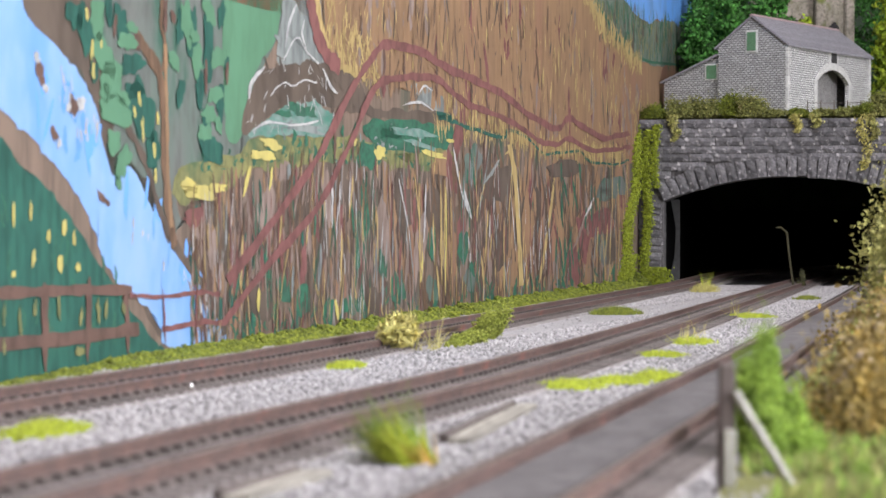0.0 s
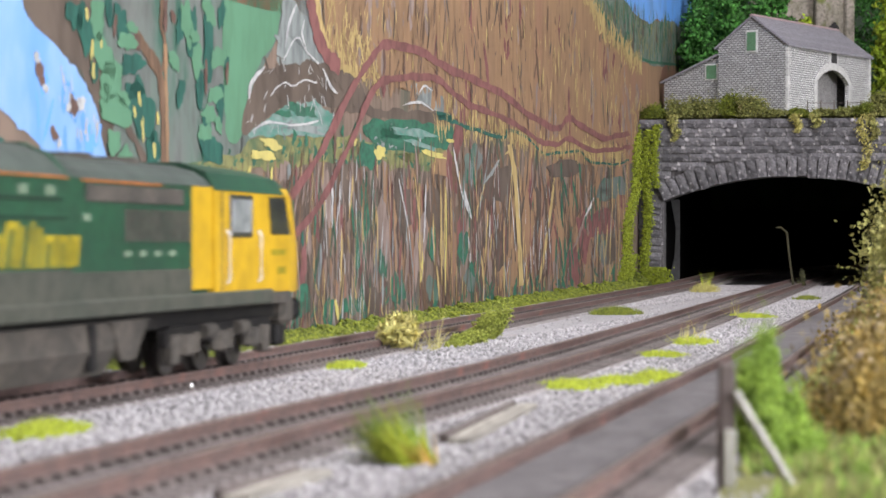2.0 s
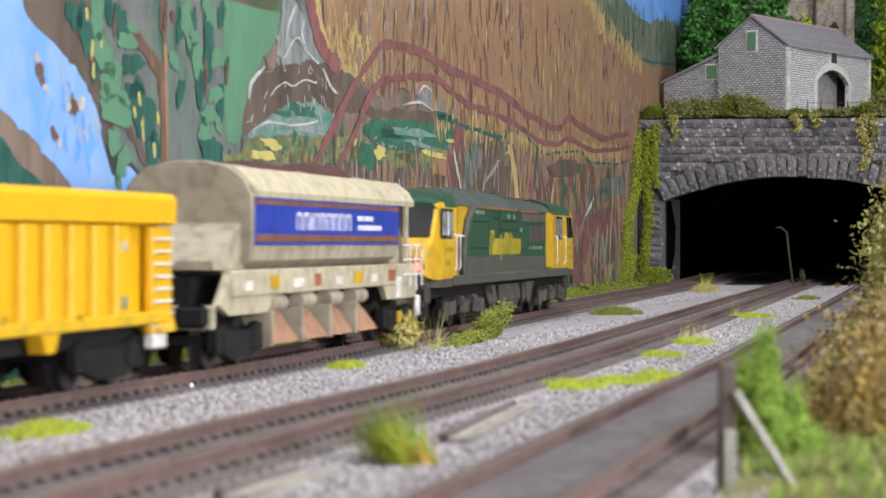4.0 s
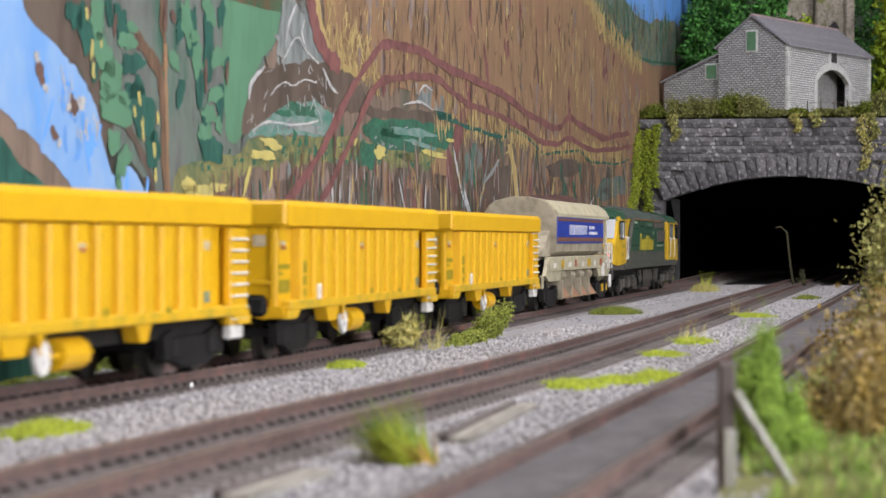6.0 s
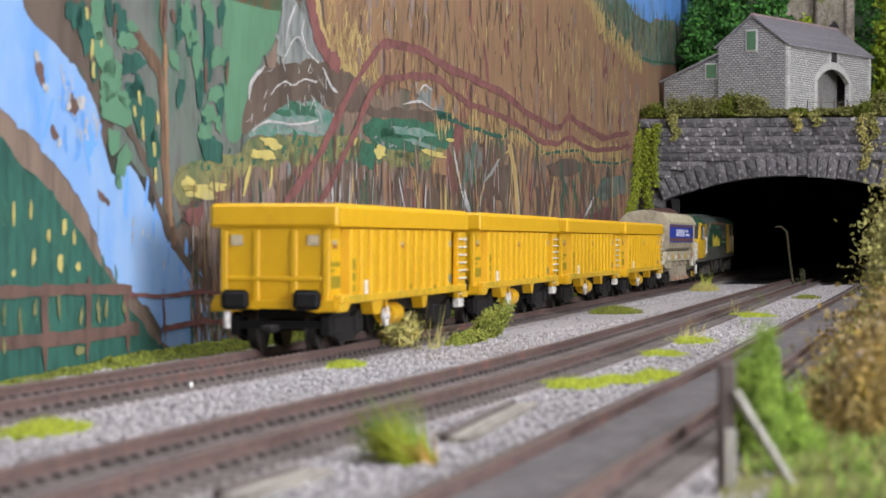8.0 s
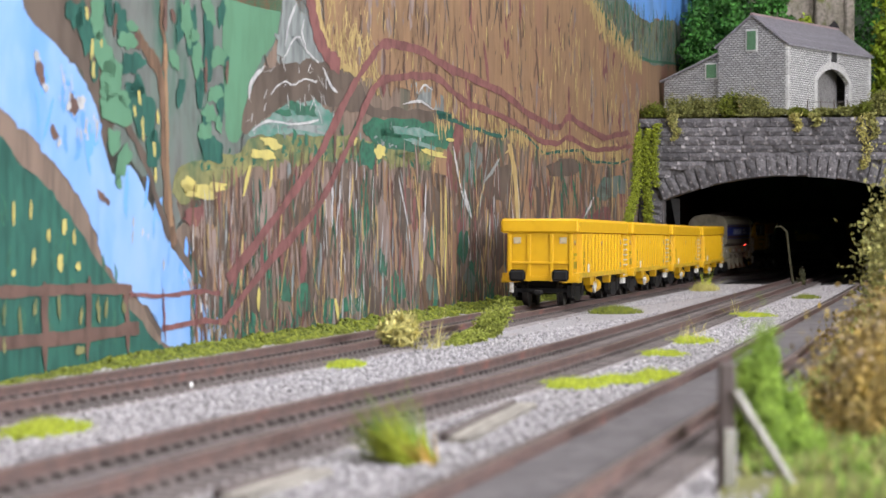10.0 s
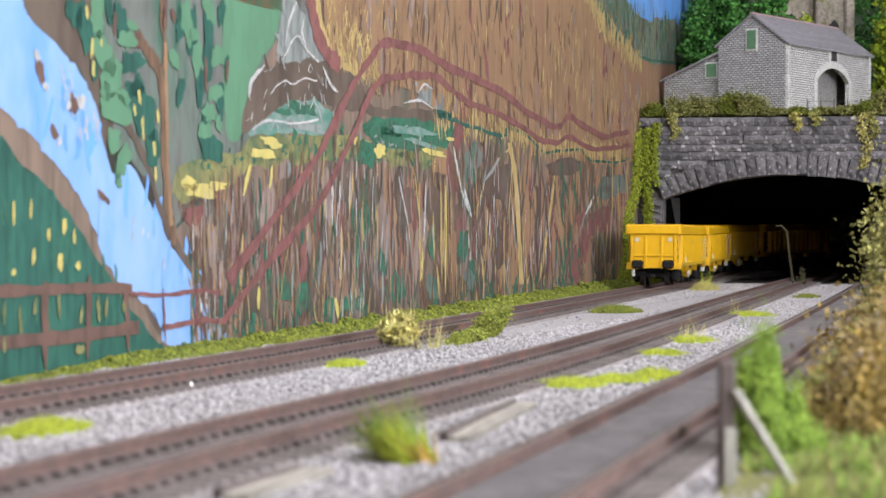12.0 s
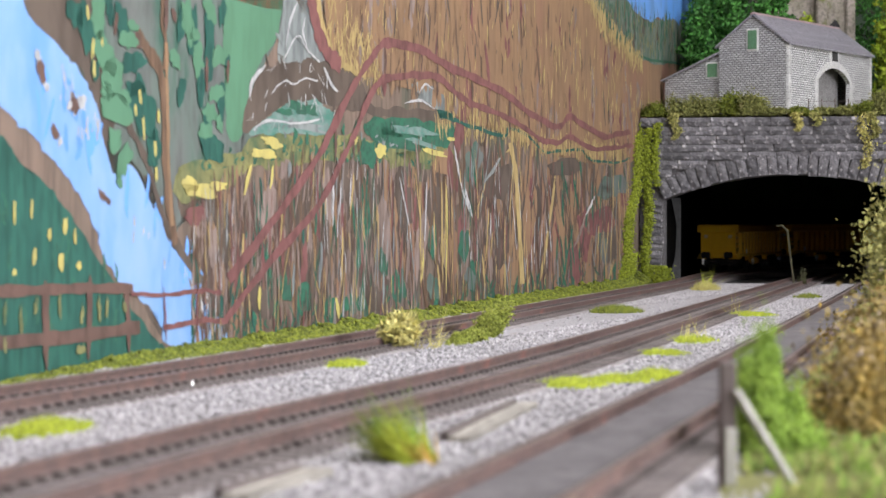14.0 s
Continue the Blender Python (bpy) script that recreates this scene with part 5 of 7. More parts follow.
def leaning_tuft(x, y, n, length, spread, material, label, seed, width=0.3, rx=4.0, ry=3.0):
    """A grass clump combed over to one side."""
    r = np.random.default_rng(seed)
    roots = np.stack((r.normal(0, rx * 0.5, n), r.normal(0, ry * 0.5, n), 0 * r.random(n)), -1)
    a = r.normal(1.5, spread, n)
    t = np.clip(r.normal(0.9, 0.2 + 0.3 * spread, n), 0.05, 1.45)
    ln = length * (0.55 + 0.6 * r.random(n))
    tip = roots + np.stack((np.cos(a) * np.sin(t), np.sin(a) * np.sin(t), np.cos(t)), -1) * ln[:, None]
    q = np.stack([roots + np.stack((np.cos(a + k) * width, np.sin(a + k) * width, 0 * a), -1) for k in (0.0, 2.1, 4.2)] + [tip], 1)
    f = np.array([(0, 1, 3), (1, 2, 3), (2, 0, 3)])[None] + (np.arange(n) * 4)[:, None, None]
    return fast_mesh("grass_tuft", q.reshape(-1, 3), f.reshape(-1, 3), material, at=spot(x, y, -4.0), kind="", label=label, category="grass")


def hay(x, y, z, rx, ry, rz, n, length, material, label, seed):
    """A loose ball of tangled fibres."""
    r = np.random.default_rng(seed)
    c = r.normal(size=(n, 3))
    c *= (r.random(n) ** 0.4 / np.linalg.norm(c, axis=1))[:, None]
    c *= (rx, ry, rz)
    d = r.normal(size=(n, 3))
    d /= np.linalg.norm(d, axis=1)[:, None]
    e = np.cross(d, r.normal(size=(n, 3)))
    e /= np.linalg.norm(e, axis=1)[:, None]
    ln = (length * (0.5 + 0.9 * r.random(n)))[:, None]
    bend = np.cross(d, e) * ln * 0.2
    v = np.stack((c - d * ln * 0.5, c + e * 0.16 + bend, c + d * ln * 0.5, c - e * 0.16 + bend), 1)
    v[:, :, 2] = np.maximum(v[:, :, 2], -z - 3.9)
    f = np.array([(0, 1, 2), (0, 2, 3)])[None] + (np.arange(n) * 4)[:, None, None]
    return fast_mesh("hay_tuft", v.reshape(-1, 3), f.reshape(-1, 3), material, at=spot(x, y, z), kind="", label=label, category="grass")


leaning_tuft(-137, -93.5, 190, 10.0, 0.25, M_LIME, "yellowing static grass clump combed to one side", 16, 0.34, 4.5, 2.5)
leaning_tuft(-133, -92, 120, 12.5, 0.5, M_GREENGRASS, "wispy green static grass clump on the ballast", 15, 0.26, 5, 3)
leaning_tuft(-138, -96.5, 34, 6, 0.6, M_STRAWTIP, "small straw-coloured grass clump on the ballast", 19, 0.3, 3, 1.2)
tuft("grass_tuft", 226, -15, 7, 5, 40, 14.0, 1.2, M_DRYGRASS, "long dry grass stalks beside the rail", 17, width=0.18)
tuft("grass_tuft", 226, -22, 6, 4, 24, 14.0, 1.3, M_DRYGRASS, "trailing dry grass stalks on the ballast", 18, width=0.18)
hay(222, -12.4, 2.2, 14, 5.6, 4.4, 460, 6.0, M_HAY, "round tangle of dry straw grass beside the rail", 20)
clump("moss_bush", spot(314, -20, -4), 17, 5, 11.0, 8000, 0.5, M_TALLMOSS, "upright olive green moss tuft beside the rail", "moss", 21, flakes=False, lean=0.75)
clump("moss_bush", spot(272, -24, -4), 18, 6, 4, 4200, 0.5, M_TALLMOSS, "low olive green moss tuft beside the rail", "moss", 22, flakes=False)


def verge():
    """Moss along the foot of the backdrop."""
    r = np.random.default_rng(31)
    n = 26000
    x = -120 + 1430 * r.random(n) ** 1.1
    x = x[(x > 105) | (r.random(n) < np.clip((x + 60) / 260, 0.05, 1))]
    n = len(x)
    hump = np.array([0.5 + 0.5 * noise.noise((a * 0.05, 0, 3)) for a in x])
    top = np.interp(x, (-120, 40, 130, 700, 1200, 1310), (0.2, 0.6, 3.6, 6.0, 7.5, 14)) * (0.3 + 0.95 * hump)
    t = r.random(n)
    y = 41 - t * (4 + 13 * hump) * np.interp(x, (-120, 90, 200), (0.35, 0.6, 1.0))
    z = -4 + top * (1 - t) ** 0.7 * r.random(n) ** 0.5
    v, f = crumbs(r, np.stack((x, y, z), -1), 0.8 + 0.5 * r.random(n))
    fast_mesh("moss_verge", v, f, M_MOSS, at=TR, label="strip of olive moss along the foot of the backdrop", category="moss")


verge()


def ivy():
    r = np.random.default_rng(33)
    pts = []
    for y0, z0, z1, w, n in ((34.5, -2, 114, 4.2, 3600), (28, 70, 118, 4, 800), (24, -4, 10, 10, 900)):
        z = r.uniform(z0, z1, n)
        y = y0 + w * 0.55 * np.sin(z * 0.09) * 0.6 + r.normal(0, w * 0.42, n)
        keep = (y < 41) & (y > 12)
        x = PX - 3 - np.abs(r.normal(0, 2.2, n)) - np.maximum(0, (10 - z)) * 0.3
        pts.append(np.stack((x, y, z), -1)[keep])
    for s0, s1, z0, z1, w, n in ((1195, 1325, -4, 118, 20, 5200), (1215, 1245, -4, 20, 34, 1200)):   # over the end of the backdrop
        z = r.uniform(z0, z1, n)
        x = s0 + (s1 - s0) * (z - z0) / (z1 - z0) + 9 * np.sin(z * 0.11) + r.normal(0, w * 0.5, n)
        keep = x < PX - 2
        pts.append(np.stack((x, 41.3 - np.abs(r.normal(0, 1.6, n)), z), -1)[keep])
    v, f = crumbs(r, np.concatenate(pts), 0.95)
    tagged(fast_mesh("ivy", v, f, M_IVY, at=TR, label="bright olive ivy climbing beside the tunnel portal", category="ivy"), kind="")


ivy()


def parapet_shrubs():
    r = np.random.default_rng(35)
    for i, (y, w, hgt, n) in enumerate(((30, 11, 8, 900), (12, 12, 9, 1200), (-8, 13, 11, 1300), (-28, 13, 10, 1300), (-46, 12, 12, 1200), (-62, 10, 7, 800),
                                        (-80, 11, 7, 1000), (-96, 9, 9, 800), (-112, 10, 9, 900), (-126, 9, 12, 1100), (-140, 12, 20, 1400))):
        clump("shrub", spot(PX + 7 + r.uniform(-2, 4), y, PORTAL_TOP + 1.5), 9, w * 1.15, hgt * (1.5 if y > -55 else 0.75), n * 4, 0.85, M_SHRUB if i % 3 else M_MOSS,
              "dry olive shrub along the top of the portal", "shrub", 100 + i, "shrubs on the portal")
    for i, (y, drop, w) in enumerate(((14, 20, 5), (-78, 14, 4), (-92, 10, 4), (-128, 42, 6), (-134, 20, 5))):
        n = 420
        t = r.random(n)
        yy = y + r.normal(0, w * 0.5, n) * (1 - 0.5 * t) + 2 * np.sin(t * 7)
        p = np.stack((PX - 2.5 - np.abs(r.normal(0, 1.2, n)), yy, PORTAL_TOP + 3 - t * drop), -1)
        v, f = leaves(r, p, 1.1)
        tagged(fast_mesh("trailing_creeper", v, f, M_DRYGRASS if i % 2 else M_OLIVE, at=TR, label="dry creeper hanging over the portal wall", category="creeper"), kind="")


parapet_shrubs()


def ground_point(x, y, z=0.0, rz=0.0):
    """World pose from millimetres in the room's axes."""
    return pose(x * MM, y * MM, z * MM, rz=rz)


def front_bushes():
    clump("autumn_bush", ground_point(84, 420, -6), 21, 46, 25, 26000, 0.6, M_AUTUMN, "brown and ochre autumn bush on the bank", "bush", 201, "bushes on the bank")
    clump("autumn_bush", ground_point(73, 396, -10), 11, 26, 21, 14000, 0.55, M_AUTUMN, "low brown and ochre autumn bush on the bank", "bush", 207, "bushes on the bank")
    clump("autumn_bush", ground_point(112, 530, -4), 25, 50, 24, 12000, 0.9, M_AUTUMN, "brown and ochre autumn bush on the bank", "bush", 202, "bushes on the bank")
    clump("autumn_bush", ground_point(140, 680, -3), 26, 60, 24, 9000, 0.95, M_AUTUMN, "brown and ochre autumn bush on the bank", "bush", 203, "bushes on the bank")
    clump("olive_bush", ground_point(128, 630, 0), 14, 24, 50, 26000, 0.65, M_OLIVE, "tall olive bush beside the siding", "bush", 204, "bushes on the bank")
    clump("olive_bush", ground_point(190, 930, 2), 26, 36, 62, 14000, 1.1, M_OLIVE, "tall olive bush beside the siding", "bush", 205, "bushes on the bank")
    clump("green_bush", ground_point(160, 880, -4), 9, 14, 12, 900, 1.0, M_GREENGRASS, "low fresh green bush beside the siding", "bush", 206, "bushes on the bank")
    for i, (x, y, rx, ry, h) in enumerate(((48.2, 372, 3.2, 8, 17), (51.0, 373, 3.2, 8, 17.5), (53.4, 373, 3.4, 8, 12), (49, 358, 4, 8, 9), (54, 362, 4.5, 9, 6), (50, 344, 5, 8, 3), (58, 352, 6, 9, 3.5), (58, 366, 6, 10, 1.6), (66, 372, 10, 12, 1.2), (72, 362, 12, 12, 1.0))):
        clump("moss_clump", ground_point(x, y, -5), rx, ry, h, 7000, 0.42, M_FOAM, "fresh green foam moss clump at the fence", "moss", 210 + i, "moss at the fence", flakes=False)


front_bushes()


def fence_post():
    root = thing("fence_post", ground_point(38, 318, -6), "weathered post with two bleached timber struts", "fence post")
    part("post", box(B(), -1.1, 1.1, -1.1, 1.1, 0, 19.4, 0.3), M_POST, root)
    bm = tube(B(), [(1.0, -1.6, 15.6), (11.6, -3.8, -2)], 0.62, 4)
    part("strut", bm, M_STRUT, root, "bleached timber strut")
    part("strut", box(B(), -0.5, 1.1, -2.2, -1.15, -1, 10.6, 0.15), M_STRUT, root, "bleached timber strut")


fence_post()


def plank(x, y, length, rz):
    root = thing("plank", spot(x, y, -3.9, rz), "bleached timber plank with a dark edge lying on the ballast", "plank")
    part("board", box(B(), 0, length, -2.2, 1.6, 0, 1.4, 0.2), M_PLANK, root)
    # Raised dark strip; its colour stands in for the shaded groove.
    part("edge_strip", box(B(), 1, length - 2, 1.7, 3.2, 0, 1.9, 0.2), M_POST, root, "dark strip whose colour stands in for a shaded groove")


plank(-104, -94, 84, 1.6)
plank(-196, -83, 36, -3.0)
bm_stem = tube(B(), [(0, 0, -4), (-1, 3, 18), (0, 5, 36), (0, 9, 40), (0, 13, 39.5)], [0.9, 0.8, 0.8, 0.7, 0.5], 6)
tagged(part("dead_stem", bm_stem, mat("dead_stem", (0.06, 0.055, 0.025), (0.04, 0.036, 0.018), 200, 0.9, 0.3), at=spot(1240, -79)), "dead hooked plant stem before the tunnel", "plant")
clump("weed", spot(1245, -84, -4), 5, 5, 16, 160, 1.2, mat("dark_weed", (0.08, 0.08, 0.03), (0.05, 0.05, 0.02), 200, 0.9, 0.2, island=0.4), "small dark weed at the tunnel mouth", "weed", 230)
bm_pin = cyl(B(), (0, 0, -0.6), 0.55, 1.5, seg=12, r2=0.4)
tagged(part("track_pin", bm_pin, mat("bright_pin", (0.85, 0.85, 0.83), None, 100, 0.25, 0, metal=0.8), at=spot(15, -11.2, -1.8)), "shiny steel track pin beside the rail", "pin")


# ---------------------------------------------------------------- the barn and what stands behind it
def stone_courses(name, a, b, mortar, axis, size=(3.8, 1.8)):
    m = bpy.data.materials.new(name)
    m.use_nodes = True
    n, l = m.node_tree.nodes, m.node_tree.links
    p = n["Principled BSDF"]
    p.inputs["Roughness"].default_value = 0.92
    co, br = n.new("ShaderNodeTexCoord"), n.new("ShaderNodeTexBrick")
    sep, mp = n.new("ShaderNodeSeparateXYZ"), n.new("ShaderNodeCombineXYZ")
    warp, add = n.new("ShaderNodeTexNoise"), n.new("ShaderNodeMixRGB")
    warp.inputs["Scale"].default_value = 220
    add.blend_type, add.inputs[0].default_value = "ADD", 0.0006
    l.new(co.outputs["Object"], warp.inputs["Vector"])
    l.new(co.outputs["Object"], add.inputs[1])
    l.new(warp.outputs["Color"], add.inputs[2])
    l.new(add.outputs[0], sep.inputs[0])
    l.new(sep.outputs[axis], mp.inputs["X"])
    l.new(sep.outputs["Z"], mp.inputs["Y"])
    l.new(mp.outputs[0], br.inputs["Vector"])
    br.inputs["Scale"].default_value = 1.0
    br.inputs["Brick Width"].default_value, br.inputs["Row Height"].default_value = size[0] * MM, size[1] * MM
    br.inputs["Mortar Size"].default_value, br.inputs["Mortar Smooth"].default_value = 0.34 * MM, 0.3
    br.inputs["Color1"].default_value, br.inputs["Color2"].default_value, br.inputs["Mortar"].default_value = (*a, 1), (*b, 1), (*mortar, 1)
    l.new(br.outputs["Color"], p.inputs["Base Color"])
    bp = n.new("ShaderNodeBump")
    bp.inputs["Strength"].default_value, bp.inputs["Distance"].default_value = 0.8, 0.0006
    bp.invert = True
    l.new(br.outputs["Fac"], bp.inputs["Height"])
    l.new(bp.outputs["Normal"], p.inputs["Normal"])
    return m


def barn():
    root = thing("barn", ground_point(272.4, 1880, 122, 56.3), "grey stone model barn with slate roof and cart arch", "barn")
    length, w, eave, apex = 161.0, 61.0, 64.0, 87.0
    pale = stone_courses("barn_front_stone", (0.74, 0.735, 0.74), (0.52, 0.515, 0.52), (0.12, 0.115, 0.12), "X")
    # Front stone darkened for the gables and lean-to: shade put into the colour.
    grey = stone_courses("barn_gable_stone_shaded", (0.46, 0.455, 0.46), (0.3, 0.295, 0.3), (0.1, 0.096, 0.1), "Y")

    def arch(y_c, half, spring, crown, n=12):
        rr = (half ** 2 + (crown - spring) ** 2) / (2 * (crown - spring))
        return [(y_c - half + 2 * half * i / n, crown - rr + math.sqrt(max(0, rr * rr - (2 * half * i / n - half) ** 2))) for i in range(n + 1)]

    ax, ah = 86.0, 31.0           # cart arch in the long wall
    ring = arch(ax, ah, 38, 48.5)
    outline = [(0, 0), (0, eave), (length, eave), (length, 0), (ax + ah, 0)] + list(reversed(ring)) + [(ax - ah, 0)]
    bm = prism(B(), outline, 0, 3, "Y")
    bmesh.ops.triangulate(bm, faces=bm.faces)
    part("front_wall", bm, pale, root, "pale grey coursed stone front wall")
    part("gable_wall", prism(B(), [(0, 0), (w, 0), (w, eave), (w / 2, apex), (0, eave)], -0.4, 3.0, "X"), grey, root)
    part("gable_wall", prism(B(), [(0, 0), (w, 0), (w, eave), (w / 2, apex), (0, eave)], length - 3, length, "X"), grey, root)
    part("back_wall", box(B(), 0, length, w - 3, w, 0, eave), pale, root)
    lw = 112.0
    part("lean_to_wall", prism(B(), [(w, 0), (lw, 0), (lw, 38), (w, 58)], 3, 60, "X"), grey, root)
    part("lean_to_roof", prism(B(), [(w - 1, 58.5), (lw + 3, 36.8), (lw + 3, 38.2), (w - 1, 60.2)], 1, 62, "X"), M_SLATE, root)
    for s in (0, 1):
        y0, y1 = (-2.5, w / 2) if s == 0 else (w + 2.5, w / 2)
        slope = (apex - eave) / (w / 2)
        z0 = eave - 2.5 * slope
        roof = part("roof", prism(B(), [(y0, z0), (y1, apex), (y1, apex + 1.6), (y0, z0 + 1.6)], -2, length + 2.5, "X"), M_SLATE, root)
        if s == 0:
            for i in range(13):   # slate courses lapping down the visible slope
                t0, t1 = i / 13, (i + 1) / 13
                ya, yb = y0 + (y1 - y0) * t0, y0 + (y1 - y0) * t1
                za, zb = z0 + 1.6 + (apex - z0) * t0, z0 + 1.6 + (apex - z0) * t1
                part("slate_course", prism(B(), [(ya, za), (yb, zb), (yb, zb + 0.05), (ya, za + 0.35)], -2, length + 2.5, "X"), M_SLATE, roof)
    part("ridge", prism(B(), [(w / 2 - 2, apex + 0.8), (w / 2, apex + 2.6), (w / 2 + 2, apex + 0.8)], -2.2, length + 2.7, "X"), M_RIDGE, root, "pinkish ridge tiles")
    for x in (38, 82, 125):
        part("roof_vent", box(B(), x, x + 5, 12, 14, 74, 75.6, 0.2), M_SLATE, root)
    outer = arch(ax, ah + 5.5, 38, 54.5)
    bm = B()
    loop = outer + list(reversed(ring))
    f = prism(bm, loop + [], -0.9, 0.6, "Y")
    bmesh.ops.triangulate(bm, faces=bm.faces)
    part("arch_surround", bm, M_QUOIN, root, "pale dressed stone arch")
    for sx in (-1, 1):
        part("jamb", box(B(), ax + sx * (ah + 2.7) - 2.8, ax + sx * (ah + 2.7) + 2.8, -0.9, 0.6, 0, 38, 0.1), M_QUOIN, root)
    part("arch_void", box(B(), ax - ah - 6, ax + ah + 6, 13, 14, 0, 54), M_BARN_MORTAR, root)
    part("loft_window", box(B(), ax - 8, ax + 10, -0.7, 0.4, 54, 63.6, 0.3), M_QUOIN, root)
    part("loft_opening", box(B(), ax - 4.6, ax + 6.6, -0.95, 0.3, 54, 62.4, 0.3), M_DARK_OPENING, root)
    for i in range(13):
        h = eave / 13
        for x0, x1 in ((-0.6, 4.4 - (i % 2) * 1.6), (length - 4.4 + (i % 2) * 1.6, length + 0.6)):
            part("quoin", box(B(), x0, x1, -0.9, 1.5, i * h + 0.15, (i + 1) * h - 0.15, 0.2), M_QUOIN, root)
    for y, z, wd, hg in ((w / 2 + 0.5, 60, 8, 15), (w + 7.5, 39, 9, 11)):
        x = -0.4 if z == 60 else 3
        fr = part("window", box(B(), x - 0.8, x + 1, y - wd / 2 - 1.2, y + wd / 2 + 1.2, z - 1.2, z + hg + 1.2, 0.2), M_QUOIN, root)
        part("shutter", box(B(), x - 1.2, x, y - wd / 2, y + wd / 2, z, z + hg, 0.2), M_GREENWOOD, fr, "green boarded shutter")
    part("low_window", box(B(), 10, 22, -0.8, 0.4, 2, 14, 0.2), M_QUOIN, root)
    part("green_door", box(B(), 12, 20, -1.1, 0.2, 2, 12, 0.2), M_GREENWOOD, root, "green boarded low door")
    part("slit_window", box(B(), 34, 38, -1.0, 0.2, 4, 14, 0.2), M_DARK_OPENING, root)


barn()
tagged(part("chimney_pot", cyl(B(), (0, 0, 4), 3.4, 8, seg=12, r2=3.0), M_TERRACOTTA, at=spot(PX + 22, -127, 124)), "small terracotta pot beside the barn", "pot")


def barn_rail():
    root = thing("field_fence", spot(PX + 30, -84, 124), "thin wire and post field fence before the barn", "fence")
    for i in range(6):
        part("post", box(B(), -0.4, 0.4, -i * 10 - 0.4, -i * 10 + 0.4, -1, 13, 0.1), M_POST, root)
    for z in (6, 11):
        part("wire", tube(B(), [(0, 0, z), (0, -50, z)], 0.22, 5), M_POST, root)


barn_rail()


def tree(x, y, z, height, spread, n, material, label, seed, size=2.2):
    root = thing("tree", ground_point(x, y, z), label, "tree", "trees behind the barn")
    r = np.random.default_rng(seed)
    bm = tube(B(), [(0, 0, -2), (0.5, 0, height * 0.3), (-0.5, 0.5, height * 0.65), (0, 0, height * 0.95)], [2.6, 2.1, 1.3, 0.4], 8)
    part("trunk", bm, M_BARK, root)
    limbs, pts = B(), []
    for i in range(16):
        h = height * (0.18 + 0.75 * i / 16)
        a = i * 2.4 + r.random()
        reach = spread * (1.05 - 0.75 * (i / 16) ** 1.5) * (0.7 + 0.5 * r.random())
        tip = Vector((math.cos(a) * reach, math.sin(a) * reach, h + reach * 0.25))
        tube(limbs, [(0, 0, h * 0.92), tip * 0.5 + Vector((0, 0, h * 0.48)), tip], [0.9, 0.6, 0.25], 5)
        k = n // 16
        t = r.random(k) ** 0.6
        base = np.array((0, 0, h * 0.92)) * (1 - t)[:, None] + np.array(tip) * t[:, None]
        pts.append(base + r.normal(size=(k, 3)) * spread * 0.17)
    part("limbs", limbs, M_BARK, root)
    v, f = leaves(r, np.concatenate(pts), size)
    fast_mesh("crown", v, f, material, parent=root)


for i, (x, y, h, sp) in enumerate(((234, 2120, 150, 26), (262, 2140, 165, 28), (290, 2100, 150, 24), (222, 2070, 118, 17), (248, 2080, 130, 22))):
    tree(x, y, 122, h, sp, 4200, M_LEAF, "dark green leafy model tree behind the barn", 300 + i)
tree(315, 2085, 122, 112, 16, 1800, M_LEAFY, "yellow-green leafy model tree behind the barn", 310)
for i, (x, y, h, sp) in enumerate(((392, 2070, 128, 20), (418, 2110, 160, 26), (382, 2040, 100, 14))):
    tree(x, y, 130, h, sp, 2200, M_LEAFY, "yellow-green leafy model tree behind the barn", 311 + i)
tree(405, 2190, 130, 185, 34, 4000, M_LEAF, "dark green leafy model tree behind the barn", 320)


def castle():
    root = thing("ruined_tower", ground_point(354, 2150, 118), "mossy ruined stone tower behind the barn", "tower")
    bm = B()
    outline = [(-15, 0), (15, 0), (15, 170), (11, 174), (5, 168), (-3, 176), (-11, 169), (-15, 172)]
    prism(bm, outline, 0, 34, "Y")
    bmesh.ops.triangulate(bm, faces=bm.faces)
    for v in bm.verts:
        v.co += Vector((noise.noise(v.co * 0.1), noise.noise(v.co * 0.1 + Vector((5, 0, 0))), 0)) * 1.5
    part("tower_wall", bm, M_TOWER, root)
    part("buttress", box(B(), -17.5, -8, -5, 8, 0, 160, 1.5), M_TOWER, root)
    part("buttress", box(B(), 9, 17.5, -5, 8, 0, 164, 1.5), M_TOWER, root)
    slot = prism(B(), [(-5, 84), (4, 84), (4, 106), (0, 111), (-5, 106)], -0.8, 0.4, "Y")
    part("window_slot", slot, M_DARK_OPENING, root)
    part("curtain_wall", box(B(), -75, -17, 8, 24, 0, 140, 1.0), M_TOWER, root)


castle()
tagged(part("back_scene", box(B(), 195, 900, 2330, 2336, 60, 420), mat("dark_backscene", (0.035, 0.06, 0.03), (0.02, 0.035, 0.02), 12, 0.9, 0.2)), "dark painted woodland board behind the barn", "backdrop", kind="structure")


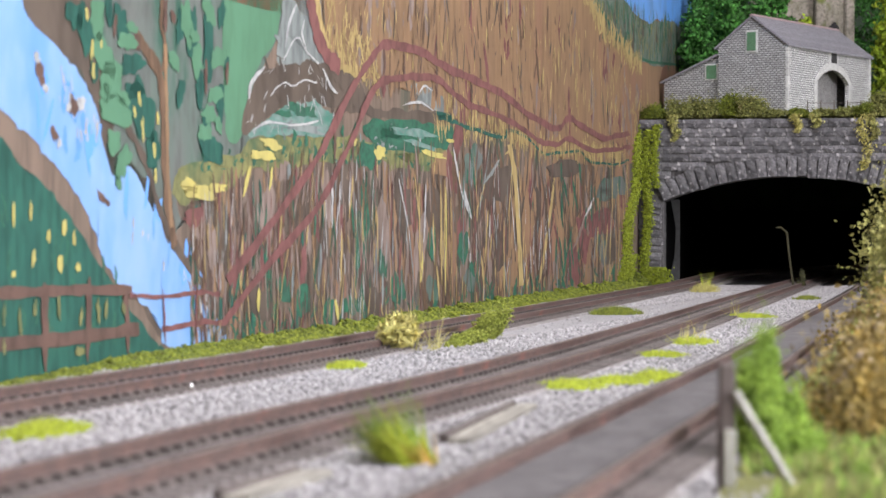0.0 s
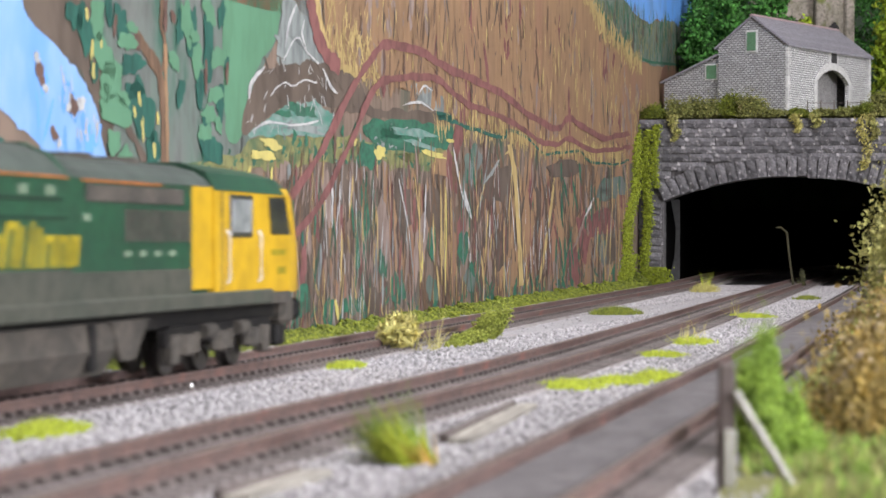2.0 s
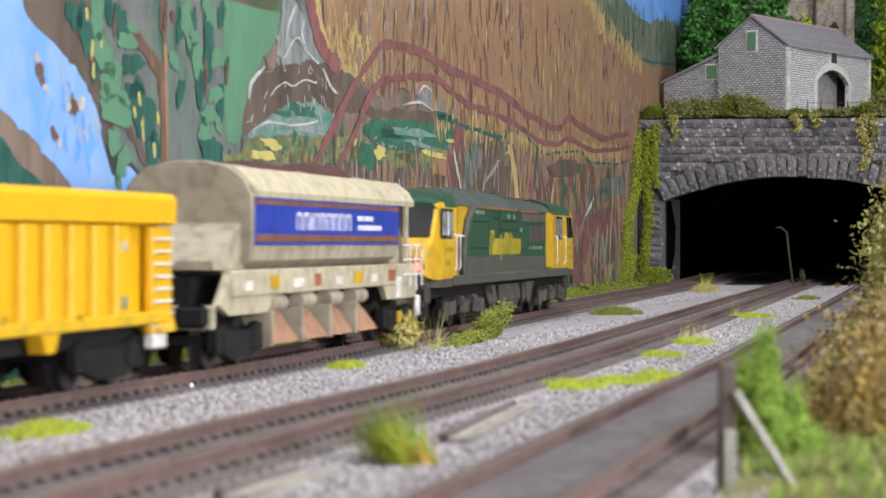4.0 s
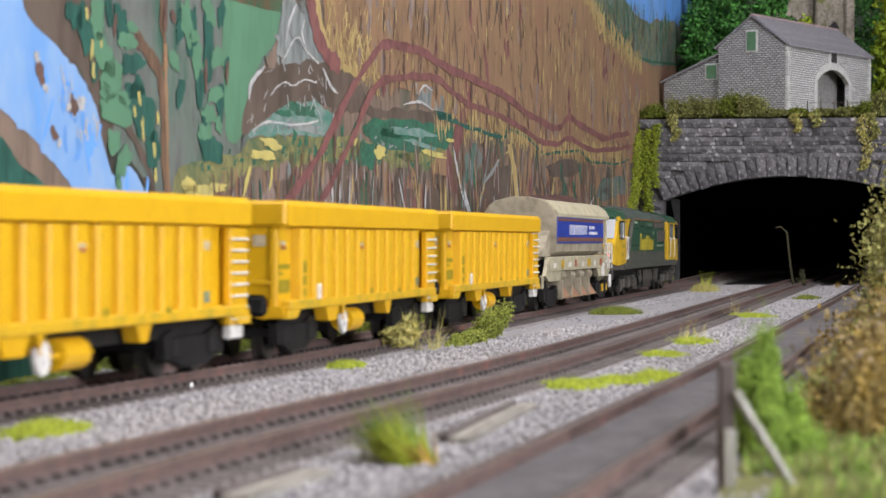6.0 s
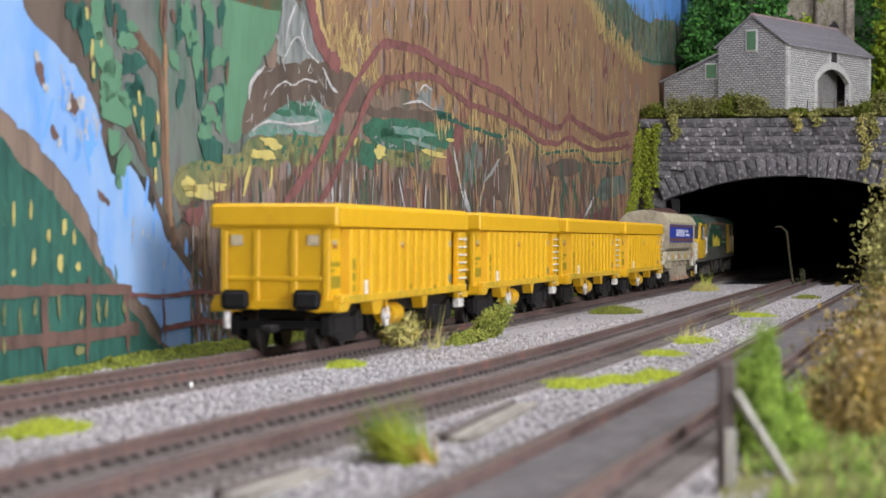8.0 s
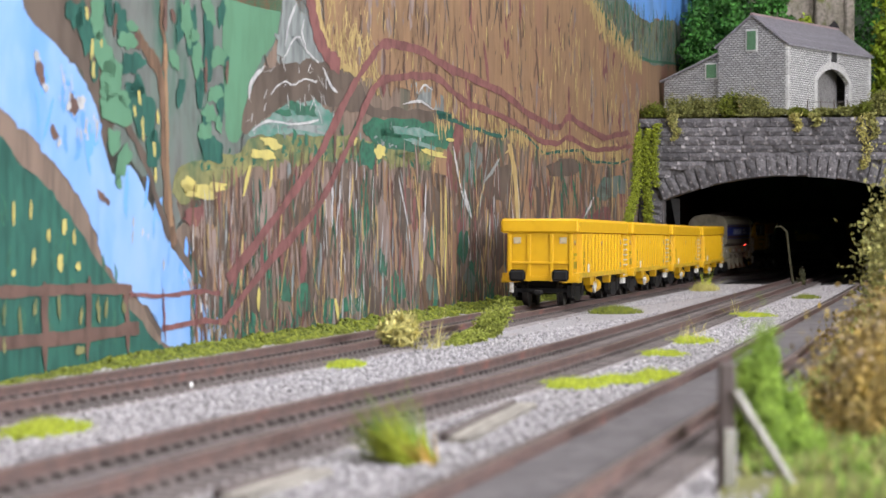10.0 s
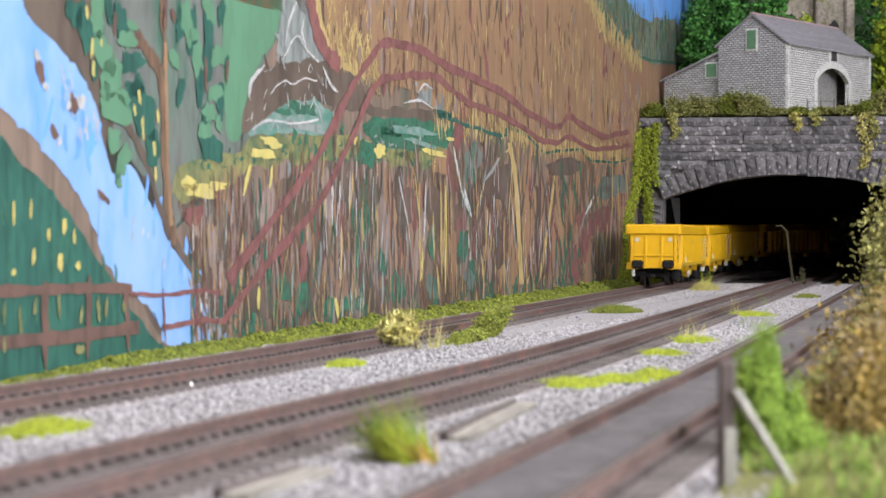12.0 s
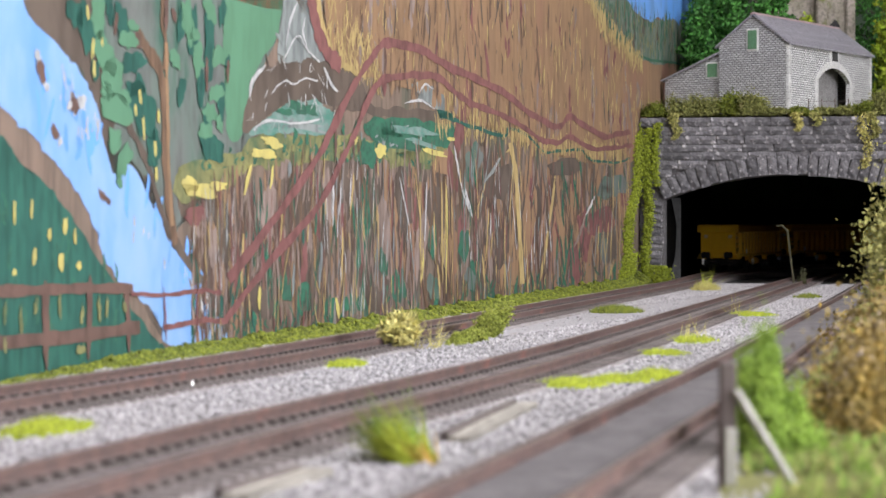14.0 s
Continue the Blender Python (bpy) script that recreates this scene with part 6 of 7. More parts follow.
# ---------------------------------------------------------------- the train
def wheelset(parent, x, z, r, name="wheelset"):
    bm = B()
    for y in (-8.3, 8.3):
        cyl(bm, (0, y, 0), r, 2.2, "Y", 20)
        cyl(bm, (0, y - math.copysign(1.4, y), 0), r + 0.7, 0.7, "Y", 20)
        for k in range(4):        # spokes' raised webs
            a = k * math.pi / 2
            box(bm, -0.5, 0.5, y + math.copysign(1.05, y), y + math.copysign(1.4, y), 0.8, r * 0.75, 0, Matrix.Rotation(a, 4, "Y"))
    cyl(bm, (0, 0, 0), 1.0, 20, "Y", 8)
    return part(name, bm, M_WHEEL, parent, at=pose(x * MM, 0, z * MM))


def wagon_bogie(root, x):
    bm = B()
    for y in (-12.6, 12.6):
        prism(bm, [(-20, 9.2), (-15, 10.4), (-7, 8.6), (7, 8.6), (15, 10.4), (20, 9.2), (19.5, 4.2), (13, 3.6), (8, 2.0), (-8, 2.0), (-13, 3.6), (-19.5, 4.2)], y - 1.1, y + 1.1, "Y")
        for k in (-12, 12):
            box(bm, k - 3, k + 3, y - 1.8, y + 1.8, 4.2, 8.8, 0.4)
        for k in (-3.5, 0, 3.5):
            cyl(bm, (k, y - math.copysign(-1.0, y), 5), 1.2, 4.2, "Z", 8)
    box(bm, -5, 5, -12, 12, 6, 9.6, 0.5)
    box(bm, -19, -17.5, -12, 12, 6, 8)
    box(bm, 17.5, 19, -12, 12, 6, 8)
    b = part("bogie", bm, M_BLACK, root, at=pose(x * MM, 0, 0))
    return [wheelset(b, k, 6.0, 6.0) for k in (-12, 12)]


def buffers(root, x, sx, z=13.5, y=9.8):
    for s in (-1, 1):
        bm = B()
        cyl(bm, (sx * 1.5, s * y, z), 1.6, 4.0, "X", 10)
        box(bm, *sorted((sx * 3.0, sx * 4.6)), s * y - 3.8, s * y + 3.8, z - 2.7, z + 2.7, 1.1)
        part("buffer", bm, M_BLACK, root, "black oval buffer", at=pose(x * MM, 0, 0))


WL = 182.2


def ballast_wagon():
    root = thing("ballast_wagon", spot(0, 0), "bright yellow ribbed bogie ballast wagon", "wagon", "yellow wagons of the train")
    h = 15.1
    # body: open box with thick walls
    for y in (-1, 1):
        part("side_wall", box(B(), 0.8, WL - 0.8, *sorted((y * (h - 1.0), y * (h - 2.4))), 12.6, 33.0), M_YELLOW, root)
        part("corner_panel", box(B(), 0.9, 12.2, *sorted((y * (h - 1.0), y * h)), 13.4, 32.9), M_YELLOW, root)
    for x0 in (0.8, WL - 2.2):
        part("end_wall", box(B(), x0, x0 + 1.4, -h + 1.4, h - 1.4, 12.3, 33.0), M_YELLOW, root)
    part("wagon_floor", box(B(), 2.2, WL - 2.2, -h + 1.4, h - 1.4, 12.3, 14), M_YELLOW, root)
    # top rail, leaning out like a cap
    bm = B()
    for y in (-1, 1):
        prism(bm, [(y * h, 32.9), (y * (h + 2.7), 33.3), (y * (h + 2.7), 38.2), (y * (h + 1.6), 39.5), (y * (h - 1.6), 39.5), (y * (h - 1.6), 32.9)], 0, WL, "X")
    for x0, x1 in ((-0.6, 2.4), (WL - 2.4, WL + 0.6)):
        box(bm, x0, x1, -h - 2.6, h + 2.6, 32.9, 39.46, 0.9)
    bmesh.ops.recalc_face_normals(bm, faces=bm.faces)
    part("top_rail", bm, M_YELLOW, root)
    # ribs
    for i in range(12):
        x = 18.0 + i * 12.0
        for y in (-1, 1):
            bm = prism(B(), [(x - 4.3, y * (h - 1.0)), (x - 3.7, y * (h + 2.1)), (x - 3.0, y * (h + 2.6)), (x + 3.0, y * (h + 2.6)), (x + 3.7, y * (h + 2.1)), (x + 4.3, y * (h - 1.0))], 13.6, 32.7, "Z")
            part("rib", bm, M_YELLOW, root)
    # solebars and end stanchions
    for y in (-1, 1):
        bm = box(B(), 3, WL - 3, *sorted((y * (h + 2.7), y * (h - 2))), 12.5, 14.9, 0.3)
        for x0, x1 in ((0.3, 13), (WL - 13, WL - 0.3)):
            prism(bm, [(x0, 12.6), (x0, 10.5), (x0 + 9, 10.5), (x1, 12.6)] if x0 < 50 else [(x0, 12.6), (x1 - 9, 10.5), (x1, 10.5), (x1, 12.6)], *sorted((y * (h + 2.6), y * (h - 2))), "Y")
        bmesh.ops.recalc_face_normals(bm, faces=bm.faces)
        part("solebar", bm, M_SOLEBAR, root, "yellow solebar with olive grime")
    for xe, sx in ((0.8, -1), (WL - 0.8, 1)):
        for y in (-14, -5.2, 5.2, 14):
            part("end_post", box(B(), *sorted((xe, xe + sx * 0.6)), y - 0.9, y + 0.9, 11, 32.4, 0.25), M_YELLOW, root)
        part("end_rib", box(B(), *sorted((xe, xe + sx * 0.7)), -13, 13, 18.8, 20.0, 0.2), M_YELLOW, root)
        part("headstock", prism(B(), [(-17, 13.6), (-17, 11.2), (-12, 10.4), (-6.5, 11.4), (6.5, 11.4), (12, 10.4), (17, 11.2), (17, 13.6)], *sorted((xe, xe + sx * 1.6)), "X"), M_YELLOW, root)
        buffers(root, xe + sx * 0.6, sx, 13.8)
        part("coupling", box(B(), *sorted((xe + sx, xe + sx * 8.5)), -1.6, 1.6, 5.2, 7.2, 0.4), M_BLACK, root)
        part("hose_tap", cyl(B(), (xe + sx * 1.8, 12.8, 8.4), 1.0, 4.5, "Z", 8), M_WHITE, root)
        for y in (-10.5, 10.5):
            part("end_badge", box(B(), *sorted((xe + sx * 0.2, xe + sx * 0.35)), y - 1.6, y + 1.6, 28.2, 31.0), M_GREYINK, root)
    for y in (-1, 1):
        # ladder and step at the front corner, brake wheel and brackets below
        stile = part("ladder_stile", box(B(), WL - 13, WL - 0.5, *sorted((y * h, y * (h + 1.8))), 10.4, 32.5, 0.2), M_YELLOW, root)
        for k in range(8):
            rung = tube(B(), [(WL - 12, y * (h + 1.7), 11.8 + k * 2.6), (WL - 12, y * (h + 2.3), 11.8 + k * 2.6), (WL - 1.8, y * (h + 2.3), 11.8 + k * 2.6), (WL - 1.8, y * (h + 1.7), 11.8 + k * 2.6)], 0.34, 6)
            part("rung", rung, M_WHITE, stile, "white ladder rung")
        part("step", box(B(), WL - 12, WL - 4, *sorted((y * (h - 0.5), y * (h + 2.0))), 7.2, 10.4, 0.4), M_WHITE, root)
        ring = B()
        tube(ring, [(WL + 0.8 + 2.4 * math.cos(a * math.tau / 12), y * (h - 1), 17 + 3.0 * math.sin(a * math.tau / 12)) for a in range(13)], 0.45, 5)
        part("hand_ring", ring, M_WHITE, root)
        bm = cyl(B(), (61, y * (h + 1.4), 8.0), 3.3, 0.9, "Y", 24)
        cyl(bm, (61, y * (h + 2.0), 8.0), 1.1, 0.9, "Y", 10)
        part("brake_wheel", bm, M_WHITE, root, "white round brake wheel")
        bm = cyl(tube(B(), [(61, y * h, 8), (76, y * h, 8)], 0.6, 6), (79, y * (h - 1.6), 8.0), 3.2, 13, "X", 14)
        part("brake_cylinder", bm, M_YELLOW, root)
        for x0, x1 in ((40, 54), (57, 61), (108, 117)):
            bm = prism(B(), [(x0, 12.6), (x0 + 2.5, 8.8), (x1 - 2.5, 8.8), (x1, 12.6)], *sorted((y * (h + 2.2), y * (h - 1.2))), "Y")
            part("bracket", bm, M_YELLOW, root)
        # lettering as bars
        for x0, x1, z0, z1, m in ((1.2, 11, 22.6, 23.8, M_GREENINK), (1.2, 5, 21.2, 21.9, M_GREENINK), (1.5, 11.5, 16.8, 20.0, M_GREENINK), (15, 18, 21.6, 24.6, M_GREENINK), (15, 18, 18.6, 20.8, M_GREENINK), (15.6, 17.4, 15.8, 17.6, M_GREENINK),
                                  (4, 7, 14.4, 15.2, M_GREENINK), (2.6, 7.4, 28.4, 29.6, M_GREYINK), (3.4, 7.8, 27.4, 28.3, M_REDINK), (76.6, 79.6, 27.4, 28.2, M_REDINK), (76.2, 79.2, 28.3, 29.2, M_GREYINK), (148.6, 152, 27.6, 29.6, M_GREYINK),
                                  (148.6, 152, 16, 18.5, M_GREYMARK), (88.6, 91.4, 15.0, 16.4, M_GREENINK), (124.6, 127.4, 14.4, 15.6, M_GREENINK)):
            face = y * (h + (2.62 if x0 > 14 else 0.04))
            part("lettering", box(B(), x0, x1, *sorted((face, face + y * 0.12)), z0, z1), m, root)
        face = y * (h + 2.6)
        part("label_plate", box(B(), 28.6, 31.6, *sorted((face, face + y * 0.5)), 14.8, 18.6, 0.1), M_PLATE, root)
    wagon_bogie(root, 25)
    wagon_bogie(root, WL - 28)
    part("underframe", box(B(), 8, WL - 8, -12.5, 12.5, 8.6, 12.3), M_BLACK, root)
    return root


def hopper():
    root = thing("ballast_hopper", spot(0, 0), "cream and blue bogie hopper wagon with a stone load", "wagon")
    w = 15.2
    sec = [(-9, 21.5), (-w + 0.6, 25), (-w, 28.5), (-w, 40), (-13.4, 44.2), (-9.6, 47.0), (-4, 48.4), (4, 48.4), (9.6, 47.0), (13.4, 44.2), (w, 40), (w, 28.5), (w - 0.6, 25), (9, 21.5)]
    body = loft(B(), [[(30, y, z) for y, z in sec], [(183, y, z) for y, z in sec]])
    part("body", body, M_BEIGE, root, "dusty beige steel hopper body")
    for y in (-1, 1):
        part("side_panel", box(B(), 32, 183, *sorted((y * w, y * (w + 0.5))), 28.6, 40.0, 0.15), M_BLUE, root, "blue side panel")
        for z0, z1 in ((29.4, 31.2), (38.4, 39.5)):
            part("stripe", box(B(), 32.2, 182.8, *sorted((y * (w + 0.48), y * (w + 0.6))), z0, z1), M_BROWNBAND, root)
        x = 68.0
        for k, wd in enumerate((5.4, 5.4, 2.2, 5.0, 4.6, 5.4, 5.4, 5.2, 5.4)):   # a word drawn as plain strokes
            for a, b, z0, z1 in ((0, 1.2, 32.4, 36.9), (wd - 1.2, wd, 32.4, 36.9), (0, wd, 35.9, 36.9)):
                part("lettering", box(B(), x + a, x + b, *sorted((y * (w + 0.5), y * (w + 0.62))), z0, z1), M_LETTER, root)
            x += wd + 1.5
        part("lettering", box(B(), 132, 150, *sorted((y * (w + 0.5), y * (w + 0.62))), 35.2, 36.6), M_LETTER, root)
        part("lettering", box(B(), 132, 160, *sorted((y * (w + 0.5), y * (w + 0.62))), 32.6, 34.0), M_LETTER, root)
        lip = prism(B(), [(y * (w + 0.5), 40.1), (y * (w + 0.7), 41.6), (y * 14.0, 44.8), (y * 10.4, 47.4), (y * 9.4, 46.9), (y * 13.2, 44.0), (y * w, 41.0)], 30, 203, "X")
        bmesh.ops.recalc_face_normals(lip, faces=lip.faces)
        part("top_lip", lip, M_CREAM, root, "cream curved top rail")
        part("solebar", box(B(), 14, 206, *sorted((y * (w + 0.2), y * (w - 2.5))), 16.6, 22.8, 0.3), M_CREAM, root, "cream solebar with stains")
        part("end_skirt", prism(B(), [(166, 16.6), (172, 12.4), (206, 12.4), (214, 15), (206, 22)], *sorted((y * (w - 0.4), y * (w - 2))), "Y"), M_CREAM, root)
        part("end_skirt", prism(B(), [(52, 16.6), (46, 12.4), (14, 12.4), (6, 15), (14, 22)], *sorted((y * (w - 0.4), y * (w - 2))), "Y"), M_CREAM, root)
        for k in range(8):
            part("data_panel", box(B(), 24 + k * 21, 30 + k * 21 + (k % 3) * 2, *sorted((y * (w + 0.15), y * (w + 0.4))), 18.0, 20.2 + (k % 2)), (M_PLATE, M_YELLOW_CAB, M_PLATE, M_REDINK)[k % 4], root)
        for k in range(4):
            x0 = 46 + k * 28
            bm = prism(B(), [(x0, 12.5), (x0 + 19, 12.5), (x0 + 25, 4.6), (x0 + 3, 4.6)], *sorted((y * 8, y * (w + 0.8))), "Y")
            for v in bm.verts:
                if v.co.z > 10:
                    v.co.y *= 0.72
            part("chute", bm, M_CHUTE, root, "rust-brown discharge chute")
            part("chute_end", box(B(), x0 - 1.4, x0 + 0.2, *sorted((y * 8, y * (w + 1))), 4.2, 12.8, 0.2), M_BEIGE, root)
            part("chute_motor", cyl(B(), (x0 + 9, y * (w - 2), 14.4), 2.2, 13, "X", 12), M_BEIGE, root)
        for x in (196,):
            part("end_post", box(B(), x - 1, x + 1, *sorted((y * (w - 1), y * (w + 0.3))), 22, 41, 0.2), M_CREAM, root)
        rail = B()
        for z in (19.5, 24.0, 28.4):
            tube(rail, [(190, y * (w + 0.4), z), (212, y * (w + 0.4), z), (216, y * (w + 0.4), z - 1.2)], 0.36, 6)
        for x in (199, 207, 215.6):
            tube(rail, [(x, y * (w + 0.4), 16), (x, y * (w + 0.4), 28.4 if x < 214 else 27)], 0.36, 6)
        part("handrail", rail, M_WHITE, root, "white tubular handrail")
        part("step", box(B(), 209, 213, *sorted((y * (w - 1), y * (w + 0.6))), 6.5, 13, 0.5), M_WHITE, root)
        part("step", box(B(), 182, 187, *sorted((y * (w - 1), y * (w + 0.6))), 12.4, 19, 0.4), M_WHITE, root)
        for x in (190, 204):
            part("brake_block", box(B(), x - 1.6, x + 1.6, *sorted((y * 13.6, y * 14.6)), 5, 8.6, 0.2), M_YELLOW_CAB, root, "yellow axlebox cover")
    part("end_sheet", prism(B(), [(7, 23), (31, 23), (31, 34), (28, 34), (7, 25)], -13, 13.5, "Y"), M_BEIGE, root, "sloping hopper end sheet")
    part("end_arch", loft(B(), [[(28.6, y * 1.02, z) for y, z in sec], [(30.3, y * 1.03, z + 0.3) for y, z in sec]]), M_BEIGE, root)
    part("front_sheet", prism(B(), [(182, 23), (206, 23), (187, 41), (182, 41)], -13, 13, "Y"), M_BEIGE, root)
    load = B()
    for x, rx, hz in ((82, 30, 3.2), (140, 34, 4.6)):
        out = bmesh.ops.create_icosphere(load, subdivisions=3, radius=1.0)
        for v in out["verts"]:
            v.co = Vector((x + v.co.x * rx, v.co.y * 9.0, 47.0 + v.co.z * hz))
            v.co += Vector((0, 0, 0.5 * noise.noise(v.co * 0.6)))
    part("stone_load", load, M_LOAD, root, "heaped dark brown stone load")
    part("underframe", box(B(), 8, 210, -7, 7, 10, 21.5), M_BLACK, root)
    part("headstock", box(B(), 212, 214.5, -14, 14, 9.5, 15, 0.4), M_CREAM, root)
    part("headstock", box(B(), 3.5, 6, -14, 14, 9.5, 15, 0.4), M_CREAM, root)
    buffers(root, 213.5, 1, 12.6)
    buffers(root, 4.5, -1, 12.6)
    wagon_bogie(root, 27)
    wagon_bogie(root, 191)
    return root


LOCO = 314.0


def locomotive():
    root = thing("diesel_locomotive", spot(0, 0), "green and yellow six-axle diesel locomotive with red tail lamp", "locomotive")
    w = 16.6
    # cabs: lofted sections from the body towards the end
    for e in (0, 1):
        fx = (lambda d: d) if e == 0 else (lambda d: LOCO - d)
        depth = 36.0 if e == 0 else 70.0
        bm, low = B(), B()
        secs, skirts = [], []
        for d, k, zb, zt in ((-5.0, 0.66, 20.6, 25.0), (-4.2, 0.78, 19.0, 27.0), (-2.2, 0.87, 17.8, 28.8), (0.6, 0.92, 17.2, 31.0), (7.4, 0.96, 17.0, 41.6), (11, 1.0, 17.4, 42.4), (depth, 1.0, 17.4, 42.4)):
            a = w * k
            zm = min(26.5, zb + (zt - zb) * 0.6)
            secs.append([(fx(d), y, z) for y, z in ((-a, zb), (-a, zm), (-a * 0.985, zt - 1.6), (-a * 0.93, zt), (a * 0.93, zt), (a * 0.985, zt - 1.6), (a, zm), (a, zb))])
            b = a * (0.99 if d > 7 else 0.84)
            skirts.append([(fx(d + 0.1), y, z) for y, z in ((-b, 14.6), (-b, zb), (b, zb), (b, 14.6))])
        loft(bm, secs)
        loft(low, skirts)
        part("valance", low, M_UNDER, root, "dusty grey cab valance")
        cab = part("cab", bm, M_YELLOW_CAB, root, "yellow cab")
        roof = B()
        rs = []
        for d, k, z0, zt in ((6.6, 0.93, 41.6, 42.4), (10, 0.97, 42.0, 44.4), (18, 1.0, 42.4, 46.4), (depth, 1.0, 42.6, 47.2)):
            a = w * k
            rs.append([(fx(d), y, z) for y, z in ((-a, z0 - 1.6), (-a * 0.86, z0 + (zt - z0) * 0.55), (-a * 0.5, zt), (a * 0.5, zt), (a * 0.86, z0 + (zt - z0) * 0.55), (a, z0 - 1.6))])
        loft(roof, rs)
        part("cab_roof", roof, M_DKGREEN, cab, "dark green cab roof")
        scr = B()
        pts = [(fx(0.1), -14.3, 31.0), (fx(0.1), 14.3, 31.0), (fx(6.4), 14.4, 40.9), (fx(6.4), -14.4, 40.9)]
        loft(scr, [pts, [(x + (1.2 if e == 0 else -1.2), y, z) for x, y, z in pts]])
        part("windscreen", scr, M_GLASS, cab, "black raked windscreen")
        for y in (-1, 1):
            x0, x1 = (8.0, 27.0) if e == 0 else (42, 59)
            fr = part("side_window_frame", box(B(), *sorted((fx(x0), fx(x1))), *sorted((y * (w - 0.3), y * (w + 0.15))), 30.4, 40.2, 0.3), M_GLASS, cab)
            part("side_window", box(B(), *sorted((fx(x0 + 1), fx(x1 - 1))), *sorted((y * (w - 0.2), y * (w + 0.3))), 31.4, 39.3, 0.3), M_PALEGLASS, fr, "pale curtained cab window")
            if e == 0:
                part("window_post", box(B(), *sorted((fx(16.9), fx(18.1))), *sorted((y * w, y * (w + 0.42))), 31.4, 39.3), M_WHITE, fr)
            quarter = prism(B(), [(fx(11), 31.2), (fx(27), 31.2), (fx(29), 40.2), (fx(16), 40.2)], *sorted((y * (w - 1.2), y * (w + 0.12))), "Y")
            if e == 1:
                part("quarter_window", quarter, M_GLASS, cab, "dark raked quarter window")
            else:
                quarter.free()
            for d in ((29, 35.5) if e == 0 else (38, 62)):
                rail = tube(B(), [(fx(d), y * (w + 0.2), 20), (fx(d), y * (w + 0.9), 21), (fx(d), y * (w + 0.9), 31), (fx(d), y * (w + 0.2), 32)], 0.35, 5)
                part("door_rail", rail, M_WHITE, cab)
            part("door_seam", box(B(), *sorted((fx(64.6), fx(65.3))) if e else sorted((fx(34.6), fx(35.0))), *sorted((y * w, y * (w + 0.06))), 17.6, 41), M_UNDER, cab)
            for z0, z1 in ((26.2, 27.6), (21.6, 23.4)):
                part("lettering", box(B(), *sorted((fx(15), fx(27 if z0 > 25 else 22))), *sorted((y * w, y * (w + 0.1))), z0, z1), M_GREENINK, cab)
        part("end_badge", box(B(), *sorted((fx(-4.6), fx(-5.1))), -8, 8, 22.6, 23.6), M_GREENINK, cab)
        part("buffer_beam", box(B(), *sorted((fx(-3.0), fx(6))), -13.6, 13.6, 8.6, 16.4, 1.4), M_UNDER, root, "grimy buffer beam")
        part("obstacle_guard", box(B(), *sorted((fx(1), fx(8))), -12.5, 12.5, 3.6, 9, 0.8), M_BLACK, root)
        buffers(root, fx(-3.0), -1 if e == 0 else 1, 12.4, 10)
        for y in (-11.5, 11.5):
            bm = cyl(B(), (fx(-4.0), y, 21.5), 2.0, 2.6, "X", 14)
            part("lamp_housing", bm, M_GLASS, root)
            if e == 0:
                part("tail_lamp", cyl(B(), (fx(-5.5), y, 21.5), 1.5, 0.9, "X", 14), M_TAIL, root, "lit red tail lamp")
    # body between the cabs: a proud rear part with a swept leading edge, and a lower radiator part beyond the step
    b0, b1, step = 36.0, LOCO - 70.0, 159.0
    core = [(-w + 1.6, 17), (-w + 1.6, 41.0), (-13.0, 44.0), (-7, 45.6), (7, 45.6), (13.0, 44.0), (w - 1.6, 41.0), (w - 1.6, 17)]
    part("body", loft(B(), [[(x, y, z) for y, z in core] for x in (b0 - 1, b1 + 1)]), M_DKGREEN, root, "dark green engine body")
    for x0, x1, top, m, nm in ((b0 + 18, step, 1.6, M_ROOFGREY, "roof"), (step + 0.6, b1 - 1, 0.2, M_ROOFGREY, "roof"), (step - 2.4, step + 0.6, 2.0, M_DKGREEN, "roof_rib")):
        rs = [(-w + 0.5, 41.6), (-14.8, 43.2), (-12, 44.9 + top * 0.6), (-7, 46.2 + top), (7, 46.2 + top), (12, 44.9 + top * 0.6), (14.8, 43.2), (w - 0.5, 41.6)]
        secs = [[(x, y, z) for y, z in rs] for x in (x0, x1)]
        if nm == "roof" and top > 1:
            secs = [[(b0 - 2, y * 0.96, 41.8 + (z - 41.6) * 0.62) for y, z in rs]] + secs
        part(nm, loft(B(), secs), m, root, "grey-green dusty roof" if nm == "roof" else "")
    for x in (b0 + 40, b0 + 66, b0 + 92):
        part("roof_hatch", box(B(), x, x + 22, -6, 6, 47.4, 48.6, 0.5), M_ROOFGREY, root)
    part("fan_grille", cyl(B(), (step + 28, 0, 46.4), 9, 1.6, "Z", 24), M_UNDER, root, "dark round roof fan grille")
    part("fan_grille", cyl(B(), (step + 56, 0, 46.4), 9, 1.6, "Z", 24), M_UNDER, root, "dark round roof fan grille")
    for y in (-1, 1):
        f0 = y * (w - 1.6)
        skin = y * (w - 0.1)
        sweep = [(b0 + 10, 17.2), (b0 + 10.4, 25), (b0 + 12.5, 31), (b0 + 17, 36.5), (b0 + 24, 40.2), (b0 + 33, 41.8)]
        part("body_side", prism(B(), sweep + [(step, 41.8), (step, 17.2)], *sorted((f0, skin)), "Y"), M_DKGREEN, root, "dark green swept body side")
        edge = tube(B(), [(x, skin, z) for x, z in sweep], [0.7, 0.9, 1.2, 1.5, 1.2, 0.5], 8)
        part("edge_moulding", edge, M_DUSTY, root, "dust-grey curved edge moulding")
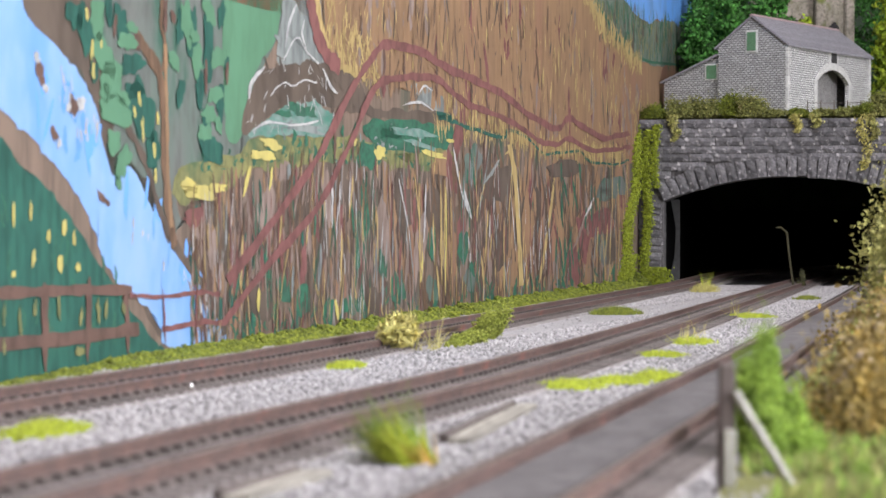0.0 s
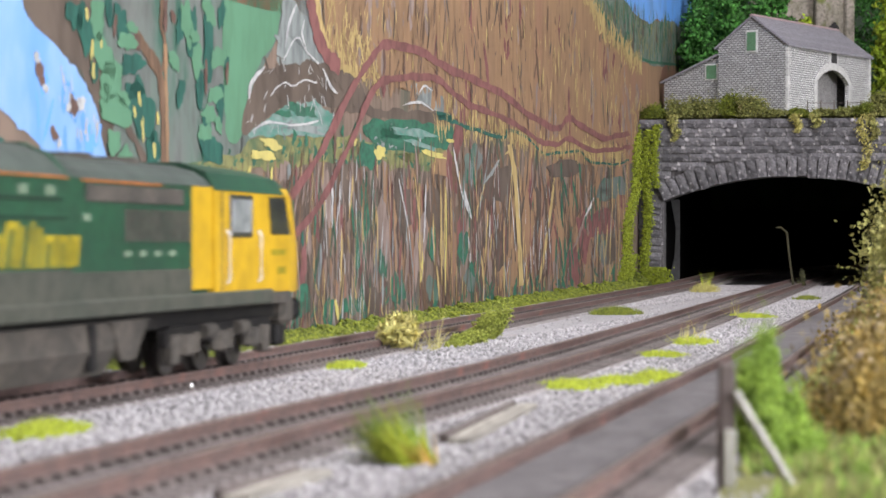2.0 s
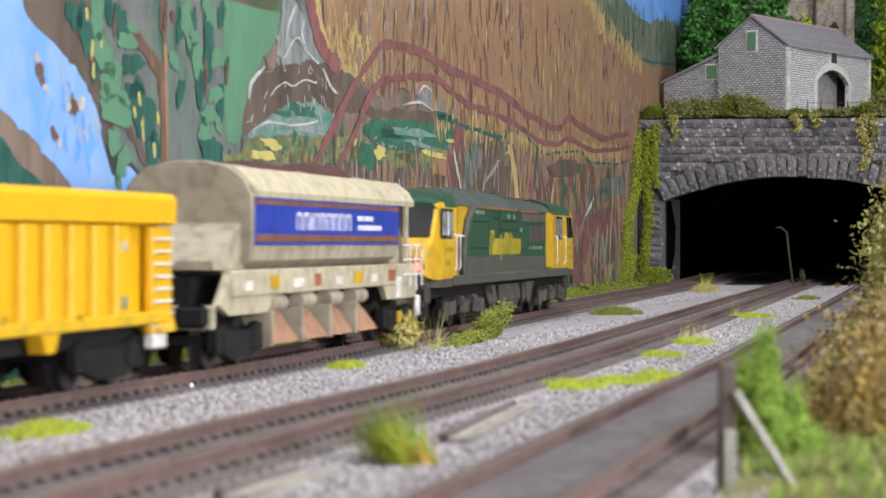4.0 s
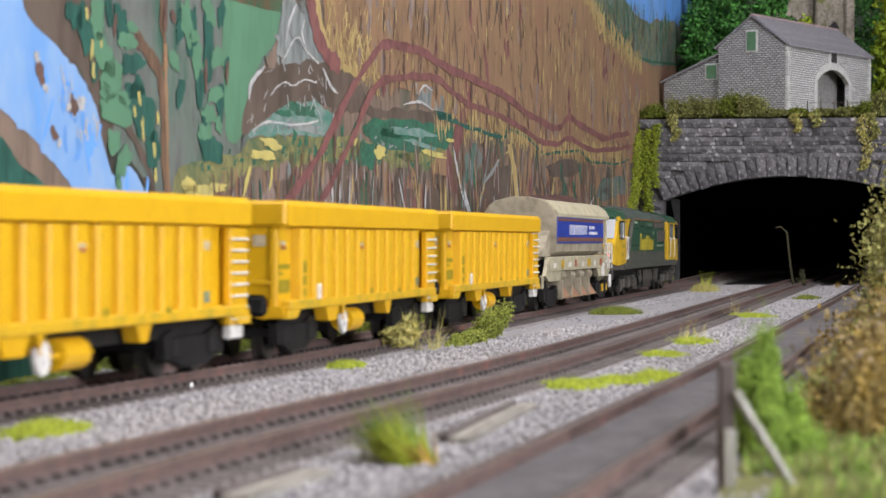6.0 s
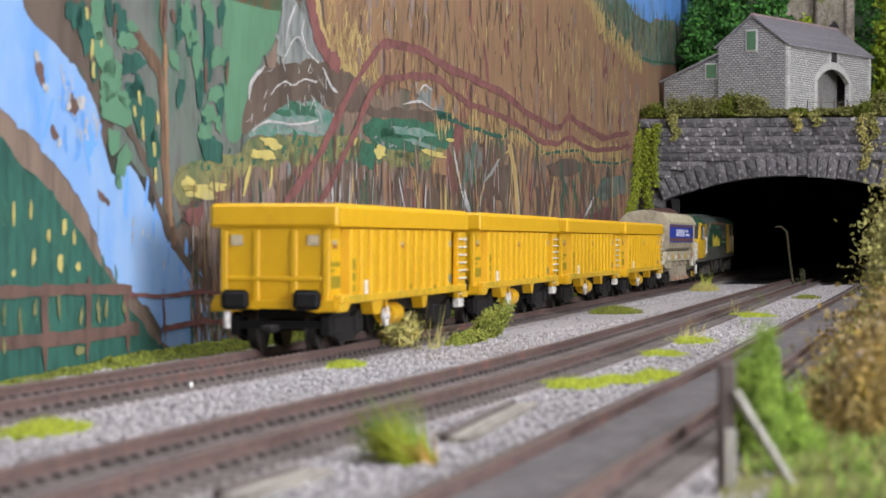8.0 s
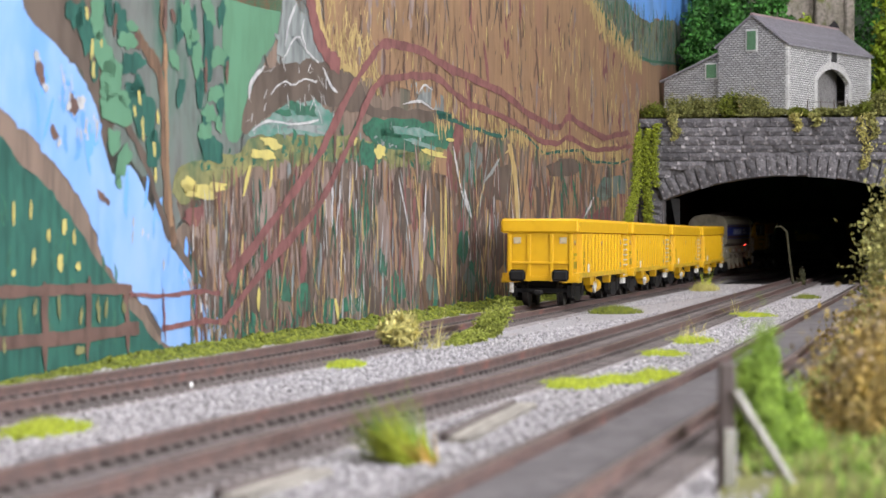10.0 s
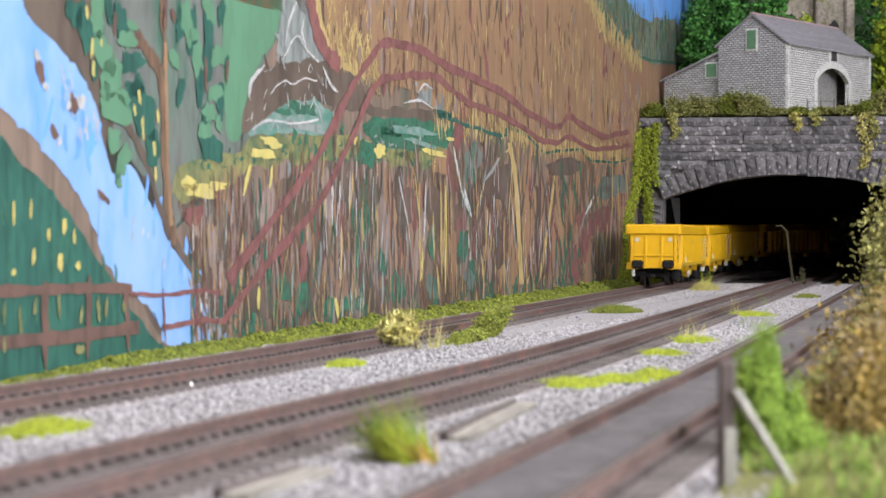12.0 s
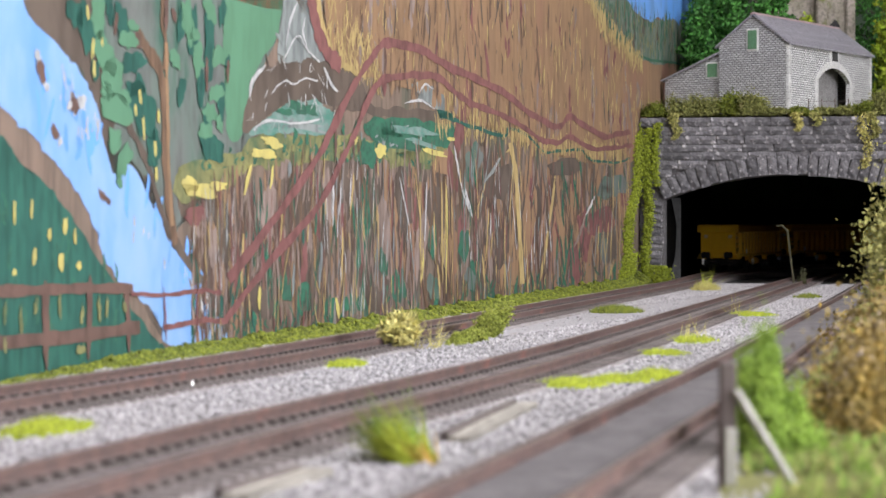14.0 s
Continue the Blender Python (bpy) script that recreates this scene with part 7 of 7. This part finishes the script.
        part("radiator_side", box(B(), step, b1 - 14, *sorted((f0, y * (w - 0.7))), 17.2, 41.6), M_DKGREEN, root)
        part("yellow_flash", prism(B(), [(b0 - 1, 41.6), (b0 - 1, 31.6), (b0 + 11.8, 31.6), (b0 + 17, 37), (b0 + 24, 40.6), (b0 + 30, 41.6)], *sorted((f0, f0 + y * 0.5)), "Y"), M_YELLOW_CAB, root, "yellow panel behind the cab")
        part("yellow_flash", box(B(), b1 - 14, b1, *sorted((f0, y * (w - 0.6))), 19, 41.6), M_YELLOW_CAB, root, "yellow panel behind the cab")
        # Flat dark panel, its colour giving the doorway recess its shade.
        part("dark_recess", box(B(), b0 - 0.5, b0 + 10, *sorted((f0, f0 + y * 0.3)), 17.2, 31.4), M_UNDER, root, "grimy doorway recess with its shade put into the colour")
        part("lower_panel", box(B(), b0 + 10.6, step, *sorted((skin, skin + y * 0.14)), 17, 24.2), M_DUSTY, root, "dust-grey lower body side")
        part("lower_panel", box(B(), step, b1 - 14, *sorted((y * (w - 0.7), y * (w - 0.56))), 17, 23.6), M_DUSTY, root, "dust-grey lower body side")
        part("sill", box(B(), 27, LOCO - 27, *sorted((y * (w - 2), y * (w + 0.7))), 14.8, 18.2, 0.4), M_DUSTY, root, "dusty side sill")
        part("eave_stripe", box(B(), b0 + 28, step - 3, *sorted((skin, skin + y * 0.3)), 41.2, 41.7), M_EAVE, root, "thin orange eave line")
        part("eave_stripe", box(B(), step + 6, b1 - 34, *sorted((y * (w - 0.7), y * (w - 0.4))), 41.0, 41.5), M_EAVE, root, "thin orange eave line")
        for x0, x1, z0, z1 in ((b0 + 20, b0 + 56, 27.0, 27.5), (b0 + 22, b0 + 56, 36.2, 36.8), (b0 + 64, b0 + 78, 37.6, 38.3), (b0 + 86, b0 + 118, 37.0, 37.5), (b0 + 82, b0 + 120, 33.6, 34.0)):
            part("louvre", box(B(), x0, x1, *sorted((skin, skin + y * 0.28)), z0, z1), M_SEAM, root, "dark louvre line")
        for x in (b0 + 58, b0 + 80):
            part("panel_seam", box(B(), x, x + 0.5, *sorted((skin, skin + y * 0.12)), 18, 41.4), M_SEAM, root)
        for k in range(3):
            part("hatch_mark", box(B(), b0 + 33 + k * 6, b0 + 36.4 + k * 6, *sorted((skin, skin + y * 0.2)), 39.2, 40.4), M_GREYMARK, root)
        grille = B()
        for k in range(12):
            box(grille, step + 30 + k * 3.4, step + 31.6 + k * 3.4, *sorted((y * (w - 0.7), y * (w - 0.3))), 29.4, 36.0)
        part("radiator_grille", grille, M_UNDER, root, "dark radiator grille")
        part("vent", box(B(), step + 8, b1 - 20, *sorted((y * (w - 0.7), y * (w - 0.4))), 37.2, 40.6, 0.2), M_UNDER, root, "dark air vent")
        x = 95.0
        for k, (wd, tall) in enumerate(((7, 9.0), (4.4, 6), (5, 6), (2, 7.6), (5.6, 6), (5.6, 8.4), (3.2, 7.6), (2, 8.4), (2, 7.4), (5.6, 6), (5, 6), (4.4, 6))):   # a name drawn as plain slanting strokes
            for x0, x1, z0, z1 in ((x, x + 1.5, 0.0 - (1.8 if k == 4 else 0), tall), (x + 1.5, x + wd, tall - 1.3, tall), (x + wd - 1.5, x + wd, 0.2, tall - 1.3))[:3 if wd > 3.5 else 1]:
                bm = box(B(), x0, x1, *sorted((skin, skin + y * 0.24)), 24.6 + z0, 24.6 + z1)
                for v in bm.verts:
                    v.co.x += 0.28 * (v.co.z - 24.6)
                part("lettering", bm, M_LOGO, root)
            x += wd + 1.3
        for k in range(4):
            part("data_mark", box(B(), 188 + k * 9, 191.4 + k * 9, *sorted((y * (w - 0.7), y * (w - 0.3))), 26.4, 27.6), M_GREYMARK, root)
        for x0 in (133, 146):
            part("data_mark", box(B(), x0, x0 + 4, *sorted((skin, skin + y * 0.2)), 38.0, 39.8), M_GREYMARK, root)
        part("data_mark", box(B(), 166, 169, *sorted((y * (w - 0.7), y * (w - 0.3))), 33.4, 34.8), M_GREYMARK, root)
        part("gangway_rail", tube(B(), [(b0 - 4, y * (w + 0.4), 31.4), (b0 + 8, y * (w + 0.4), 31.4)], 0.3, 5), M_WHITE, root)
    # tank and bogies
    part("fuel_tank", prism(B(), [(-14.2, 13.4), (-15, 8), (-12.5, 3.0), (12.5, 3.0), (15, 8), (14.2, 13.4)], 112, 186, "X"), M_UNDER, root, "grimy grey fuel tank")
    for y in (-1, 1):             # gussets and pipes hanging before the tank
        for x0 in (120, 172):
            part("tank_strap", box(B(), x0, x0 + 3, *sorted((y * 14.0, y * 15.4)), 4, 13.4, 0.3), M_BLACK, root)
        part("tank_gusset", prism(B(), [(184, 13.6), (206, 13.6), (198, 5.5), (190, 5.5)], *sorted((y * 13, y * 14.8)), "Y"), M_UNDER, root)
        part("pipe", tube(B(), [(92, y * 15, 13), (100, y * 15.2, 6), (112, y * 15.2, 5)], 0.6, 6), M_BLACK, root)
    part("air_tank", cyl(B(), (107, -12, 8.6), 3.0, 12, "X", 14), M_UNDER, root)
    part("air_tank", cyl(B(), (107, 12, 8.6), 3.0, 12, "X", 14), M_UNDER, root)
    # Black box whose colour gives the shaded gaps between bogies and sill.
    part("frame", box(B(), 10, LOCO - 10, -12, 12, 10.8, 15), M_BLACK, root)
    for c in (58, LOCO - 58):
        bm, fit = B(), []
        for y in (-13.2, 13.2):
            prism(bm, [(-38, 10.4), (-34, 11.2), (34, 11.2), (38, 10.4), (38, 6.8), (31, 6.2), (27, 8.6), (15, 8.6), (6, 6.4), (-6, 6.4), (-15, 8.6), (-27, 8.6), (-31, 6.2), (-38, 6.8)], y - 1.0, y + 1.0, "Y")
            out = math.copysign(1.0, y)
            for k in (-24, 0, 24):
                fit.append(("axlebox", box(B(), k - 3.0, k + 3.0, y - 1.6 + out * 0.4, y + 1.6 + out * 0.4, 4.6, 9.2, 0.6)))
                for q in (-5.4, 5.4):
                    fit.append(("spring", cyl(B(), (k + q, y + out * 0.8, 7.4), 1.3, 4.4, "Z", 10)))
            for k in (-12, 12):
                fit.append(("brake_cylinder", cyl(B(), (k, y + out * 1.6, 9.6), 1.7, 7, "X", 10)))
            for k in (-33, 33):
                fit.append(("sand_box", box(B(), k - 2.6, k + 2.6, y - 1.4 + out * 0.4, y + 1.4 + out * 0.4, 3.0, 9.4, 0.4)))
        box(bm, -34, 34, -12, 12, 8.6, 11)
        b = part("bogie", bm, M_BLACK, root, "black six-wheel bogie with grimy axleboxes", at=pose(c * MM, 0, 0))
        for nm, mesh in fit:
            part(nm, mesh, M_UNDER, b)
        for k in (-24, 0, 24):
            wheelset(b, k, 7.0, 7.0)
    return root


first = ballast_wagon()
wagons = [first] + [copy_thing(first, spot(0, 0)) for _ in range(3)]
TRAIN = [(wagons[i], 208.4 * i + 1.5, 25.0, 154.0) for i in range(4)]
TRAIN.append((hopper(), 836.0, 27.0, 191.0))
TRAIN.append((locomotive(), 1071.0, 58.0, LOCO - 58.0))


def tail_at(t):
    """Distance of the train's rear end along the rear track."""
    q = t - 7.5
    def ease(u):
        u = min(1.0, max(0.0, u))
        return u * u * (3 - 2 * u)
    return -3.4 + 9.0 * (1 - ease((t - 2.0) / 1.5)) - 4.0 * ease((t - 3.2) / 1.8) + 17.0 * ease((t - 5.4) / 2.3) - 9.0 * ease((t - 8.2) / 3.2) + 226.3 * q - 0.298 * q * q + 0.264 * q ** 3


def vehicle_pose(s, a, b):
    xa, ya, _ = main_line(s + a)
    xb, yb, _ = main_line(s + b)
    za, zb = main_rise(s + a), main_rise(s + b)
    h, climb = math.atan2(yb - ya, xb - xa), math.atan2(zb - za, b - a)
    return TR @ pose((xa - math.cos(h) * a) * MM, (ya - math.sin(h) * a) * MM, (za - math.tan(climb) * a) * MM, ry=-math.degrees(climb), rz=math.degrees(h))


def motions():
    times = [0.25 * i for i in range(57)]
    for ob, behind, a, b in TRAIN:
        walk(ob, [(t, vehicle_pose(tail_at(t) + behind, a, b)) for t in times])
        for bogie in ob.children:
            for w in bogie.children:
                if w.name.startswith("wheelset"):
                    home = w.matrix_basis.translation.copy()
                    r = home.z
                    rows = []
                    for f in range(14 * FPS + 1):
                        t = f / FPS
                        rows.append((t, Matrix.Translation(home) @ Matrix.Rotation(tail_at(t) * MM / r, 4, "Y")))
                    walk(w, rows)


motions()
